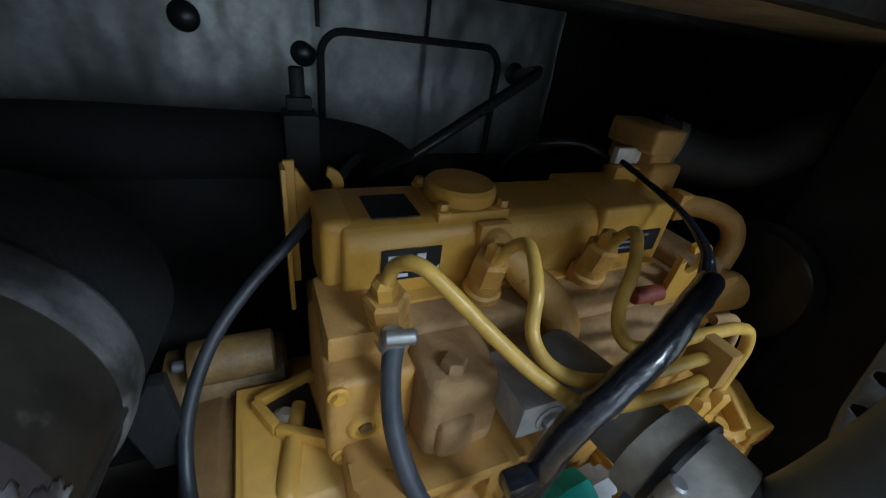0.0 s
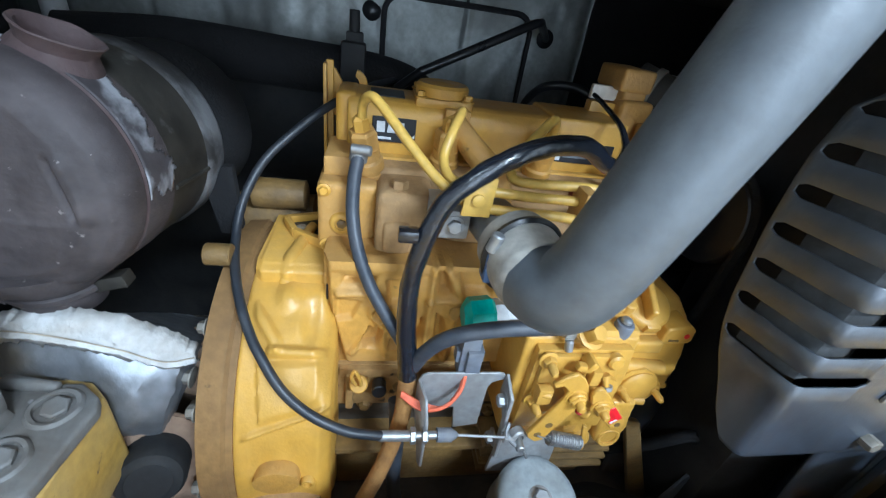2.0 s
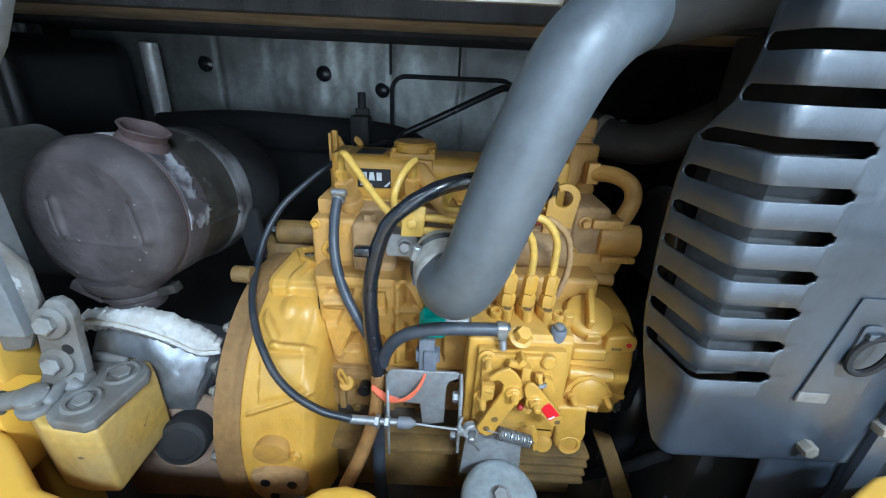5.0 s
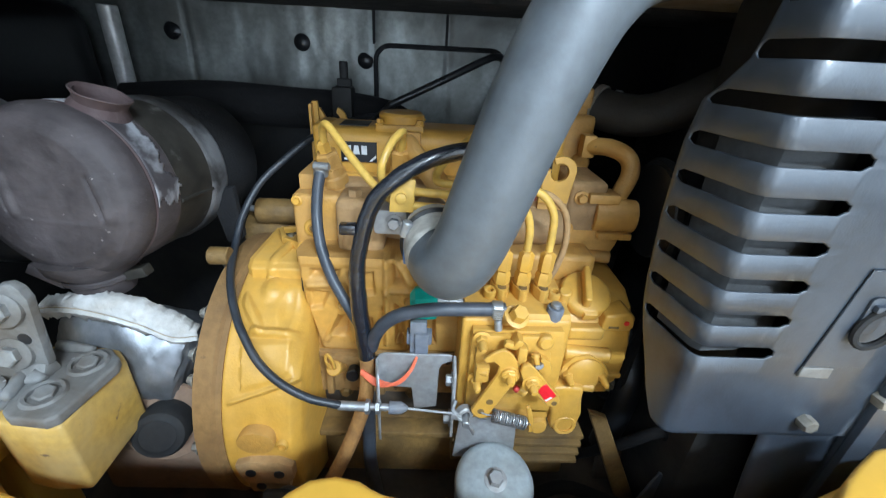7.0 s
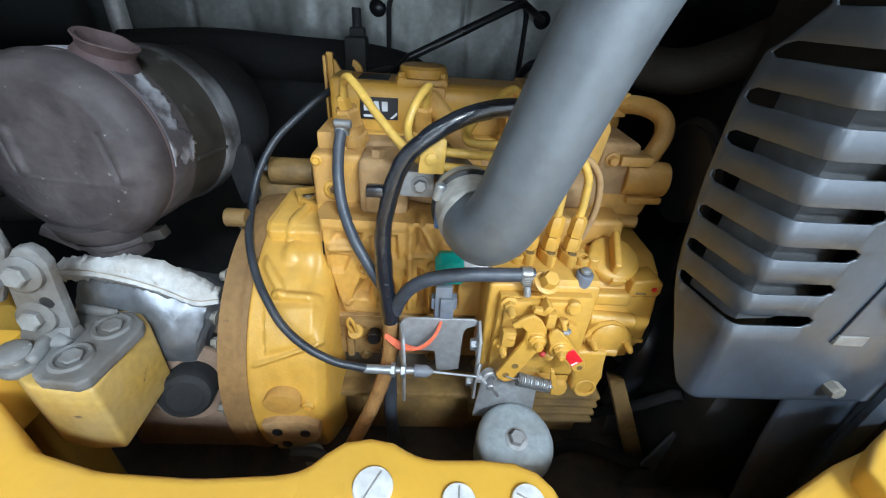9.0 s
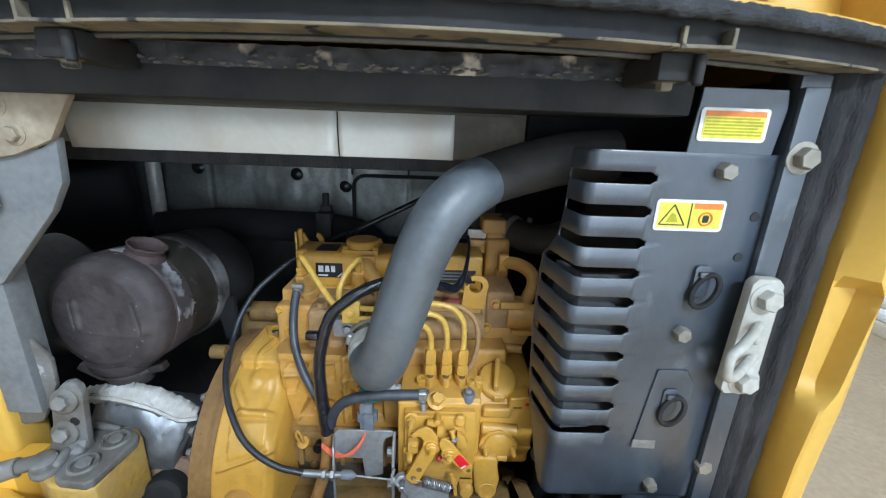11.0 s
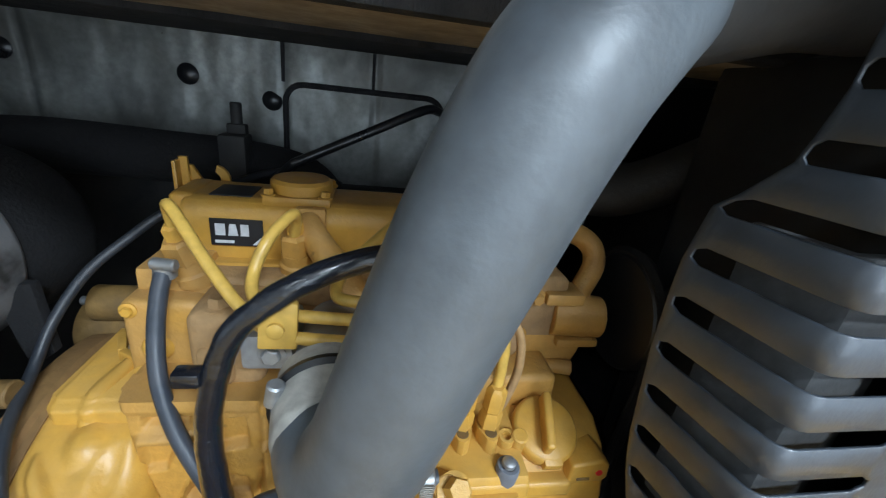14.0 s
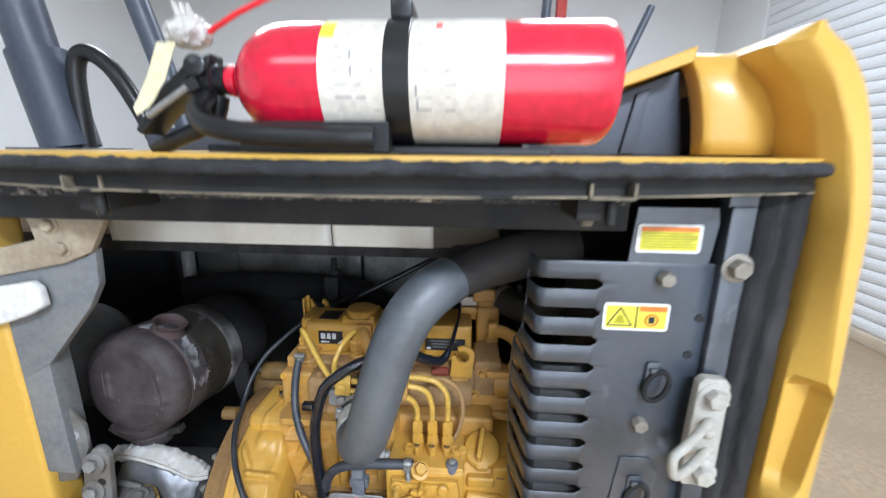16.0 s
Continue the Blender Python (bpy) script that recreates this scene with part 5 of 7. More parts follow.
# thermostat housing, water pump and pulley
th = box((0.562, 0.440, 1.175), (0.618, 0.530, 1.278), 0.010, 3)
box((0.564, 0.450, 1.268), (0.604, 0.530, 1.300), 0.008, 3, bm=th)
box((0.552, 0.446, 1.288), (0.607, 0.530, 1.322), 0.007, 3, bm=th)
thermo = part("thermostat_housing", th, YC, eng)
part("front_boss", lathe((0.600, 0.445, 1.196), (0.1, -1, 0), [(0, 0.018), (0.012, 0.017), (0.016, 0.013)], 22), YC, thermo)
part("white_tab", box((0.520, 0.470, 1.270), (0.565, 0.480, 1.292), 0.003), M["cream_label"], thermo)
part("tab_bracket", box((0.520, 0.462, 1.235), (0.568, 0.482, 1.268), 0.003), Y, thermo)
part("sensor", rod((0.668, 0.50, 1.285), (0.672, 0.50, 1.318), 0.007), M["zinc"], thermo)
part("bypass_pipe", tube([(0.600, 0.420, 1.230), (0.630, 0.394, 1.234), (0.654, 0.372, 1.224), (0.660, 0.360, 1.200), (0.648, 0.354, 1.168), (0.638, 0.350, 1.150)], 0.0145, 16), YC, thermo)
part("pipe_clamp", box((0.590, 0.405, 1.212), (0.612, 0.43, 1.250), 0.003), YC, thermo)
wp = lathe((0.600, 0.345, 1.10), (0, -1, 0.15), [(-0.09, 0.062), (0.0, 0.060), (0.012, 0.054), (0.016, 0.040), (0.016, 0.030)], 32)
pump_w = part("water_pump", wp, YC, eng)
part("pump_body", box((0.556, 0.330, 0.99), (0.618, 0.44, 1.19), 0.010, 3), M["yellow_dusty"], pump_w)
part("inlet_stub", rod((0.606, 0.345, 1.134), (0.672, 0.335, 1.134), 0.030, 0.0275), YC, pump_w)
part("stub_web", box((0.612, 0.318, 1.096), (0.670, 0.34, 1.108), 0.004), YC, pump_w)
part("stub_collar", rod((0.612, 0.345, 1.138), (0.628, 0.342, 1.138), 0.027), YC, pump_w)
part("drain_stub", rod((0.600, 0.340, 1.096), (0.665, 0.330, 1.104), 0.010), YC, pump_w)
part("heater_stub", rod((0.590, 0.330, 1.064), (0.640, 0.318, 1.064), 0.0105), YC, pump_w)
part("lower_stub", rod((0.590, 0.320, 1.024), (0.648, 0.312, 1.022), 0.0115), YC, pump_w)
part("pump_ledge", box((0.585, 0.318, 1.158), (0.636, 0.36, 1.174), 0.004), YC, pump_w)
for bx, bz in ((0.575, 1.165), (0.628, 1.060), (0.572, 1.045), (0.560, 1.11)):
    part("bolt", hex_bolt((bx, 0.328, bz), (0, -1, 0), 0.008, 0.010), YC, pump_w)
part("fan_pulley", lathe((0.692, 0.335, 1.145), (1, 0, 0), [(0, 0.030), (0.001, 0.075), (0.004, 0.078), (0.012, 0.070), (0.020, 0.078), (0.024, 0.075), (0.024, 0.03), (0.05, 0.028)], 40), M["plastic_black"], eng, "black fan belt pulley")
belt = [(0.702, 0.335 + 0.080 * math.cos(a), 1.145 + 0.080 * math.sin(a)) for a in np.linspace(0, math.pi, 16)] + [(0.702, 0.360 + 0.085 * math.cos(a), 0.82 + 0.085 * math.sin(a)) for a in np.linspace(math.pi, 2 * math.pi, 16)]
part("fan_belt", sweep(bmesh.new(), belt + belt[:1], 0.008, 6, False), M["void"], eng, "black rubber fan belt")

# injection pump and timing case
pb = box((0.383, 0.176, 0.846), (0.540, 0.30, 1.032), 0.006, 3)
prism([(0.176, 1.022), (0.180, 1.040), (0.30, 1.046), (0.30, 1.0)], "x", 0.386, 0.538, 0.004, 2, pb)
inj = part("injection_pump", pb, Y, eng)
part("pump_cover", prism([(0.396, 0.870), (0.397, 1.021), (0.527, 1.022), (0.533, 0.978), (0.530, 0.866)], "y", 0.164, 0.180, 0.0035, 2), Y, inj)
part("cover_panel", prism([(0.408, 0.924), (0.404, 0.932), (0.403, 1.012), (0.409, 1.018), (0.500, 1.018), (0.506, 1.010), (0.513, 0.975), (0.510, 0.918), (0.478, 0.902), (0.440, 0.902)], "y", 0.156, 0.166, 0.004, 2), Y, inj)
part("corner_boss", lathe((0.499, 0.160, 1.010), (0, -1, 0.1), [(0, 0.0115), (0.008, 0.011), (0.011, 0.008)], 20), Y, inj)
for bx, bz in ((0.410, 1.010), (0.408, 0.936)):
    st = part("stud", hex_bolt((bx, 0.158, bz), (0, -1, 0.06), 0.0088, 0.009), Y, inj)
    part("stud_end", lathe((bx, 0.149, bz), (0.03, -1, -0.12), [(0, 0.0058), (0.010, 0.0056), (0.015, 0.0034)], 14), Y, st)
part("guide_tab", prism([(0.494, 0.990), (0.508, 0.983), (0.515, 0.964), (0.507, 0.949), (0.494, 0.957)], "y", 0.146, 0.158, 0.003, 2), Y, inj)
part("guide_block", box((0.404, 0.142, 0.944), (0.424, 0.158, 0.972), 0.004), Y, inj)
part("guide_pin", rod((0.409, 0.147, 0.962), (0.422, 0.143, 0.962), 0.005), Y, inj)

case_prof = [(0.222, 0.868), (0.210, 0.888), (0.202, 0.915), (0.200, 0.945), (0.203, 0.972), (0.210, 1.002), (0.226, 1.026), (0.256, 1.042), (0.40, 1.046), (0.40, 0.858)]
tc = prism(case_prof, "x", 0.532, 0.650, 0.010, 4)
box((0.60, 0.222, 0.846), (0.652, 0.30, 0.892), 0.012, 3, bm=tc)
case = part("timing_case", tc, Y, eng)
part("case_ledge", prism([(0.596, 0.998), (0.640, 0.999), (0.645, 1.006), (0.644, 1.024), (0.634, 1.032), (0.598, 1.026)], "y", 0.199, 0.250, 0.005, 3), Y, case)
part("ledge_slot", box((0.606, 0.1975, 1.004), (0.622, 0.1995, 1.008), 0.0008, 1), M["yellow_oily"], case)
part("paint_dot", lathe((0.632, 0.1990, 1.014), (0, -1, 0), [(0, 0.0042), (0.001, 0.0038)], 12), M["red_tip"], case)
part("cap_seat", box((0.546, 0.196, 0.982), (0.602, 0.25, 1.004), 0.006, 3), Y, case)
part("oil_gallery", rod((0.545, 0.200, 0.958), (0.618, 0.196, 0.955), 0.0125, 0.0115, seg=24, ch=0.003), Y, case)
part("case_rib", box((0.622, 0.1985, 0.905), (0.649, 0.23, 0.914), 0.003), Y, case)
flange_d = part("cover_flange", prism([(0.541, 0.930), (0.546, 0.944), (0.560, 0.960), (0.582, 0.964), (0.600, 0.955), (0.618, 0.934), (0.617, 0.919), (0.604, 0.900), (0.584, 0.891), (0.562, 0.896), (0.546, 0.914)], "y", 0.184, 0.205, 0.0035, 2), Y, case)
part("case_cover", lathe((0.580, 0.186, 0.928), (0, -1, 0.05), [(0, 0.030), (0.006, 0.0295), (0.009, 0.026), (0.0095, 0.004)], 36), Y, flange_d)
for bx, bz in ((0.553, 0.927), (0.607, 0.926)):
    st = part("stud", hex_bolt((bx, 0.184, bz), (0, -1, 0.05), 0.0082, 0.009), Y, flange_d)
    part("stud_end", lathe((bx, 0.176, bz), (0.05, -1, -0.1), [(0, 0.0056), (0.012, 0.0054), (0.017, 0.0032)], 14), Y, st)
caps = lathe((0.576, 0.252, 1.018), (0, -0.42, 0.9), [(0, 0.031), (0.014, 0.031)], 32)
fcap = part("oil_cap", lathe((0.577, 0.2455, 1.028), (0, -0.45, 0.9), [(0, 0.030), (0.001, 0.0375), (0.003, 0.0388), (0.015, 0.0388), (0.019, 0.0365), (0.0205, 0.034), (0.0205, 0.01)], 44), Y, case)
part("cap_neck", caps, Y, case)
part("cap_grip", box((0.5690, 0.2020, 1.042), (0.5790, 0.2650, 1.069), 0.004, 3, turn=pose(0, 0, 0, 27, 0, -10)), Y, fcap)
part("cap_heel", prism([(0.206, 1.012), (0.200, 1.026), (0.212, 1.034), (0.224, 1.026)], "x", 0.566, 0.588, 0.003, 2), Y, fcap)

# governor lug, drain boss and the link below
gov = part("governor_housing", prism([(0.526, 0.913), (0.548, 0.917), (0.578, 0.914), (0.580, 0.884), (0.585, 0.858), (0.581, 0.832), (0.566, 0.816), (0.550, 0.815), (0.538, 0.826), (0.533, 0.868)], "y", 0.166, 0.235, 0.007, 3), Y, inj)
part("gov_stud", rod((0.566, 0.184, 0.905), (0.598, 0.180, 0.905), 0.0085), Y, gov)
part("lug_ring", lathe((0.561, 0.168, 0.834), (0, -1, 0.1), [(0, 0.0185), (0.003, 0.0185), (0.0045, 0.0165), (0.0035, 0.0125), (-0.008, 0.012)], 28), Y, gov)
part("lug_hole", lathe((0.561, 0.1685, 0.834), (0, -1, 0.1), [(0, 0.0122), (0.0008, 0.0120)], 24), M["yellow_oily"], gov)
part("lower_boss", lathe((0.520, 0.190, 0.822), (0.05, -1, 0.1), [(0, 0.0165), (0.016, 0.0160), (0.022, 0.012), (0.023, 0.004)], 24), Y, inj)
part("lower_link", prism([(0.500, 0.866), (0.534, 0.872), (0.536, 0.840), (0.526, 0.822), (0.508, 0.826)], "y", 0.176, 0.215, 0.005, 2), Y, inj)
part("lower_block", box((0.405, 0.172, 0.838), (0.505, 0.23, 0.872), 0.006), YC, inj)
part("hook_tab", prism([(0.484, 0.903), (0.490, 0.902), (0.499, 0.875), (0.501, 0.850), (0.494, 0.849), (0.491, 0.872)], "y", 0.138, 0.144, 0.001, 1), Y, inj)

# levers
lev = part("throttle_lever", prism([(0.401, 0.900), (0.405, 0.891), (0.416, 0.883), (0.426, 0.886), (0.463, 0.966), (0.463, 0.980), (0.458, 0.993), (0.449, 1.006), (0.438, 1.014), (0.424, 1.007), (0.411, 0.996), (0.415, 0.989), (0.426, 0.992), (0.434, 0.984), (0.432, 0.968)], "y", 0.132, 0.138, 0.0013, 1), Y, inj, "yellow slotted throttle lever")
part("lever_shaft", rod((0.448, 0.165, 0.974), (0.448, 0.126, 0.972), 0.0115), Y, lev)
nut_t = part("lever_nut", hex_bolt((0.449, 0.132, 0.970), (0, -1, 0.02), 0.0105, 0.009), Y, lev)
part("lever_stud", lathe((0.449, 0.124, 0.970), (0, -1, -0.05), [(0, 0.0065), (0.007, 0.006), (0.010, 0.004)], 14), Y, nut_t)
for fx, fz in ((0.427, 0.918), (0.416, 0.899)):
    part("lever_hole", lathe((fx, 0.1318, fz), (0, -1, 0), [(0, 0.0052), (0.0004, 0.0050)], 16), M["yellow_oily"], lev)
stop = part("stop_lever", prism([(0.461, 0.984), (0.464, 0.994), (0.472, 0.997), (0.482, 0.988), (0.523, 0.938), (0.525, 0.926), (0.518, 0.918), (0.509, 0.920), (0.467, 0.966)], "y", 0.124, 0.130, 0.0013, 1), Y, inj)
part("stop_shaft", rod((0.480, 0.165, 0.966), (0.480, 0.120, 0.964), 0.010), Y, stop)
nut_s = part("stop_nut", hex_bolt((0.480, 0.124, 0.963), (0, -1, 0.02), 0.0095, 0.009), Y, stop)
part("stop_stud", lathe((0.480, 0.116, 0.963), (0, -1, -0.05), [(0, 0.006), (0.007, 0.0055), (0.010, 0.0036)], 14), Y, nut_s)
part("stop_hole", lathe((0.517, 0.1238, 0.927), (0, -1, 0), [(0, 0.0042), (0.0004, 0.004)], 14), M["yellow_oily"], stop)
part("red_mark", prism([(0.488, 0.953), (0.500, 0.964), (0.518, 0.942), (0.505, 0.929)], "y", 0.1228, 0.1242, 0.0005, 1), M["red_tip"], stop, "bright red paint on the lever's end")
part("mark_scratch", prism([(0.502, 0.934), (0.505, 0.932), (0.512, 0.939), (0.509, 0.940)], "y", 0.1224, 0.1228), M["white_label"], stop)
arm = box((0.438, 0.138, 1.008), (0.470, 0.148, 1.018), 0.003, 2, turn=pose(0, 0, 0, 0, 14, 0))
box((0.457, 0.132, 0.992), (0.470, 0.146, 1.016), 0.003, 2, bm=arm)
box((0.452, 0.136, 1.012), (0.462, 0.158, 1.026), 0.003, 2, bm=arm, turn=pose(0, 0, 0, 0, 30, 0))
part("idle_stop", arm, Y, inj)
part("idle_screw", lathe((0.484, 0.146, 0.998), (0.25, -0.4, -1), [(0, 0.006), (0.006, 0.006), (0.0065, 0.0042), (0.020, 0.0042), (0.022, 0.003)], 12), Y, inj)
part("idle_locknut", hex_bolt((0.489, 0.140, 0.984), (0.25, -0.4, -1), 0.007, 0.006, washer=False), M["dull_zinc"], inj)
part("link_end", rod((0.466, 0.140, 0.940), (0.478, 0.138, 0.932), 0.0075), Y, inj)
part("link_tip", rod((0.460, 0.136, 0.944), (0.466, 0.134, 0.940), 0.005), M["red_post"], inj)
coil = [(0.435 + 0.050 * t_ / 15.0 / (2 * math.pi) + 0.0036 * math.sin(t_), 0.134 + 0.0088 * math.cos(t_), 0.8890 - 0.015 * t_ / 15.0 / (2 * math.pi) + 0.0088 * math.sin(t_)) for t_ in np.linspace(0, 15 * 2 * math.pi, 15 * 10)]
spr = part("return_spring", sweep(bmesh.new(), coil, 0.0014, 5), M["zinc"], inj, "bright coiled return spring")
part("spring_hook", tube([(0.416, 0.130, 0.899), (0.424, 0.131, 0.894), (0.436, 0.134, 0.889)], 0.0012, 6), M["zinc"], spr)
part("spring_hook", tube([(0.484, 0.134, 0.874), (0.492, 0.137, 0.870), (0.497, 0.140, 0.862)], 0.0012, 6), M["zinc"], spr)

# delivery valves, banjo bolts and high pressure pipes
for i, nx_ in enumerate((0.441, 0.472, 0.503)):
    p = Vector((nx_, 0.232, 1.035))
    ax = Vector((0, -0.12, 1.0))
    v_ = part("delivery_valve", lathe(p, ax, [(0, 0.0125), (0.022, 0.0125), (0.0225, 0.0105), (0.028, 0.0105), (0.0285, 0.0125), (0.044, 0.0125), (0.050, 0.010)], 6), Y, inj)
    part("union_nut", lathe(p + ax * 0.052, ax, [(0, 0.0112), (0.026, 0.0112), (0.031, 0.007)], 6), Y, v_)
    flg = prism([(nx_ - 0.0135, 0.244), (nx_ - 0.0125, 0.226), (nx_ - 0.006, 0.209), (nx_, 0.205), (nx_ + 0.006, 0.209), (nx_ + 0.0125, 0.226), (nx_ + 0.0135, 0.244)], "z", 1.036, 1.060, 0.002, 2)
    part("valve_flange", flg, Y, inj)
    part("flange_hole", lathe((nx_, 0.2165, 1.0595), (0, -0.05, 1), [(0, 0.0066), (0.002, 0.0062), (0.0022, 0.0045)], 14), M["yellow_oily"], inj)
for sx_ in (0.4245, 0.5215):
    part("port_ring", lathe((sx_, 0.222, 1.036), (0, -0.25, 1), [(0, 0.0095), (0.018, 0.0095), (0.020, 0.0085), (0.020, 0.005), (0.012, 0.0045)], 18), Y, inj)
part("banjo_bolt", hex_bolt((0.455, 0.162, 1.048), (0.15, -0.6, 0.8), 0.0120, 0.018), Y, inj)
part("banjo_washer", lathe((0.4535, 0.166, 1.043), (0.15, -0.6, 0.8), [(0, 0.0145), (0.004, 0.0145), (0.005, 0.013)], 24), M["plate_brown"], inj)
part("banjo_body", rod((0.446, 0.185, 1.030), (0.449, 0.163, 1.050), 0.013), YC, inj)
part("cap_tip", lathe((0.5155, 0.1865, 1.050), (0.02, -0.10, 1), [(0, 0.0075), (0.004, 0.007), (0.006, 0.004)], 16), M["zinc"], inj)
part("grey_cap", lathe((0.515, 0.190, 1.014), (0.02, -0.10, 1), [(0, 0.0135), (0.008, 0.0135), (0.009, 0.0125), (0.032, 0.0122), (0.0345, 0.0110), (0.0345, 0.0075), (0.0325, 0.007)], 24), M["plug_grey"], inj, "grey rubber-capped bleed screw")
part("short_nipple", rod((0.536, 0.225, 1.02), (0.536, 0.215, 1.058), 0.009), Y, inj)

inj_places = ((0.183, 0.348, 1.148, -0.20), (0.281, 0.374, 1.150, 0.0), (0.418, 0.372, 1.150, 0.0))
for ix, iy, iz, lean in inj_places:
    p = Vector((ix, iy, iz))
    ax = Vector((lean, -0.22, 1)).normalized()
    ij = part("injector", lathe(p, ax, [(0, 0.0205), (0.014, 0.0205), (0.016, 0.017), (0.020, 0.017), (0.022, 0.0205), (0.034, 0.0205), (0.037, 0.0175), (0.050, 0.0175)], 24), YC, eng)
    part("injector_nut", lathe(p + ax * 0.048, ax, [(0, 0.0185), (0.024, 0.0185), (0.028, 0.0155)], 6), YC, ij, smooth=20)
    part("union_nut", lathe(p + ax * 0.074, ax, [(0, 0.0105), (0.016, 0.0105), (0.020, 0.006)], 6), Y, ij)
PIPE = 0.0058
lines = (
    [(0.168, 0.328, 1.235), (0.170, 0.318, 1.256), (0.180, 0.300, 1.267), (0.196, 0.284, 1.256), (0.225, 0.258, 1.228), (0.258, 0.232, 1.200), (0.290, 0.213, 1.186), (0.340, 0.205, 1.184), (0.392, 0.206, 1.182), (0.425, 0.212, 1.172), (0.440, 0.222, 1.145), (0.441, 0.225, 1.110)],
    [(0.281, 0.352, 1.222), (0.286, 0.340, 1.246), (0.286, 0.318, 1.258), (0.272, 0.282, 1.245), (0.262, 0.262, 1.218), (0.268, 0.240, 1.204), (0.292, 0.222, 1.201), (0.345, 0.216, 1.199), (0.415, 0.216, 1.197), (0.455, 0.220, 1.186), (0.470, 0.224, 1.155), (0.472, 0.225, 1.110)],
    [(0.416, 0.350, 1.222), (0.416, 0.336, 1.248), (0.400, 0.312, 1.262), (0.372, 0.282, 1.248), (0.346, 0.262, 1.226), (0.338, 0.244, 1.212), (0.352, 0.232, 1.208), (0.42, 0.228, 1.210), (0.475, 0.226, 1.204), (0.500, 0.226, 1.176), (0.504, 0.226, 1.140), (0.503, 0.226, 1.110)],
)
for ln in lines:
    part("fuel_pipe", tube(ln, PIPE, 10, 6), M["pipe_yellow"], eng, "bright yellow steel fuel pipe")
part("return_pipe", tube([(0.470, 0.25, 1.196), (0.500, 0.248, 1.192), (0.526, 0.25, 1.165), (0.534, 0.25, 1.12), (0.526, 0.25, 1.075), (0.515, 0.25, 1.05)], 0.0050, 10), M["yellow_dusty"], eng)
clampb = part("pipe_clamp", prism([(0.278, 1.176), (0.310, 1.176), (0.312, 1.220), (0.300, 1.222), (0.280, 1.205)], "y", 0.203, 0.210, 0.002, 2), M["pipe_yellow"], eng)
part("clamp_screw", lathe((0.294, 0.2035, 1.196), (0, -1, 0), [(0, 0.007), (0.004, 0.007), (0.005, 0.004)], 14), M["pipe_yellow"], clampb)
part("pipe_clamp", box((0.410, 0.198, 1.176), (0.425, 0.232, 1.214), 0.003), YC, eng)

# dipstick and other small fittings on the crankcase
dip = part("dipstick_tube", rod((0.186, 0.262, 0.855), (0.180, 0.232, 0.880), 0.010), YC, eng)
part("dipstick_collar", rod((0.181, 0.236, 0.876), (0.1795, 0.229, 0.883), 0.013), Y, dip)
part("dipstick_ring", tube([(0.176, 0.225, 0.886), (0.170, 0.222, 0.905), (0.174, 0.220, 0.920), (0.181, 0.221, 0.905), (0.183, 0.225, 0.886)], 0.0026, 8), Y, dip)
part("sensor_plug", rod((0.210, 0.25, 0.862), (0.210, 0.228, 0.866), 0.011), M["plastic_black"], eng)
part("red_valve", rod((0.462, 0.33, 1.165), (0.500, 0.325, 1.168), 0.010), M["faded_red"], eng, "dull red plastic valve")

# throttle cable bracket
zb = part("cable_bracket", prism([(0.258, 0.891), (0.258, 0.945), (0.262, 0.953), (0.270, 0.957), (0.368, 0.957), (0.374, 0.954), (0.376, 0.944), (0.368, 0.943), (0.358, 0.938), (0.354, 0.928), (0.353, 0.850), (0.317, 0.842), (0.312, 0.889)], "y", 0.184, 0.188, 0.001, 1), M["dull_zinc"], eng, "grey steel throttle cable bracket")
part("bracket_flange", prism([(0.184, 0.957), (0.150, 0.945), (0.146, 0.825), (0.156, 0.825), (0.160, 0.90), (0.188, 0.92)], "x", 0.374, 0.379, 0.001, 1), M["dull_zinc"], zb)
leg_bm = prism([(0.186, 0.945), (0.152, 0.945), (0.138, 0.915), (0.136, 0.828), (0.148, 0.822), (0.160, 0.850), (0.186, 0.893)], "x", 0.256, 0.260, 0.001, 1)
for v in leg_bm.verts:
    v.co.x += 0.20 * (0.186 - v.co.y)
part("cable_plate", leg_bm, M["dull_zinc"], zb)
for bz in (0.925, 0.845):
    part("bolt", hex_bolt((0.374, 0.166, bz), (-1, 0, 0), 0.009, 0.010), M["zinc"], zb)
part("swivel", lathe((0.392, 0.148, 0.884), (0.25, -1, 0.1), [(0, 0.0075), (0.002, 0.0125), (0.012, 0.0125), (0.014, 0.0105), (0.014, 0.0065), (0.006, 0.006)], 20), M["dull_zinc"], zb)
part("swivel_neck", box((0.372, 0.131, 0.880), (0.388, 0.144, 0.890), 0.003, 2, turn=pose(0, 0, 0, 0, 10, 0)), M["dull_zinc"], zb)
part("swivel_pin", rod((0.395, 0.122, 0.880), (0.395, 0.150, 0.880), 0.006), M["zinc"], zb)
part("swivel_loop", tube([(0.380, 0.146, 0.905), (0.376, 0.138, 0.893), (0.384, 0.132, 0.884), (0.400, 0.126, 0.874), (0.408, 0.124, 0.862)], 0.0028, 8), M["zinc"], zb)

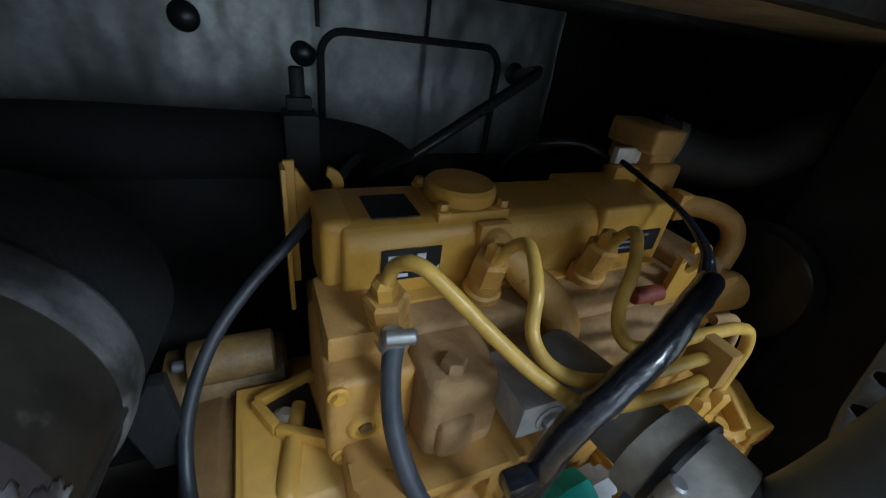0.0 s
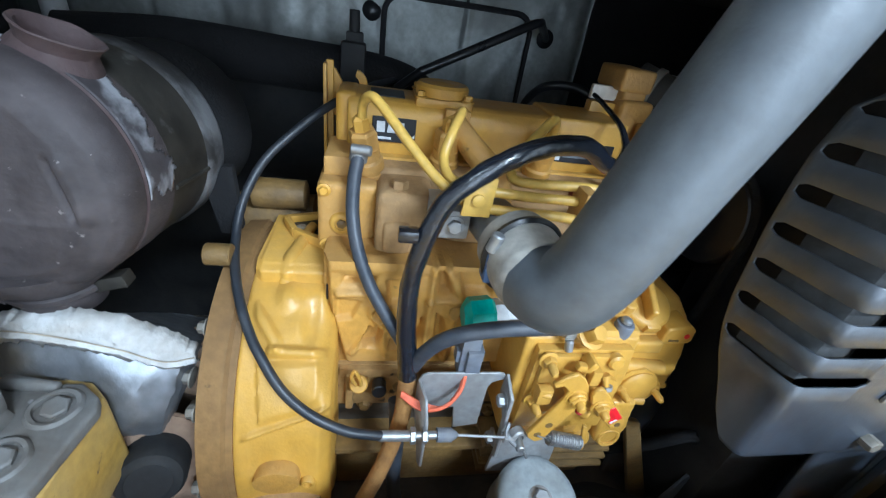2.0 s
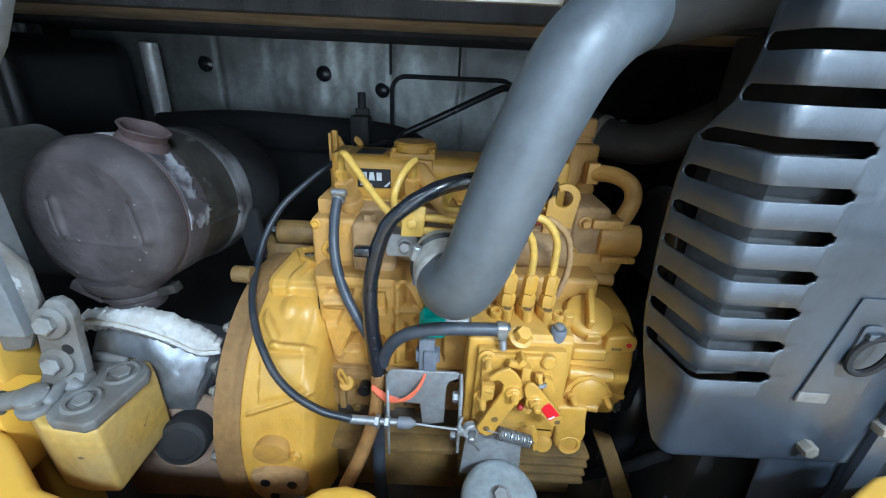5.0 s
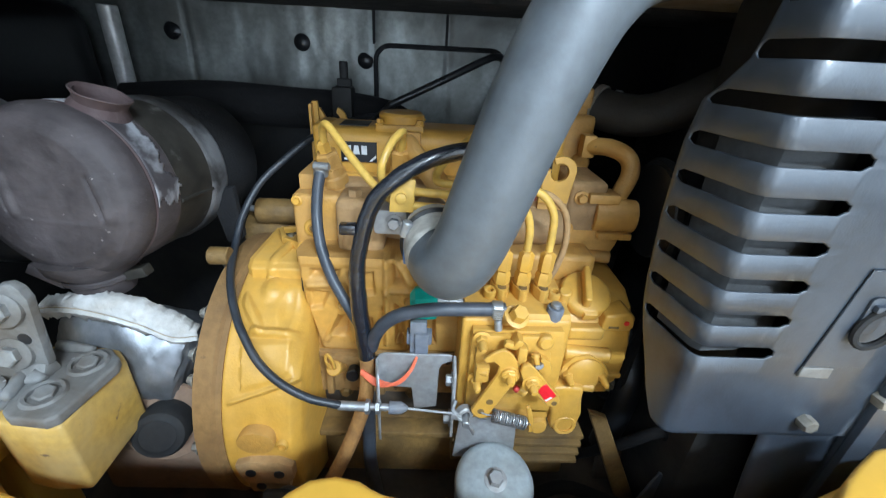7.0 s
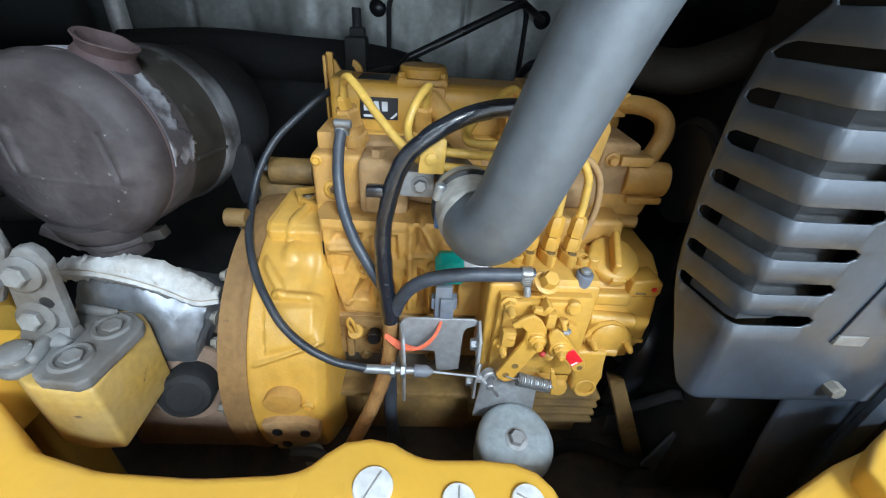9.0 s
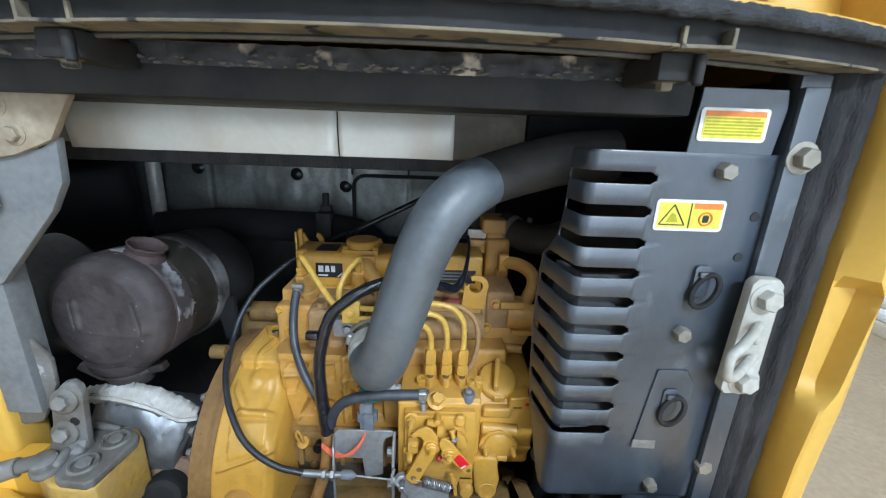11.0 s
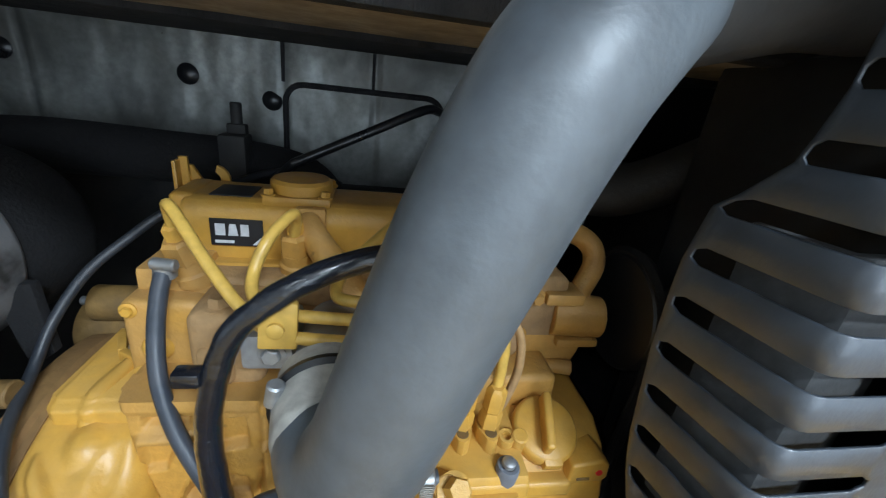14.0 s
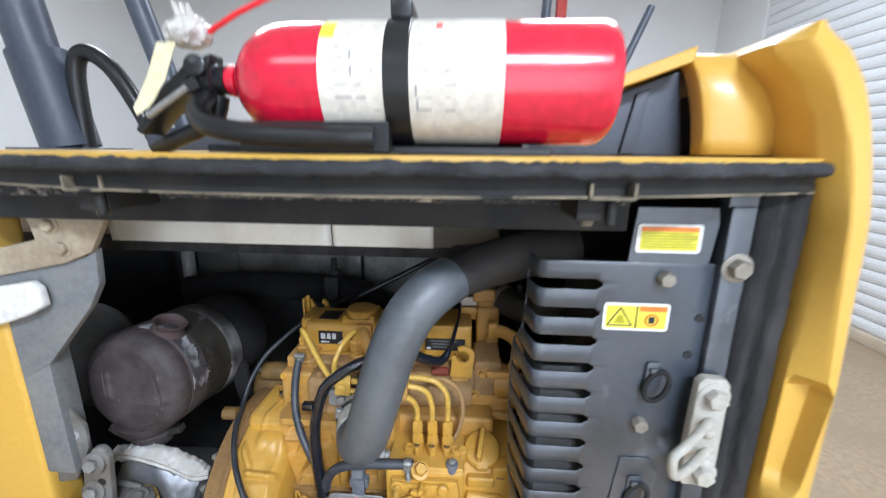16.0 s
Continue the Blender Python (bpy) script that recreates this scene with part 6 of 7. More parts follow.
# ---- hoses, cables and harness ----
intake = thing("air_intake_hose", (0.45, 0.09, 1.3), "thick grey-black rubber air intake hose", "hose")
hose_pts = [(0.345, 0.130, 1.149), (0.353, 0.110, 1.152), (0.363, 0.099, 1.163), (0.3735, 0.093, 1.186), (0.383, 0.089, 1.217), (0.393, 0.086, 1.252), (0.4055, 0.084, 1.294), (0.419, 0.082, 1.336), (0.435, 0.084, 1.376), (0.4525, 0.090, 1.408), (0.480, 0.109, 1.434), (0.510, 0.140, 1.448), (0.545, 0.161, 1.458), (0.590, 0.175, 1.470), (0.650, 0.187, 1.484), (0.72, 0.195, 1.490)]
part("hose", tube(hose_pts[:12], 0.0390, 36, 8), M["rubber_grey"], intake)
part("sleeve_end", tube(hose_pts[10:], [0.0375, 0.0380, 0.0386, 0.0395, 0.040, 0.040], 36, 8), M["old_hose"], intake, "faded brown-black moulded hose end")
part("rubber_elbow", tube([(0.351, 0.114, 1.150), (0.3465, 0.130, 1.1505), (0.3447, 0.1355, 1.1508), (0.341, 0.158, 1.154), (0.338, 0.188, 1.155)], [0.0365, 0.0370, 0.0412, 0.0412, 0.0410], 36, 6), M["rubber_cuff"], intake, "dirty pale rubber elbow end")
ring_pts = [(0.341 + 0.0412 * math.cos(a), 0.165 + 0.006 * math.cos(a), 1.1535 + 0.0420 * math.sin(a)) for a in np.linspace(0, 2 * math.pi, 40)]
cl = part("hose_clamp", sweep(bmesh.new(), ring_pts, 0.0048, 6, False), M["plastic_black"], intake, "black coated hose clamp")
part("clamp_screw", rod((0.302, 0.152, 1.166), (0.306, 0.150, 1.186), 0.0065), M["zinc"], cl)
part("clamp_block", box((0.300, 0.150, 1.128), (0.314, 0.172, 1.162), 0.003), M["blue"], cl, "faded blue plastic tag")
part("inlet_stub", tube([(0.338, 0.18, 1.155), (0.334, 0.22, 1.152), (0.332, 0.30, 1.138)], [0.030, 0.030, 0.030], 28), M["machine_grey"], intake)

fuel_line = thing("fuel_return_hose", (0.2, 0.25, 1.05), "grey-black rubber fuel hose with crimped metal clip", "hose")
part("hose", tube([(0.167, 0.300, 1.198), (0.163, 0.290, 1.172), (0.163, 0.274, 1.135), (0.171, 0.253, 1.098), (0.189, 0.233, 1.056), (0.214, 0.216, 1.018), (0.236, 0.204, 0.985)], 0.0082, 14), M["rubber_hose"], fuel_line)
part("clip", rod((0.166, 0.303, 1.190), (0.168, 0.303, 1.206), 0.0108), M["zinc"], fuel_line, "bright crimped clip")
part("clip_ear", rod((0.158, 0.298, 1.207), (0.182, 0.294, 1.207), 0.0062), M["zinc"], fuel_line)

feed = thing("fuel_feed_hose", (0.33, 0.18, 1.05), "grey-black rubber fuel hose bending to the pump", "hose")
part("hose", tube([(0.250, 0.196, 0.958), (0.258, 0.187, 0.988), (0.274, 0.178, 1.018), (0.300, 0.170, 1.040), (0.340, 0.168, 1.050), (0.385, 0.170, 1.051), (0.440, 0.174, 1.050)], 0.0098, 14), M["rubber_hose"], feed)
cb = part("clamp_band", rod((0.421, 0.1735, 1.0500), (0.437, 0.1737, 1.0500), 0.0122), M["zinc"], feed, "worm-drive clamp band")
for k in range(6):
    part("worm_slot", box((0.4225, 0.1605, 1.0555 - 0.0028 * k), (0.4355, 0.1630, 1.0570 - 0.0028 * k), 0.0004, 1), M["bolt"], cb)
part("clamp_screw", rod((0.430, 0.163, 1.040), (0.432, 0.160, 1.024), 0.0055), M["zinc"], cb)

harness = thing("wiring_harness", (0.24, 0.2, 1.0), "black taped wiring harness with braided loom and orange wires", "wiring")
trunk_bm = tube([(0.520, 0.46, 1.278), (0.520, 0.41, 1.268), (0.512, 0.345, 1.256), (0.503, 0.304, 1.238), (0.486, 0.281, 1.219), (0.456, 0.263, 1.230), (0.420, 0.246, 1.250), (0.372, 0.226, 1.254), (0.322, 0.206, 1.243), (0.284, 0.200, 1.218), (0.258, 0.200, 1.188), (0.241, 0.200, 1.136), (0.233, 0.200, 1.080), (0.235, 0.198, 1.020), (0.240, 0.196, 0.975), (0.243, 0.194, 0.942)], [0.0036, 0.0038, 0.0042, 0.0056, 0.0096, 0.0108, 0.0112, 0.011, 0.0108, 0.011, 0.0112, 0.0112, 0.0114, 0.0122, 0.013, 0.013], 16, 7)
for v in trunk_bm.verts:
    v.co += 0.0011 * Vector((noise.noise(v.co * 75), noise.noise(v.co * 75 + Vector((5, 0, 0))), noise.noise(v.co * 75 + Vector((0, 5, 0)))))
part("taped_trunk", trunk_bm, M["tape"], harness)
part("tape_tail", box((0.214, 0.190, 1.146), (0.236, 0.206, 1.160), 0.003), M["tape"], harness)
part("loom", tube([(0.243, 0.194, 0.945), (0.243, 0.190, 0.910), (0.240, 0.180, 0.870), (0.228, 0.166, 0.825), (0.208, 0.148, 0.775), (0.180, 0.130, 0.715), (0.16, 0.12, 0.66)], 0.0118, 14), M["loom"], harness, "dusty brown braided loom")
for k in range(3):
    part("wire", tube([(0.236, 0.180 - 0.001 * k, 0.926 - 0.002 * k), (0.262, 0.167 - 0.003 * k, 0.920 - 0.002 * k), (0.290, 0.162 - 0.002 * k, 0.918 + 0.003 * k), (0.311, 0.174 - 0.002 * k, 0.934 + 0.002 * k), (0.321, 0.196 - 0.003 * k, 0.954)], 0.0026, 6), M["wire"], harness, "thin orange wires")
conn = part("connector", box((0.308, 0.188, 0.946), (0.333, 0.212, 1.012), 0.003), M["plug_grey"], harness, "grey plastic sensor connector")
part("connector_rib", box((0.303, 0.192, 0.968), (0.341, 0.209, 0.988), 0.002), M["plug_grey"], conn)
part("connector_latch", box((0.316, 0.182, 0.958), (0.336, 0.192, 0.994), 0.002), M["plug_grey"], conn)
sens = thing("pressure_switch", (0.34, 0.22, 1.04), "teal plastic pressure switch in a steel body", "switch")
part("teal_cap", lathe((0.309, 0.215, 1.028), (1, 0.05, 0.06), [(-0.002, 0.015), (0.006, 0.025), (0.034, 0.026), (0.038, 0.022)], 8), M["teal"], sens, smooth=20)
part("steel_body", lathe((0.345, 0.217, 1.030), (1, 0.05, 0.06), [(0, 0.019), (0.002, 0.0215), (0.018, 0.0215), (0.020, 0.016), (0.030, 0.016)], 6), M["dull_zinc"], sens, smooth=20)
part("steel_stub", rod((0.360, 0.219, 1.030), (0.40, 0.22, 1.026), 0.009), M["dull_zinc"], sens)

cable = thing("throttle_cable", (0.1, 0.25, 1.05), "black throttle cable looping in front of the bell housing", "cable")
part("sheath", tube([(0.30, 0.70, 1.20), (0.22, 0.62, 1.235), (0.16, 0.52, 1.232), (0.112, 0.447, 1.214), (0.069, 0.422, 1.180), (0.034, 0.393, 1.145), (0.012, 0.360, 1.100), (0.009, 0.320, 1.060), (0.023, 0.266, 1.043), (0.038, 0.228, 1.024), (0.052, 0.203, 1.005), (0.066, 0.184, 0.990), (0.093, 0.158, 0.961), (0.127, 0.141, 0.937), (0.167, 0.133, 0.917), (0.198, 0.134, 0.906), (0.214, 0.136, 0.900)], 0.0060, 12, 7), M["cable_black"], cable)
ferr = part("ferrule", rod((0.208, 0.136, 0.900), (0.250, 0.1365, 0.898), 0.0068), M["zinc"], cable)
for nx_ in (0.248, 0.263):
    part("lock_nut", hex_bolt((nx_, 0.1365, 0.898), (1, 0, 0), 0.0105, 0.007, washer=False), M["zinc"], ferr)
part("thread", rod((0.250, 0.1365, 0.898), (0.285, 0.137, 0.897), 0.0052), M["zinc"], ferr)
part("dust_boot", lathe((0.282, 0.137, 0.897), (1, 0, -0.02), [(0, 0.009), (0.018, 0.009), (0.026, 0.004), (0.028, 0.002)], 14), M["plug_grey"], ferr)
part("inner_wire", rod((0.300, 0.137, 0.8965), (0.385, 0.136, 0.888), 0.0018), M["dull_zinc"], ferr)

solo("breather_hose", sweep(bmesh.new(), [(0.215, 0.545, 1.236), (0.250, 0.512, 1.271), (0.345, 0.542, 1.316), (0.425, 0.567, 1.354), (0.440, 0.575, 1.360), (0.454, 0.592, 1.362), (0.534, 0.768, 1.334)], 0.0072, 10), M["plastic_black"], "slim black hose rising from the engine to the foil wall", "hose")
solo("overflow_hose", tube([(0.50, 0.70, 1.14), (0.47, 0.64, 1.21), (0.48, 0.58, 1.262), (0.53, 0.55, 1.272), (0.57, 0.52, 1.255)], 0.008, 10), M["plastic_black"], "thin black overflow hose behind the rocker cover", "hose")

# exhaust side behind the engine: black duct with clamps
duct = thing("rear_duct", (0.1, 0.64, 1.2), "wide matt black air duct behind the engine", "duct")
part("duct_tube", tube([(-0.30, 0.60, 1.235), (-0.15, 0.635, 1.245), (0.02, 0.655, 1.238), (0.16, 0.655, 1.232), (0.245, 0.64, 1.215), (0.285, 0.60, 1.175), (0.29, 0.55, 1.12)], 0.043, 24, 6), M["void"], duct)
part("clamp_bolt", box((0.125, 0.625, 1.235), (0.155, 0.645, 1.305), 0.004), M["black_matt"], duct)
part("clamp_stem", rod((0.139, 0.637, 1.290), (0.139, 0.637, 1.338), 0.009), M["black_matt"], duct)
part("clamp_bracket", box((0.118, 0.600, 1.185), (0.160, 0.645, 1.290), 0.006), M["black_matt"], duct)

# dark tank and the bright rod beside it in the rear corner
tank2 = thing("reservoir_tank", (-0.5, 0.6, 0.95), "glossy black plastic reservoir in the bay's corner", "tank")
part("tank_body", box((-0.60, 0.40, 0.95), (-0.41, 0.72, 1.42), 0.05, 5), M["plastic_black"], tank2)
part("tank_seam", box((-0.61, 0.395, 1.19), (-0.405, 0.725, 1.20), 0.004), M["plastic_black"], tank2)
part("filler_neck", rod((-0.50, 0.55, 1.41), (-0.50, 0.55, 1.438), 0.03), M["plastic_black"], tank2)
starter = thing("starter_motor", (0.03, 0.47, 1.02), "grimy brown starter motor behind the bell housing", "starter")
part("motor_body", lathe((-0.03, 0.47, 1.02), (1, 0, 0), [(0, 0.03), (0.004, 0.042), (0.12, 0.042), (0.125, 0.03)], 28), M["yellow_oily"], starter)
part("solenoid", lathe((0.0, 0.445, 1.075), (1, 0, 0), [(0, 0.018), (0.003, 0.024), (0.08, 0.024), (0.083, 0.018)], 24), M["yellow_oily"], starter)
part("terminal", rod((-0.012, 0.440, 1.08), (0.002, 0.440, 1.08), 0.006), M["zinc"], starter)
# pale rod set in for the upright shine at the tank
solo("shine_rod", rod((-0.373, 0.715, 1.22), (-0.363, 0.705, 1.42), 0.019, seg=24), M["shine_steel"], "short pale upright rod in place of a shine by the tank", "pipe")
canister = thing("side_canister", (-0.40, 0.28, 1.16), "dull grey canister beside the muffler", "canister")
part("shell", lathe((-0.42, 0.20, 1.16), (0.25, 0.9, 0.05), [(0.004, 0.10), (0.010, 0.105), (0.20, 0.105), (0.215, 0.09)], 36), M["machine_grey"], canister)
part("end_cap", lathe((-0.42, 0.20, 1.16), (0.25, 0.9, 0.05), [(-0.008, 0.04), (-0.004, 0.085), (0.004, 0.100), (0.012, 0.107), (0.016, 0.107), (0.017, 0.10)], 36), M["machine_grey"], canister)

# ---- muffler and wrapped exhaust elbow ----
AX = Vector((0.089, 0.994, -0.069)).normalized()
MC = Vector((-0.138, 0.1856, 1.1822))
MR = 0.1126
M_SIDE = AX.cross(Vector((0, 0, 1))).normalized()
M_UP = M_SIDE.cross(AX)


def drum(profile, a0=0, a1=360, n=96):
    """A skin round the muffler's axis between two angles (0 towards the engine, 90 up): profile of (distance, radius)."""
    bm_ = bmesh.new()
    whole = a1 - a0 >= 360
    angs = [radians(a0 + (a1 - a0) * i / n) for i in range(n if whole else n + 1)]
    rows2 = [[bm_.verts.new(MC + AX * h + r * (math.cos(a) * M_SIDE + math.sin(a) * M_UP)) for a in angs] for h, r in profile]
    for u, v in zip(rows2, rows2[1:]):
        for k in range(len(angs) if whole else len(angs) - 1):
            bm_.faces.new((u[k], u[(k + 1) % len(angs)], v[(k + 1) % len(angs)], v[k]))
    return bm_


def cap_height(u, v):
    """Domed end cap with two stamped louvres, shallow dents and a faint crease."""
    r = math.hypot(u, v) / MR
    h = float(np.interp(r, (0, 0.45, 0.75, 0.90, 0.97, 1.0), (-0.010, -0.009, -0.006, 0.002, 0.012, 0.022)))
    for p, q in (((-0.044, 0.028), (-0.041, -0.016)), ((0.070, 0.028), (0.078, -0.018))):
        h -= 0.0042 * rib_at(u - 0.006, v, p, q, 0.009)
        h += 0.0050 * rib_at(u + 0.003, v, p, q, 0.004)
    h -= 0.0006 * rib_at(u, v, (-0.05, -0.024), (0.072, -0.028), 0.004)
    return h + 0.0016 * noise.noise((u * 22, v * 22, 4.0)) + 0.0006 * noise.noise((u * 70, v * 70, 1.0))


muf = thing("muffler", (-0.06, 0.28, 1.1), "heat-stained brown steel exhaust muffler", "muffler")
bm = bmesh.new()
rows_ = []
for i in range(1, 57):
    r = MR * i / 56
    rows_.append([bm.verts.new(MC + AX * cap_height(r * math.cos(a), r * math.sin(a)) + r * (math.cos(a) * M_SIDE + math.sin(a) * M_UP)) for a in np.linspace(0, 2 * math.pi, 120, endpoint=False)])
for u, v in zip(rows_, rows_[1:]):
    for k in range(120):
        bm.faces.new((u[k], u[(k + 1) % 120], v[(k + 1) % 120], v[k]))
bm.faces.new(rows_[0])
edge_row = rows_[-1]
for h in (0.028, 0.0335):
    nxt = [bm.verts.new(MC + AX * h + (v.co - MC - AX * (v.co - MC).dot(AX)).normalized() * MR) for v in edge_row]
    for k in range(120):
        bm.faces.new((edge_row[k], edge_row[(k + 1) % 120], nxt[(k + 1) % 120], nxt[k]))
    edge_row = nxt
part("end_cap", bm, M["muffler"], muf, "domed end cap with two stamped louvres", smooth=60)
part("seam", drum([(0.0335, MR), (0.035, MR - 0.0016), (0.037, MR - 0.0018), (0.0385, MR)]), M["muffler_rust"], muf, "rusty red crimped seam")
part("front_shell", drum([(0.0385, MR - 0.001), (0.040, MR), (0.082, MR), (0.083, MR - 0.002)]), M["muffler"], muf)
# scraped patch with a ragged rear edge and ragged ends
patch_bm = drum([(0.0400 + 0.0030 * i, MR + 0.0007) for i in range(19)], -14, 104, 90)
ragged = []
for f in patch_bm.faces:
    c = f.calc_center_median() - MC
    ang = math.degrees(math.atan2(c.dot(M_UP), c.dot(M_SIDE)))
    rear_edge = 0.074 + 0.020 * noise.noise((ang * 0.075, 1.3, 0)) + 0.010 * noise.noise((ang * 0.3, 4.1, 0)) - 0.012 * max(0.0, (ang - 70) / 30)
    ends = 7 * noise.noise((c.dot(AX) * 90, 7.7, 0))
    if c.dot(AX) > rear_edge or ang < -6 + ends or ang > 92 + ends:
        ragged.append(f)
bmesh.ops.delete(patch_bm, geom=ragged, context="FACES")
patch_ob = part("bare_patch", patch_bm, M["muffler_scraped"], muf, "scraped bare steel patch on the shell", smooth=60)
mod = patch_ob.modifiers.new("thick", "SOLIDIFY")
mod.thickness, mod.offset = 0.0008, -1
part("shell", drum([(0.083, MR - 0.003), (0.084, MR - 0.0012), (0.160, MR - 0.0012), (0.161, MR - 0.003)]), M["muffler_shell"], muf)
part("shell_rib", tube([MC + AX * (0.086 + 0.072 * t_) + (MR - 0.001) * (math.cos(radians(-9)) * M_SIDE + math.sin(radians(-9)) * M_UP) for t_ in (0, 0.5, 1)], 0.0030, 8), M["muffler_shell"], muf)
part("band", drum([(0.157, MR - 0.001), (0.160, MR + 0.0012), (0.165, MR + 0.0022), (0.192, MR + 0.0022), (0.197, MR + 0.0012), (0.199, MR - 0.001)]), M["muffler_band"], muf, "pale scorched clamp band")
strap_foot = bmesh.new()
prism([(-0.030, 1.110), (-0.006, 1.150), (0.006, 1.150), (0.010, 1.060), (-0.004, 1.050), (-0.020, 1.050)], "y", 0.352, 0.366, 0.003, 2, strap_foot)
# near-black so the foot sinks into the shade behind the muffler
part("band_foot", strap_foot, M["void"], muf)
# same drum, coloured near-black for the deep shade behind the band
part("rear_shell", drum([(0.196, MR - 0.003), (0.198, MR - 0.0015), (0.300, MR - 0.0015), (0.318, MR - 0.012), (0.330, 0.05), (0.331, 0.001)]), M["void"], muf, "near-black rear shell, its shade put into the colour")
collar_dir = Vector((0.39, 0.0, 0.92)).normalized()
stub = lathe(MC + AX * 0.066 + collar_dir * 0.104, collar_dir, [(0, 0.036), (0.009, 0.0315), (0.016, 0.0275), (0.022, 0.0290), (0.0275, 0.0325), (0.0290, 0.0315), (0.0265, 0.0275), (0.016, 0.0235), (0.004, 0.023)], 40)
for v in stub.verts:
    v.co += collar_dir * (0.0035 * noise.noise(v.co * 34))
part("inlet_collar", stub, M["muffler_rust"], muf, "rusty flared pipe collar on the muffler's top")
part("outlet_neck", lathe((-0.139, 0.225, 1.095), (0.0, 0.03, -1), [(0, 0.062), (0.018, 0.058), (0.030, 0.044), (0.036, 0.042), (0.064, 0.036), (0.068, 0.030)], 40), M["muffler"], muf)
part("weld_ring", lathe((-0.139, 0.226, 1.064), (0.0, 0.03, -1), [(0, 0.0425), (0.003, 0.0455), (0.008, 0.0455), (0.011, 0.0420)], 40), M["muffler"], muf)
part("neck_clamp", prism([(-0.100, 1.066), (-0.070, 1.074), (-0.066, 1.060), (-0.100, 1.050)], "y", 0.212, 0.230, 0.002, 2), M["muffler_shell"], muf)
part("bracket_lug", prism([(-0.215, 1.070), (-0.172, 1.045), (-0.170, 1.060), (-0.205, 1.084)], "y", 0.195, 0.215, 0.002, 2), M["muffler"], muf)

# foil wrap: a crumpled sleeve
def crumpled(line, radii, seg, amount, seed):
    bm_ = bmesh.new()
    pts_ = spline(line, 8)
    rr = [float(v) for v in np.interp(np.linspace(0, len(radii) - 1, len(pts_)), range(len(radii)), radii)]
    sweep(bm_, pts_, rr, seg)
    for v in bm_.verts:
        n1 = noise.noise(v.co * 26 + Vector((seed, 0, 0)))
        n2 = abs(noise.noise(v.co * 60 + Vector((0, seed, 0))))
        c = min(pts_, key=lambda q: (q - v.co).length)
        v.co += (v.co - c).normalized() * (amount * n1 + amount * 0.8 * (n2 - 0.3))
    return bm_


wrap = thing("exhaust_wrap", (-0.06, 0.22, 0.9), "crumpled silver foil heat wrap round the exhaust elbow", "heat wrap")
sleeve = crumpled([(-0.200, 0.262, 0.972), (-0.150, 0.260, 0.948), (-0.100, 0.262, 0.912), (-0.062, 0.268, 0.880), (-0.028, 0.275, 0.860)], [0.074, 0.096, 0.106, 0.102, 0.076], 96, 0.0055, 4.2)
upper_ = spline([(-0.205, 0.196, 1.030), (-0.180, 0.190, 1.037), (-0.148, 0.190, 1.044), (-0.108, 0.190, 1.044), (-0.066, 0.196, 1.027), (-0.036, 0.206, 0.999), (-0.014, 0.214, 0.972)], 12)
stitch_ = spline([(-0.208, 0.184, 1.020), (-0.182, 0.179, 1.027), (-0.148, 0.175, 1.029), (-0.108, 0.174, 1.021), (-0.070, 0.179, 1.001), (-0.040, 0.190, 0.972), (-0.014, 0.206, 0.962)], 12)
# the sleeve falls away behind the folded seam
for v in sleeve.verts:
    fold = min(upper_, key=lambda q: abs(q.x - v.co.x))
    if v.co.y > fold.y - 0.01:
        v.co.z = min(v.co.z, fold.z - 0.006 - 0.85 * (v.co.y - fold.y) + 0.004 * noise.noise(v.co * 70))
# its open end slants down to the left and is folded in
for v in sleeve.verts:
    rim_x = float(np.interp(v.co.z, (0.79, 0.847, 0.90, 0.96), (-0.112, -0.066, -0.043, -0.028))) + 0.006 * noise.noise(v.co * 55) + 0.10 * max(0.0, v.co.y - 0.22)
    if v.co.x > rim_x:
        v.co.x = rim_x + 0.12 * (v.co.x - rim_x)
part("foil_sleeve", sleeve, M["foil"], wrap, smooth=35)
seam_bm = bmesh.new()
lo_ = []
rng_seam = random.Random(12)
for i, (p, q_) in enumerate(zip(upper_, stitch_)):
    j = 0.004 * noise.noise((i * 0.23, 3, 1)) + 0.004 * noise.noise((i * 1.7, 5, 1)) + rng_seam.uniform(-0.0015, 0.0015)
    taper = min(1, (len(upper_) - 1 - i) / 14)
    row = [p + Vector((0, 0.006, j)), p.lerp(q_, 0.3) + Vector((0, -0.003 + 1.3 * j, 0.4 * j)), p.lerp(q_, 0.65) + Vector((0, -0.004 - 1.2 * j, 0.003 * noise.noise((i * 0.9, 9, 4)))), q_ + Vector((0, 0.002, 0)), q_ + Vector((0.001, -0.004 + 0.4 * j, -0.006)), q_ + Vector((0.004, 0.002, -0.006 - taper * (0.013 + 1.4 * j)))]
    lo_.append([seam_bm.verts.new(v) for v in row])
for u, v in zip(lo_, lo_[1:]):
    for k in range(5):
        seam_bm.faces.new((u[k], v[k], v[k + 1], u[k + 1]))
part("stitching", sweep(bmesh.new(), [q_ + Vector((0, -0.0015, 0)) for q_ in stitch_], 0.0008, 5), M["tan"], wrap)
ob = part("frayed_seam", seam_bm, M["foil_edge"], wrap, "frayed white cloth edge of the wrap", smooth=60)
mod = ob.modifiers.new("thick", "SOLIDIFY")
mod.thickness = 0.0015
part("pipe", rod((-0.075, 0.268, 0.900), (-0.008, 0.262, 0.886), 0.045), M["rail_brown"], wrap, "rusty brown exhaust pipe end")
flange_p = part("pipe_flange", rod((-0.024, 0.262, 0.889), (-0.007, 0.262, 0.886), 0.062), M["dull_zinc"], wrap, "dull grey pipe flange")
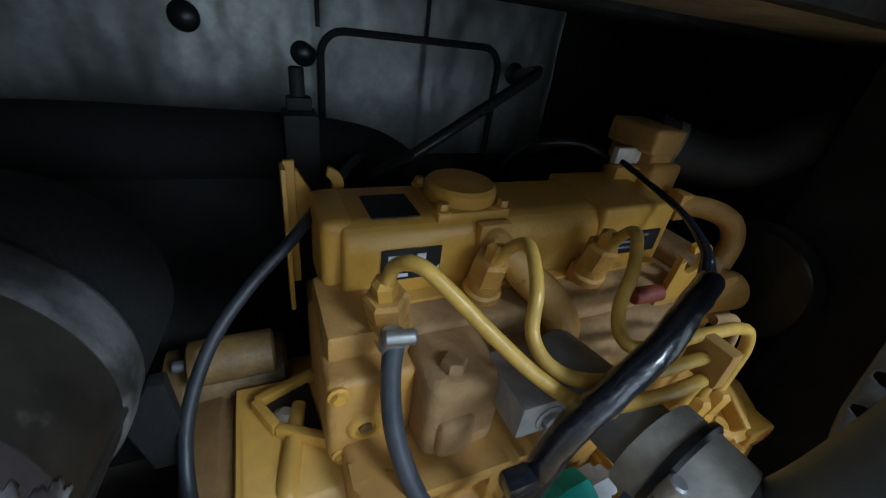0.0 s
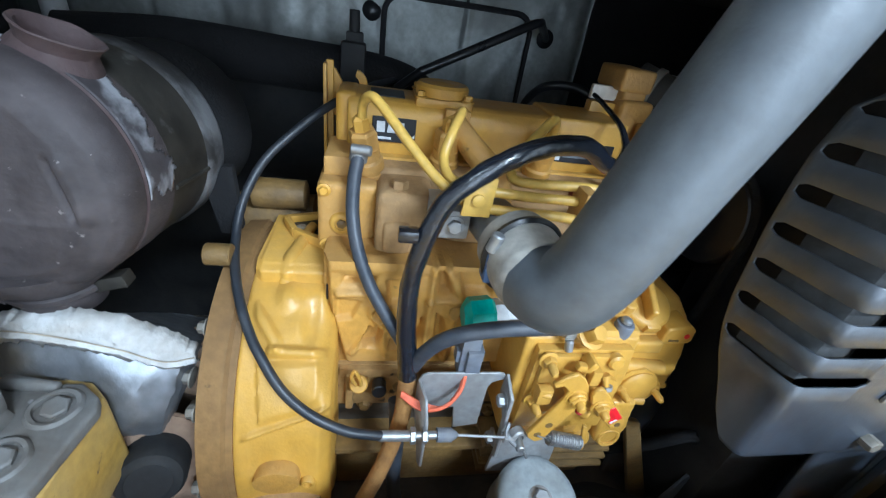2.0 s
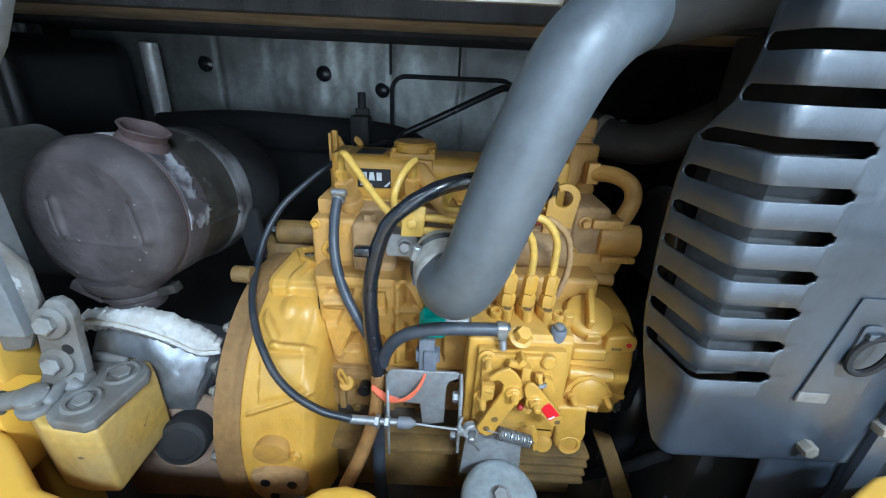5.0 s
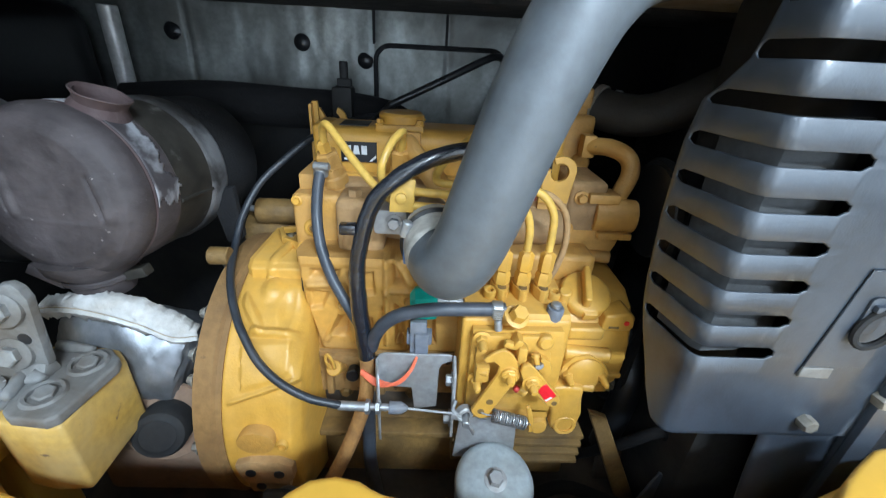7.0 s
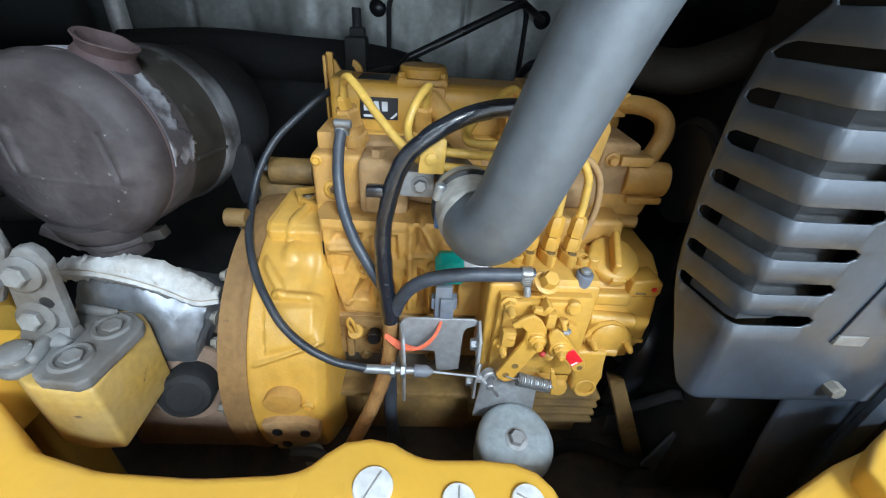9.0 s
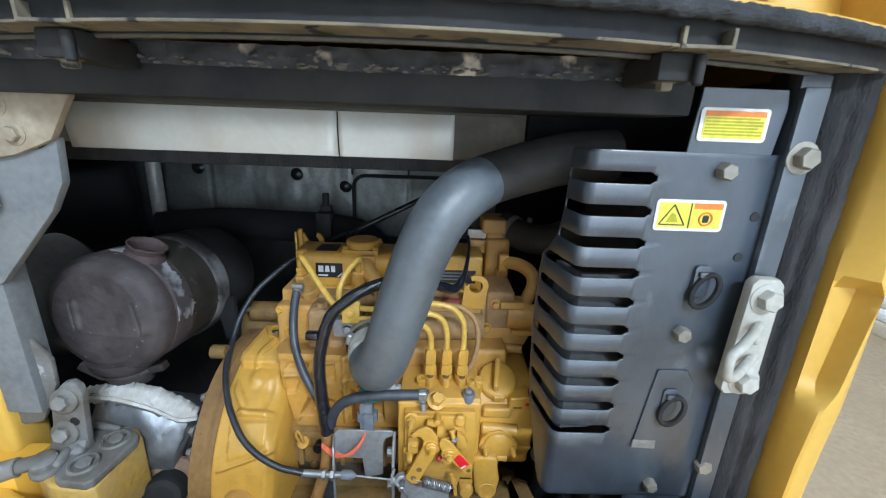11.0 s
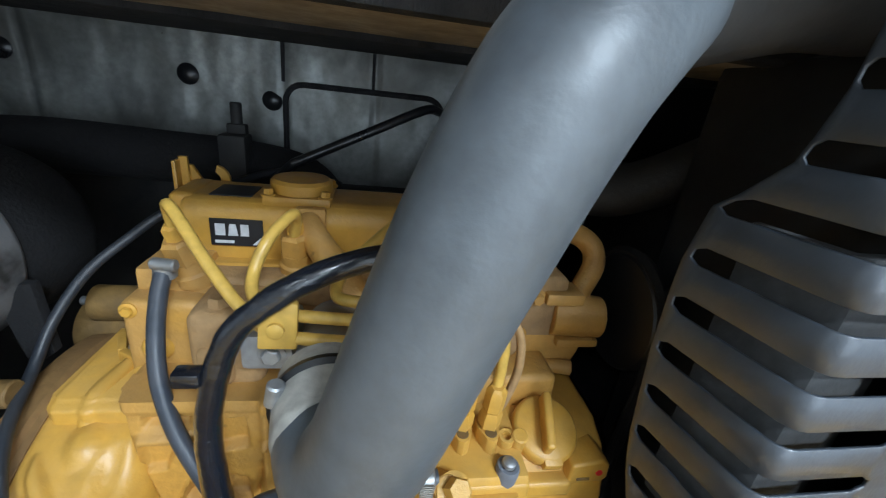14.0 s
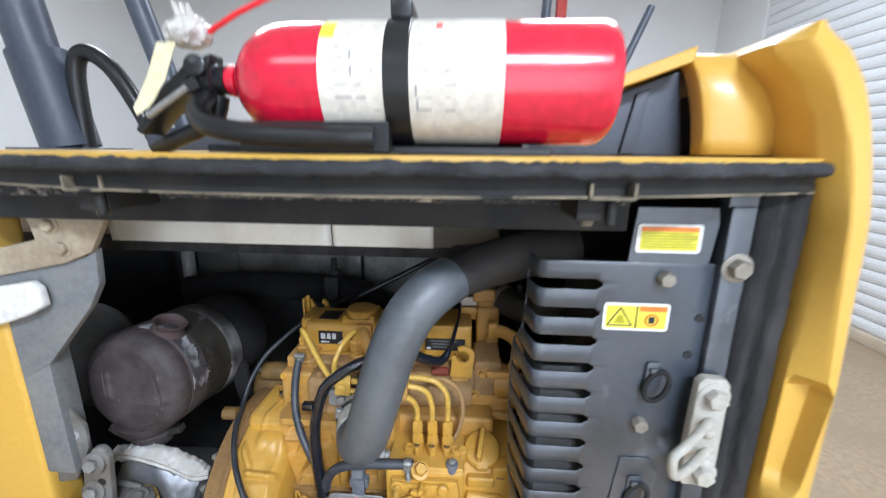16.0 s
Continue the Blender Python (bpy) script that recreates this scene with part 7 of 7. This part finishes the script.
for by_, bz_ in ((0.207, 0.925), (0.203, 0.872)):
    part("flange_bolt", hex_bolt((-0.024, by_, bz_), (-1, 0, 0.1), 0.009, 0.010), M["bolt"], flange_p)

# ---- hinge block at the left of the opening ----
blk_l = thing("latch_block", (-0.12, 0.1, 0.9), "yellow block carrying a dusty grey latch casting", "latch")
part("yellow_block", prism([(-0.200, 0.070), (-0.151, 0.040), (-0.112, 0.033), (-0.075, 0.036), (-0.078, 0.146), (-0.100, 0.166), (-0.136, 0.173), (-0.194, 0.175)], "z", 0.855, 0.967, 0.006, 3), M["block_yellow"], blk_l)


def worn(bm_, amount, scale, seed):
    """Uneven cast or dusty surface: pushes the points about a little."""
    for v in bm_.verts:
        q = v.co * scale + Vector((seed, seed * 0.7, 0))
        v.co += amount * Vector((noise.noise(q), noise.noise(q + Vector((9, 0, 0))), noise.noise(q + Vector((0, 9, 0)))))
    return bm_


cast_bm = prism([(-0.178, 0.150), (-0.158, 0.096), (-0.142, 0.044), (-0.128, 0.035), (-0.086, 0.031), (-0.076, 0.040), (-0.068, 0.120), (-0.074, 0.134), (-0.098, 0.153)], "z", 0.9665, 0.981, 0.004, 3)
cast = part("grey_casting", worn(cast_bm, 0.0015, 40, 2), M["latch_grey"], blk_l, "dusty grey latch casting with recessed bolts", smooth=50)
for cx_, cy_ in ((-0.103, 0.120), (-0.114, 0.068)):
    rim_ = lathe((cx_, cy_, 0.980), (0.05, -0.05, 1), [(0, 0.0235), (0.004, 0.0225), (0.006, 0.0200), (0.005, 0.0165), (-0.001, 0.0155)], 28)
    ring_p = part("bolt_recess", worn(rim_, 0.0012, 60, cx_ * 50), M["latch_grey"], cast, smooth=50)
    part("recess_bolt", hex_bolt((cx_ + 0.001, cy_, 0.9805), (0.1, -0.15, 1), 0.0118, 0.008, washer=False), M["latch_grey"], ring_p)
    # dark disc that paints the shade round the sunk bolt
    part("recess_shadow", lathe((cx_, cy_, 0.9802), (0, 0, 1), [(0, 0.0155), (0.0006, 0.0154)], 24), M["grime"], ring_p)
for k_, (p_, q_, r_) in enumerate((((-0.176, 0.140, 0.984), (-0.150, 0.060, 0.984), 0.010), ((-0.165, 0.150, 0.986), (-0.112, 0.145, 0.984), 0.008), ((-0.148, 0.092, 0.986), (-0.132, 0.090, 0.984), 0.011))):
    part("cast_ridge", worn(rod(p_, q_, r_, r_ * 0.7, 16, 0.003), 0.002, 50, k_), M["latch_grey"], cast, smooth=50)
link_c = [(-0.151, 1.076), (-0.164, 1.013)]
arm_outline = [(-0.186, 0.985), (-0.130, 0.996), (-0.126, 1.030), (-0.122, 1.067), (-0.119, 1.092), (-0.123, 1.105), (-0.133, 1.113), (-0.147, 1.110), (-0.160, 1.096), (-0.168, 1.082), (-0.175, 1.062), (-0.184, 1.017)]
armp = part("latch_arm", worn(prism(arm_outline, "y", 0.100, 0.112, 0.003, 2), 0.0008, 40, 5), M["latch_grey"], blk_l, "dusty grey bolted latch arm", smooth=50)
part("back_plate", worn(prism([(-0.30, 1.22), (-0.205, 1.20), (-0.167, 1.145), (-0.171, 1.098), (-0.190, 1.058), (-0.210, 1.023), (-0.242, 1.017), (-0.30, 1.04)], "y", 0.113, 0.121, 0.003, 2), 0.001, 30, 1), M["latch_grey"], blk_l, smooth=50)
for cx_, cz_ in link_c:
    part("slot_hole", lathe((cx_ - 0.007, 0.1005, cz_ - 0.005), (0, -1, 0.1), [(0, 0.0205), (0.0008, 0.0200)], 24), M["grime"], armp)
    ws_ = part("bolt_pad", lathe((cx_ + 0.003, 0.100, cz_ + 0.003), (0.05, -1, 0.2), [(0, 0.0215), (0.005, 0.0210), (0.007, 0.0180)], 26), M["latch_grey"], armp)
    part("bolt", hex_bolt((cx_ + 0.003, 0.0935, cz_ + 0.004), (0.1, -1, 0.25), 0.0125, 0.010, washer=False), M["latch_pale"], ws_)
part("arm_hole", lathe((-0.143, 0.1003, 1.037), (0, -1, 0), [(0, 0.0080), (0.0008, 0.0078)], 18), M["ink"], armp)
part("arm_foot", worn(prism([(0.098, 1.000), (0.112, 1.000), (0.118, 0.972), (0.078, 0.968)], "x", -0.190, -0.132, 0.005, 2), 0.001, 40, 7), M["latch_grey"], armp)
rod_l = part("adjuster_rod", rod((-0.300, 0.036, 0.962), (-0.186, 0.074, 0.982), 0.0115, seg=20), M["latch_grey"], blk_l, "dusty threaded adjuster rod")
part("rod_eye", lathe((-0.176, 0.068, 0.966), (0.1, -0.15, 1), [(0, 0.019), (0.003, 0.021), (0.010, 0.021), (0.013, 0.019), (0.0135, 0.0150), (0.020, 0.0150), (0.0215, 0.018), (0.028, 0.018), (0.031, 0.013)], 26), M["latch_grey"], rod_l)
part("rod_sleeve", rod((-0.262, 0.049, 0.969), (-0.215, 0.064, 0.977), 0.0165, 0.0155, seg=22), M["latch_pale"], rod_l)
part("side_block", box((-0.30, 0.05, 0.86), (-0.212, 0.12, 0.975), 0.008), M["weight_yellow"], blk_l)
part("rubber_buffer", lathe((-0.052, 0.120, 0.845), (-0.25, 0.9, -0.35), [(0, 0.012), (0.001, 0.024), (0.003, 0.026), (0.004, 0.034), (0.010, 0.038), (0.050, 0.038)], 28), M["black_matt"], blk_l)
part("buffer_plate", lathe((-0.0625, 0.158, 0.830), (-0.25, 0.9, -0.35), [(0, 0.030), (0.0005, 0.060), (0.006, 0.062), (0.010, 0.050)], 32), M["rail_brown"], blk_l, "brown plate behind the rubber buffer")
solo("frame_rail", box((-0.20, 0.16, 0.66), (0.03, 0.34, 0.76), 0.010), M["rail_brown"], "grimy dark brown frame rail under the bell housing", "frame", kind="structure")

# ---- fuel filter below the pump ----
flt = thing("fuel_filter", (0.438, 0.14, 0.72), "blue-grey canister filter with a bolted lid", "filter")
FC = Vector((0.448, 0.110, 0.780))
FA = Vector((0.0, -0.30, 1)).normalized()
part("canister", lathe(FC - FA * 0.115, FA, [(0, 0.050), (0.012, 0.058), (0.075, 0.059), (0.080, 0.0605)], 44), M["filter_grey"], flt)
lid = part("lid", lathe(FC - FA * 0.038, FA, [(0, 0.0605), (0.004, 0.0625), (0.018, 0.0625), (0.026, 0.059), (0.031, 0.050), (0.033, 0.020)], 48), M["filter_grey"], flt)
part("lid_bolt", hex_bolt(FC - FA * 0.005, FA, 0.0125, 0.012), M["dull_zinc"], lid)
part("bracket", prism([(0.385, 0.740), (0.490, 0.740), (0.485, 0.842), (0.392, 0.846)], "y", 0.175, 0.181, 0.002, 2), M["dull_zinc"], flt)

# straps and clutter on the bay floor
solo("frame_strap", prism([(0.618, 0.820), (0.652, 0.808), (0.765, 0.572), (0.729, 0.562)], "y", 0.205, 0.217, 0.002, 1), M["yellow_oily"], "dirty yellow flat strap beside the sump", "strap")
# added hoses, coloured near-black to sink into the floor's shade
for k, (pts_, r_) in enumerate((([(0.50, 0.16, 0.62), (0.60, 0.19, 0.64), (0.72, 0.16, 0.63), (0.84, 0.20, 0.62)], 0.012), ([(0.66, 0.30, 0.58), (0.70, 0.22, 0.72), (0.75, 0.18, 0.80), (0.78, 0.20, 0.60)], 0.010))):
    solo("drain_hose", tube(pts_, r_, 10), M["void"], "drain hose on the bay floor, near-black like the shade there", "hose", "drain hoses")
solo("frame_gusset", prism([(0.50, 0.56), (0.60, 0.56), (0.66, 0.70), (0.63, 0.72), (0.56, 0.70)], "y", 0.335, 0.345, 0.002, 1), M["yellow_oily"], "oily brown steel gusset on the bay floor", "gusset")
solo("floor_bracket", prism([(0.70, 0.56), (0.76, 0.56), (0.74, 0.66), (0.69, 0.70)], "y", 0.26, 0.272, 0.002, 1), M["grime"], "grimy steel bracket on the bay floor", "bracket")
solo("pipe_union", hex_bolt((0.700, 0.30, 0.80), (0.2, -1, 0.4), 0.014, 0.02), M["bolt"], "dusty steel pipe union beside the sump", "pipe fitting")
solo("lower_hose", tube([(0.66, 0.42, 0.98), (0.70, 0.40, 0.94), (0.735, 0.34, 0.88), (0.72, 0.28, 0.80), (0.70, 0.27, 0.66)], 0.026, 16), M["plastic_black"], "thick black coolant hose beside the pulley", "hose")
coolant = thing("upper_hose", (0.72, 0.45, 1.31), "thick black coolant hose to the radiator", "hose")
part("hose", tube([(0.605, 0.50, 1.298), (0.645, 0.46, 1.284), (0.690, 0.425, 1.284), (0.740, 0.405, 1.305), (0.795, 0.390, 1.338), (0.85, 0.380, 1.368), (0.92, 0.375, 1.40)], 0.035, 20), M["old_hose"], coolant)
part("clamp", lathe((0.622, 0.483, 1.292), (1, -0.95, -0.3), [(0, 0.035), (0.001, 0.0372), (0.012, 0.0372), (0.013, 0.035)], 24), M["bolt"], coolant)
solo("oil_line", tube([(0.235, 0.22, 0.86), (0.24, 0.20, 0.80), (0.242, 0.19, 0.70), (0.26, 0.18, 0.58)], 0.0115, 12), M["rubber_hose"], "black rubber drain line below the loom", "hose")

# ---- fire extinguisher on the hood ----
ext = thing("fire_extinguisher", (0.5, -0.02, 1.65), "red fire extinguisher lying in a black strap bracket", "fire extinguisher")
EC = (0.0, -0.018, 1.7215)
bodyp = [(0.273, 0.010), (0.279, 0.020), (0.287, 0.034), (0.299, 0.047), (0.315, 0.057), (0.333, 0.0615), (0.350, 0.0625), (0.665, 0.0625), (0.673, 0.0605), (0.679, 0.055), (0.680, 0.02)]
cyl_ = part("cylinder", lathe(EC, (1, 0, 0), bodyp, 64), M["red_body"], ext)


def band(a, b, r, material, name, a0, a1, parent, label=""):
    """A sheet wrapped on the cylinder between two angles (0 faces the opening, 90 up)."""
    bm_ = bmesh.new()
    n_ = max(2, int(abs(a1 - a0) / 6))
    us = [[bm_.verts.new((x, EC[1] - r * math.cos(radians(a0 + (a1 - a0) * i / n_)), EC[2] + r * math.sin(radians(a0 + (a1 - a0) * i / n_)))) for x in (a, b)] for i in range(n_ + 1)]
    for u, v in zip(us, us[1:]):
        bm_.faces.new((u[0], u[1], v[1], v[0]))
    return part(name, bm_, material, parent, label)


lab = band(0.386, 0.567, 0.0629, M["cream_label"], "label", -100, 130, cyl_, "cream printed label, text too small to read")
band(0.386, 0.400, 0.0632, M["yellow_label"], "label_flash", 35, 62, lab)
rl = random.Random(3)
for x0, w in ((0.402, 0.018), (0.423, 0.012), (0.438, 0.010), (0.482, 0.020), (0.510, 0.012)):
    for k in range(9):
        a = 58 - 11 * k
        if rl.random() < 0.82:
            band(x0, x0 + w * rl.uniform(0.4, 1.0), 0.0631, M["print_grey"], "print_bar", a, a + rl.choice((0.8, 1.1, 1.5)), lab)
for x0, a in ((0.417, 22), (0.418, 8), (0.481, -8), (0.482, -20)):
    band(x0, x0 + 0.0022, 0.0633, M["print_grey"], "print_mark", a, a - 9, lab)
band(0.500, 0.506, 0.0633, M["red_tip"], "print_mark", 54, 47, lab)
bandage = lathe((0.450, EC[1], EC[2]), (1, 0, 0), [(0, 0.0640), (0.001, 0.0652), (0.024, 0.0652), (0.025, 0.0640)], 64)
strap = part("strap", bandage, M["plastic_black"], ext, "black rubber strap")
part("strap_buckle", box((0.452, -0.045, 1.782), (0.474, 0.005, 1.800), 0.003), M["plastic_black"], strap)
cr = bmesh.new()
prism([(0.25, -0.055), (0.62, -0.055), (0.62, 0.03), (0.25, 0.03)], "z", 1.648, 1.656, 0.001, 1, cr)
prism([(-0.078, 1.650), (-0.060, 1.650), (-0.062, 1.672), (-0.076, 1.680)], "x", 0.30, 0.455, 0.001, 1, cr)
prism([(0.028, 1.650), (0.044, 1.650), (0.048, 1.700), (0.040, 1.700)], "x", 0.30, 0.60, 0.001, 1, cr)
part("cradle", cr, M["plastic_black"], ext)
part("neck_collar", lathe((0.276, EC[1], EC[2] + 0.004), (-1, 0, 0.1), [(0, 0.019), (0.010, 0.017), (0.012, 0.014), (0.018, 0.0135)], 24), M["red_body"], ext)
valve = part("valve_body", lathe((0.262, EC[1], EC[2] + 0.005), (-1, 0, 0.06), [(0, 0.016), (0.012, 0.015), (0.014, 0.018), (0.034, 0.018), (0.038, 0.013), (0.046, 0.012)], 20), M["plastic_black"], ext)
part("handle", prism([(0.250, 1.742), (0.252, 1.752), (0.222, 1.742), (0.190, 1.716), (0.166, 1.684), (0.172, 1.680), (0.198, 1.708), (0.226, 1.730)], "y", -0.034, -0.008, 0.002, 2), M["plastic_black"], valve, "black squeeze handle")
part("lever", prism([(0.240, 1.716), (0.236, 1.728), (0.208, 1.718), (0.182, 1.700), (0.158, 1.672), (0.164, 1.666), (0.190, 1.690), (0.214, 1.706)], "y", -0.040, -0.004, 0.002, 2), M["plastic_black"], valve, "black carrying lever")
part("lever_rib", rod((0.176, -0.041, 1.686), (0.226, -0.041, 1.716), 0.004), M["zinc"], valve)
part("gauge", lathe((0.238, -0.036, 1.738), (0.1, -1, 0.1), [(0, 0.011), (0.008, 0.011), (0.009, 0.009)], 20), M["plastic_black"], valve)
part("pull_strap", tube([(0.240, -0.022, 1.772), (0.262, -0.024, 1.783), (0.290, -0.026, 1.796), (0.335, -0.024, 1.815)], 0.0030, 6), M["red_tip"], valve, "thin red pull strap")
part("discharge_hose", tube([(0.236, -0.018, 1.712), (0.240, -0.050, 1.690), (0.270, -0.074, 1.674), (0.330, -0.084, 1.666), (0.400, -0.084, 1.664), (0.440, -0.080, 1.664)], 0.011, 12), M["plastic_black"], valve)
part("hose_tail", tube([(0.150, 0.000, 1.652), (0.190, -0.012, 1.664), (0.232, -0.010, 1.684), (0.246, -0.012, 1.712)], 0.010, 12), M["plastic_black"], valve)
solo("inspection_tag", prism([(0.224, 1.760), (0.203, 1.760), (0.186, 1.726), (0.165, 1.694), (0.168, 1.686), (0.186, 1.697), (0.206, 1.722)], "y", -0.047, -0.0455, 0.0004, 1), M["tag_paper"], "cream paper inspection tag on the extinguisher's valve", "tag")
bag = bmesh.new()
bmesh.ops.create_icosphere(bag, subdivisions=4, radius=0.024)
for v in bag.verts:
    v.co = Vector((v.co.x * 1.05, v.co.y * 0.9, v.co.z * 0.72)) * (1 + 0.16 * noise.noise(v.co * 90) + 0.10 * noise.noise(v.co * 200))
    v.co += Vector((0.223, -0.02, 1.776))
for k_ in range(3):
    rod((0.222 + 0.006 * (k_ - 1), -0.02, 1.785), (0.216 + 0.004 * (k_ - 1), -0.02 + 0.006 * (k_ - 1), 1.806), 0.006, 0.0025, 8, 0.001, bag)
solo("plastic_wrap", bag, M["wrap_clear"], "crumpled cloudy plastic wrap on the valve head", "plastic wrap", smooth=25)

# ---- roller door slats ----
slat_pitch = 0.11
prof_ = [(0.0, 0.0), (-0.012, 0.012), (-0.020, 0.040), (-0.020, 0.070), (-0.012, 0.098), (0.0, 0.108), (0.012, 0.108), (0.012, 0.0)]
bm = prism([(x, z) for x, z in prof_], "y", DOOR_Y0 - 2.9 + 0.01, DOOR_Y1 - 2.9 - 0.01)
bmesh.ops.recalc_face_normals(bm, faces=bm.faces)
slat_mesh = bpy.data.meshes.new("slat")
bm.to_mesh(slat_mesh)
bm.free()
slat_mesh.materials.append(M["door_white"])
for i in range(int((DOOR_TOP - 0.1) / slat_pitch)):
    ob = new("slat", slat_mesh)
    ob.parent = roller
    ob.location = (0.0, 0.0, i * slat_pitch)
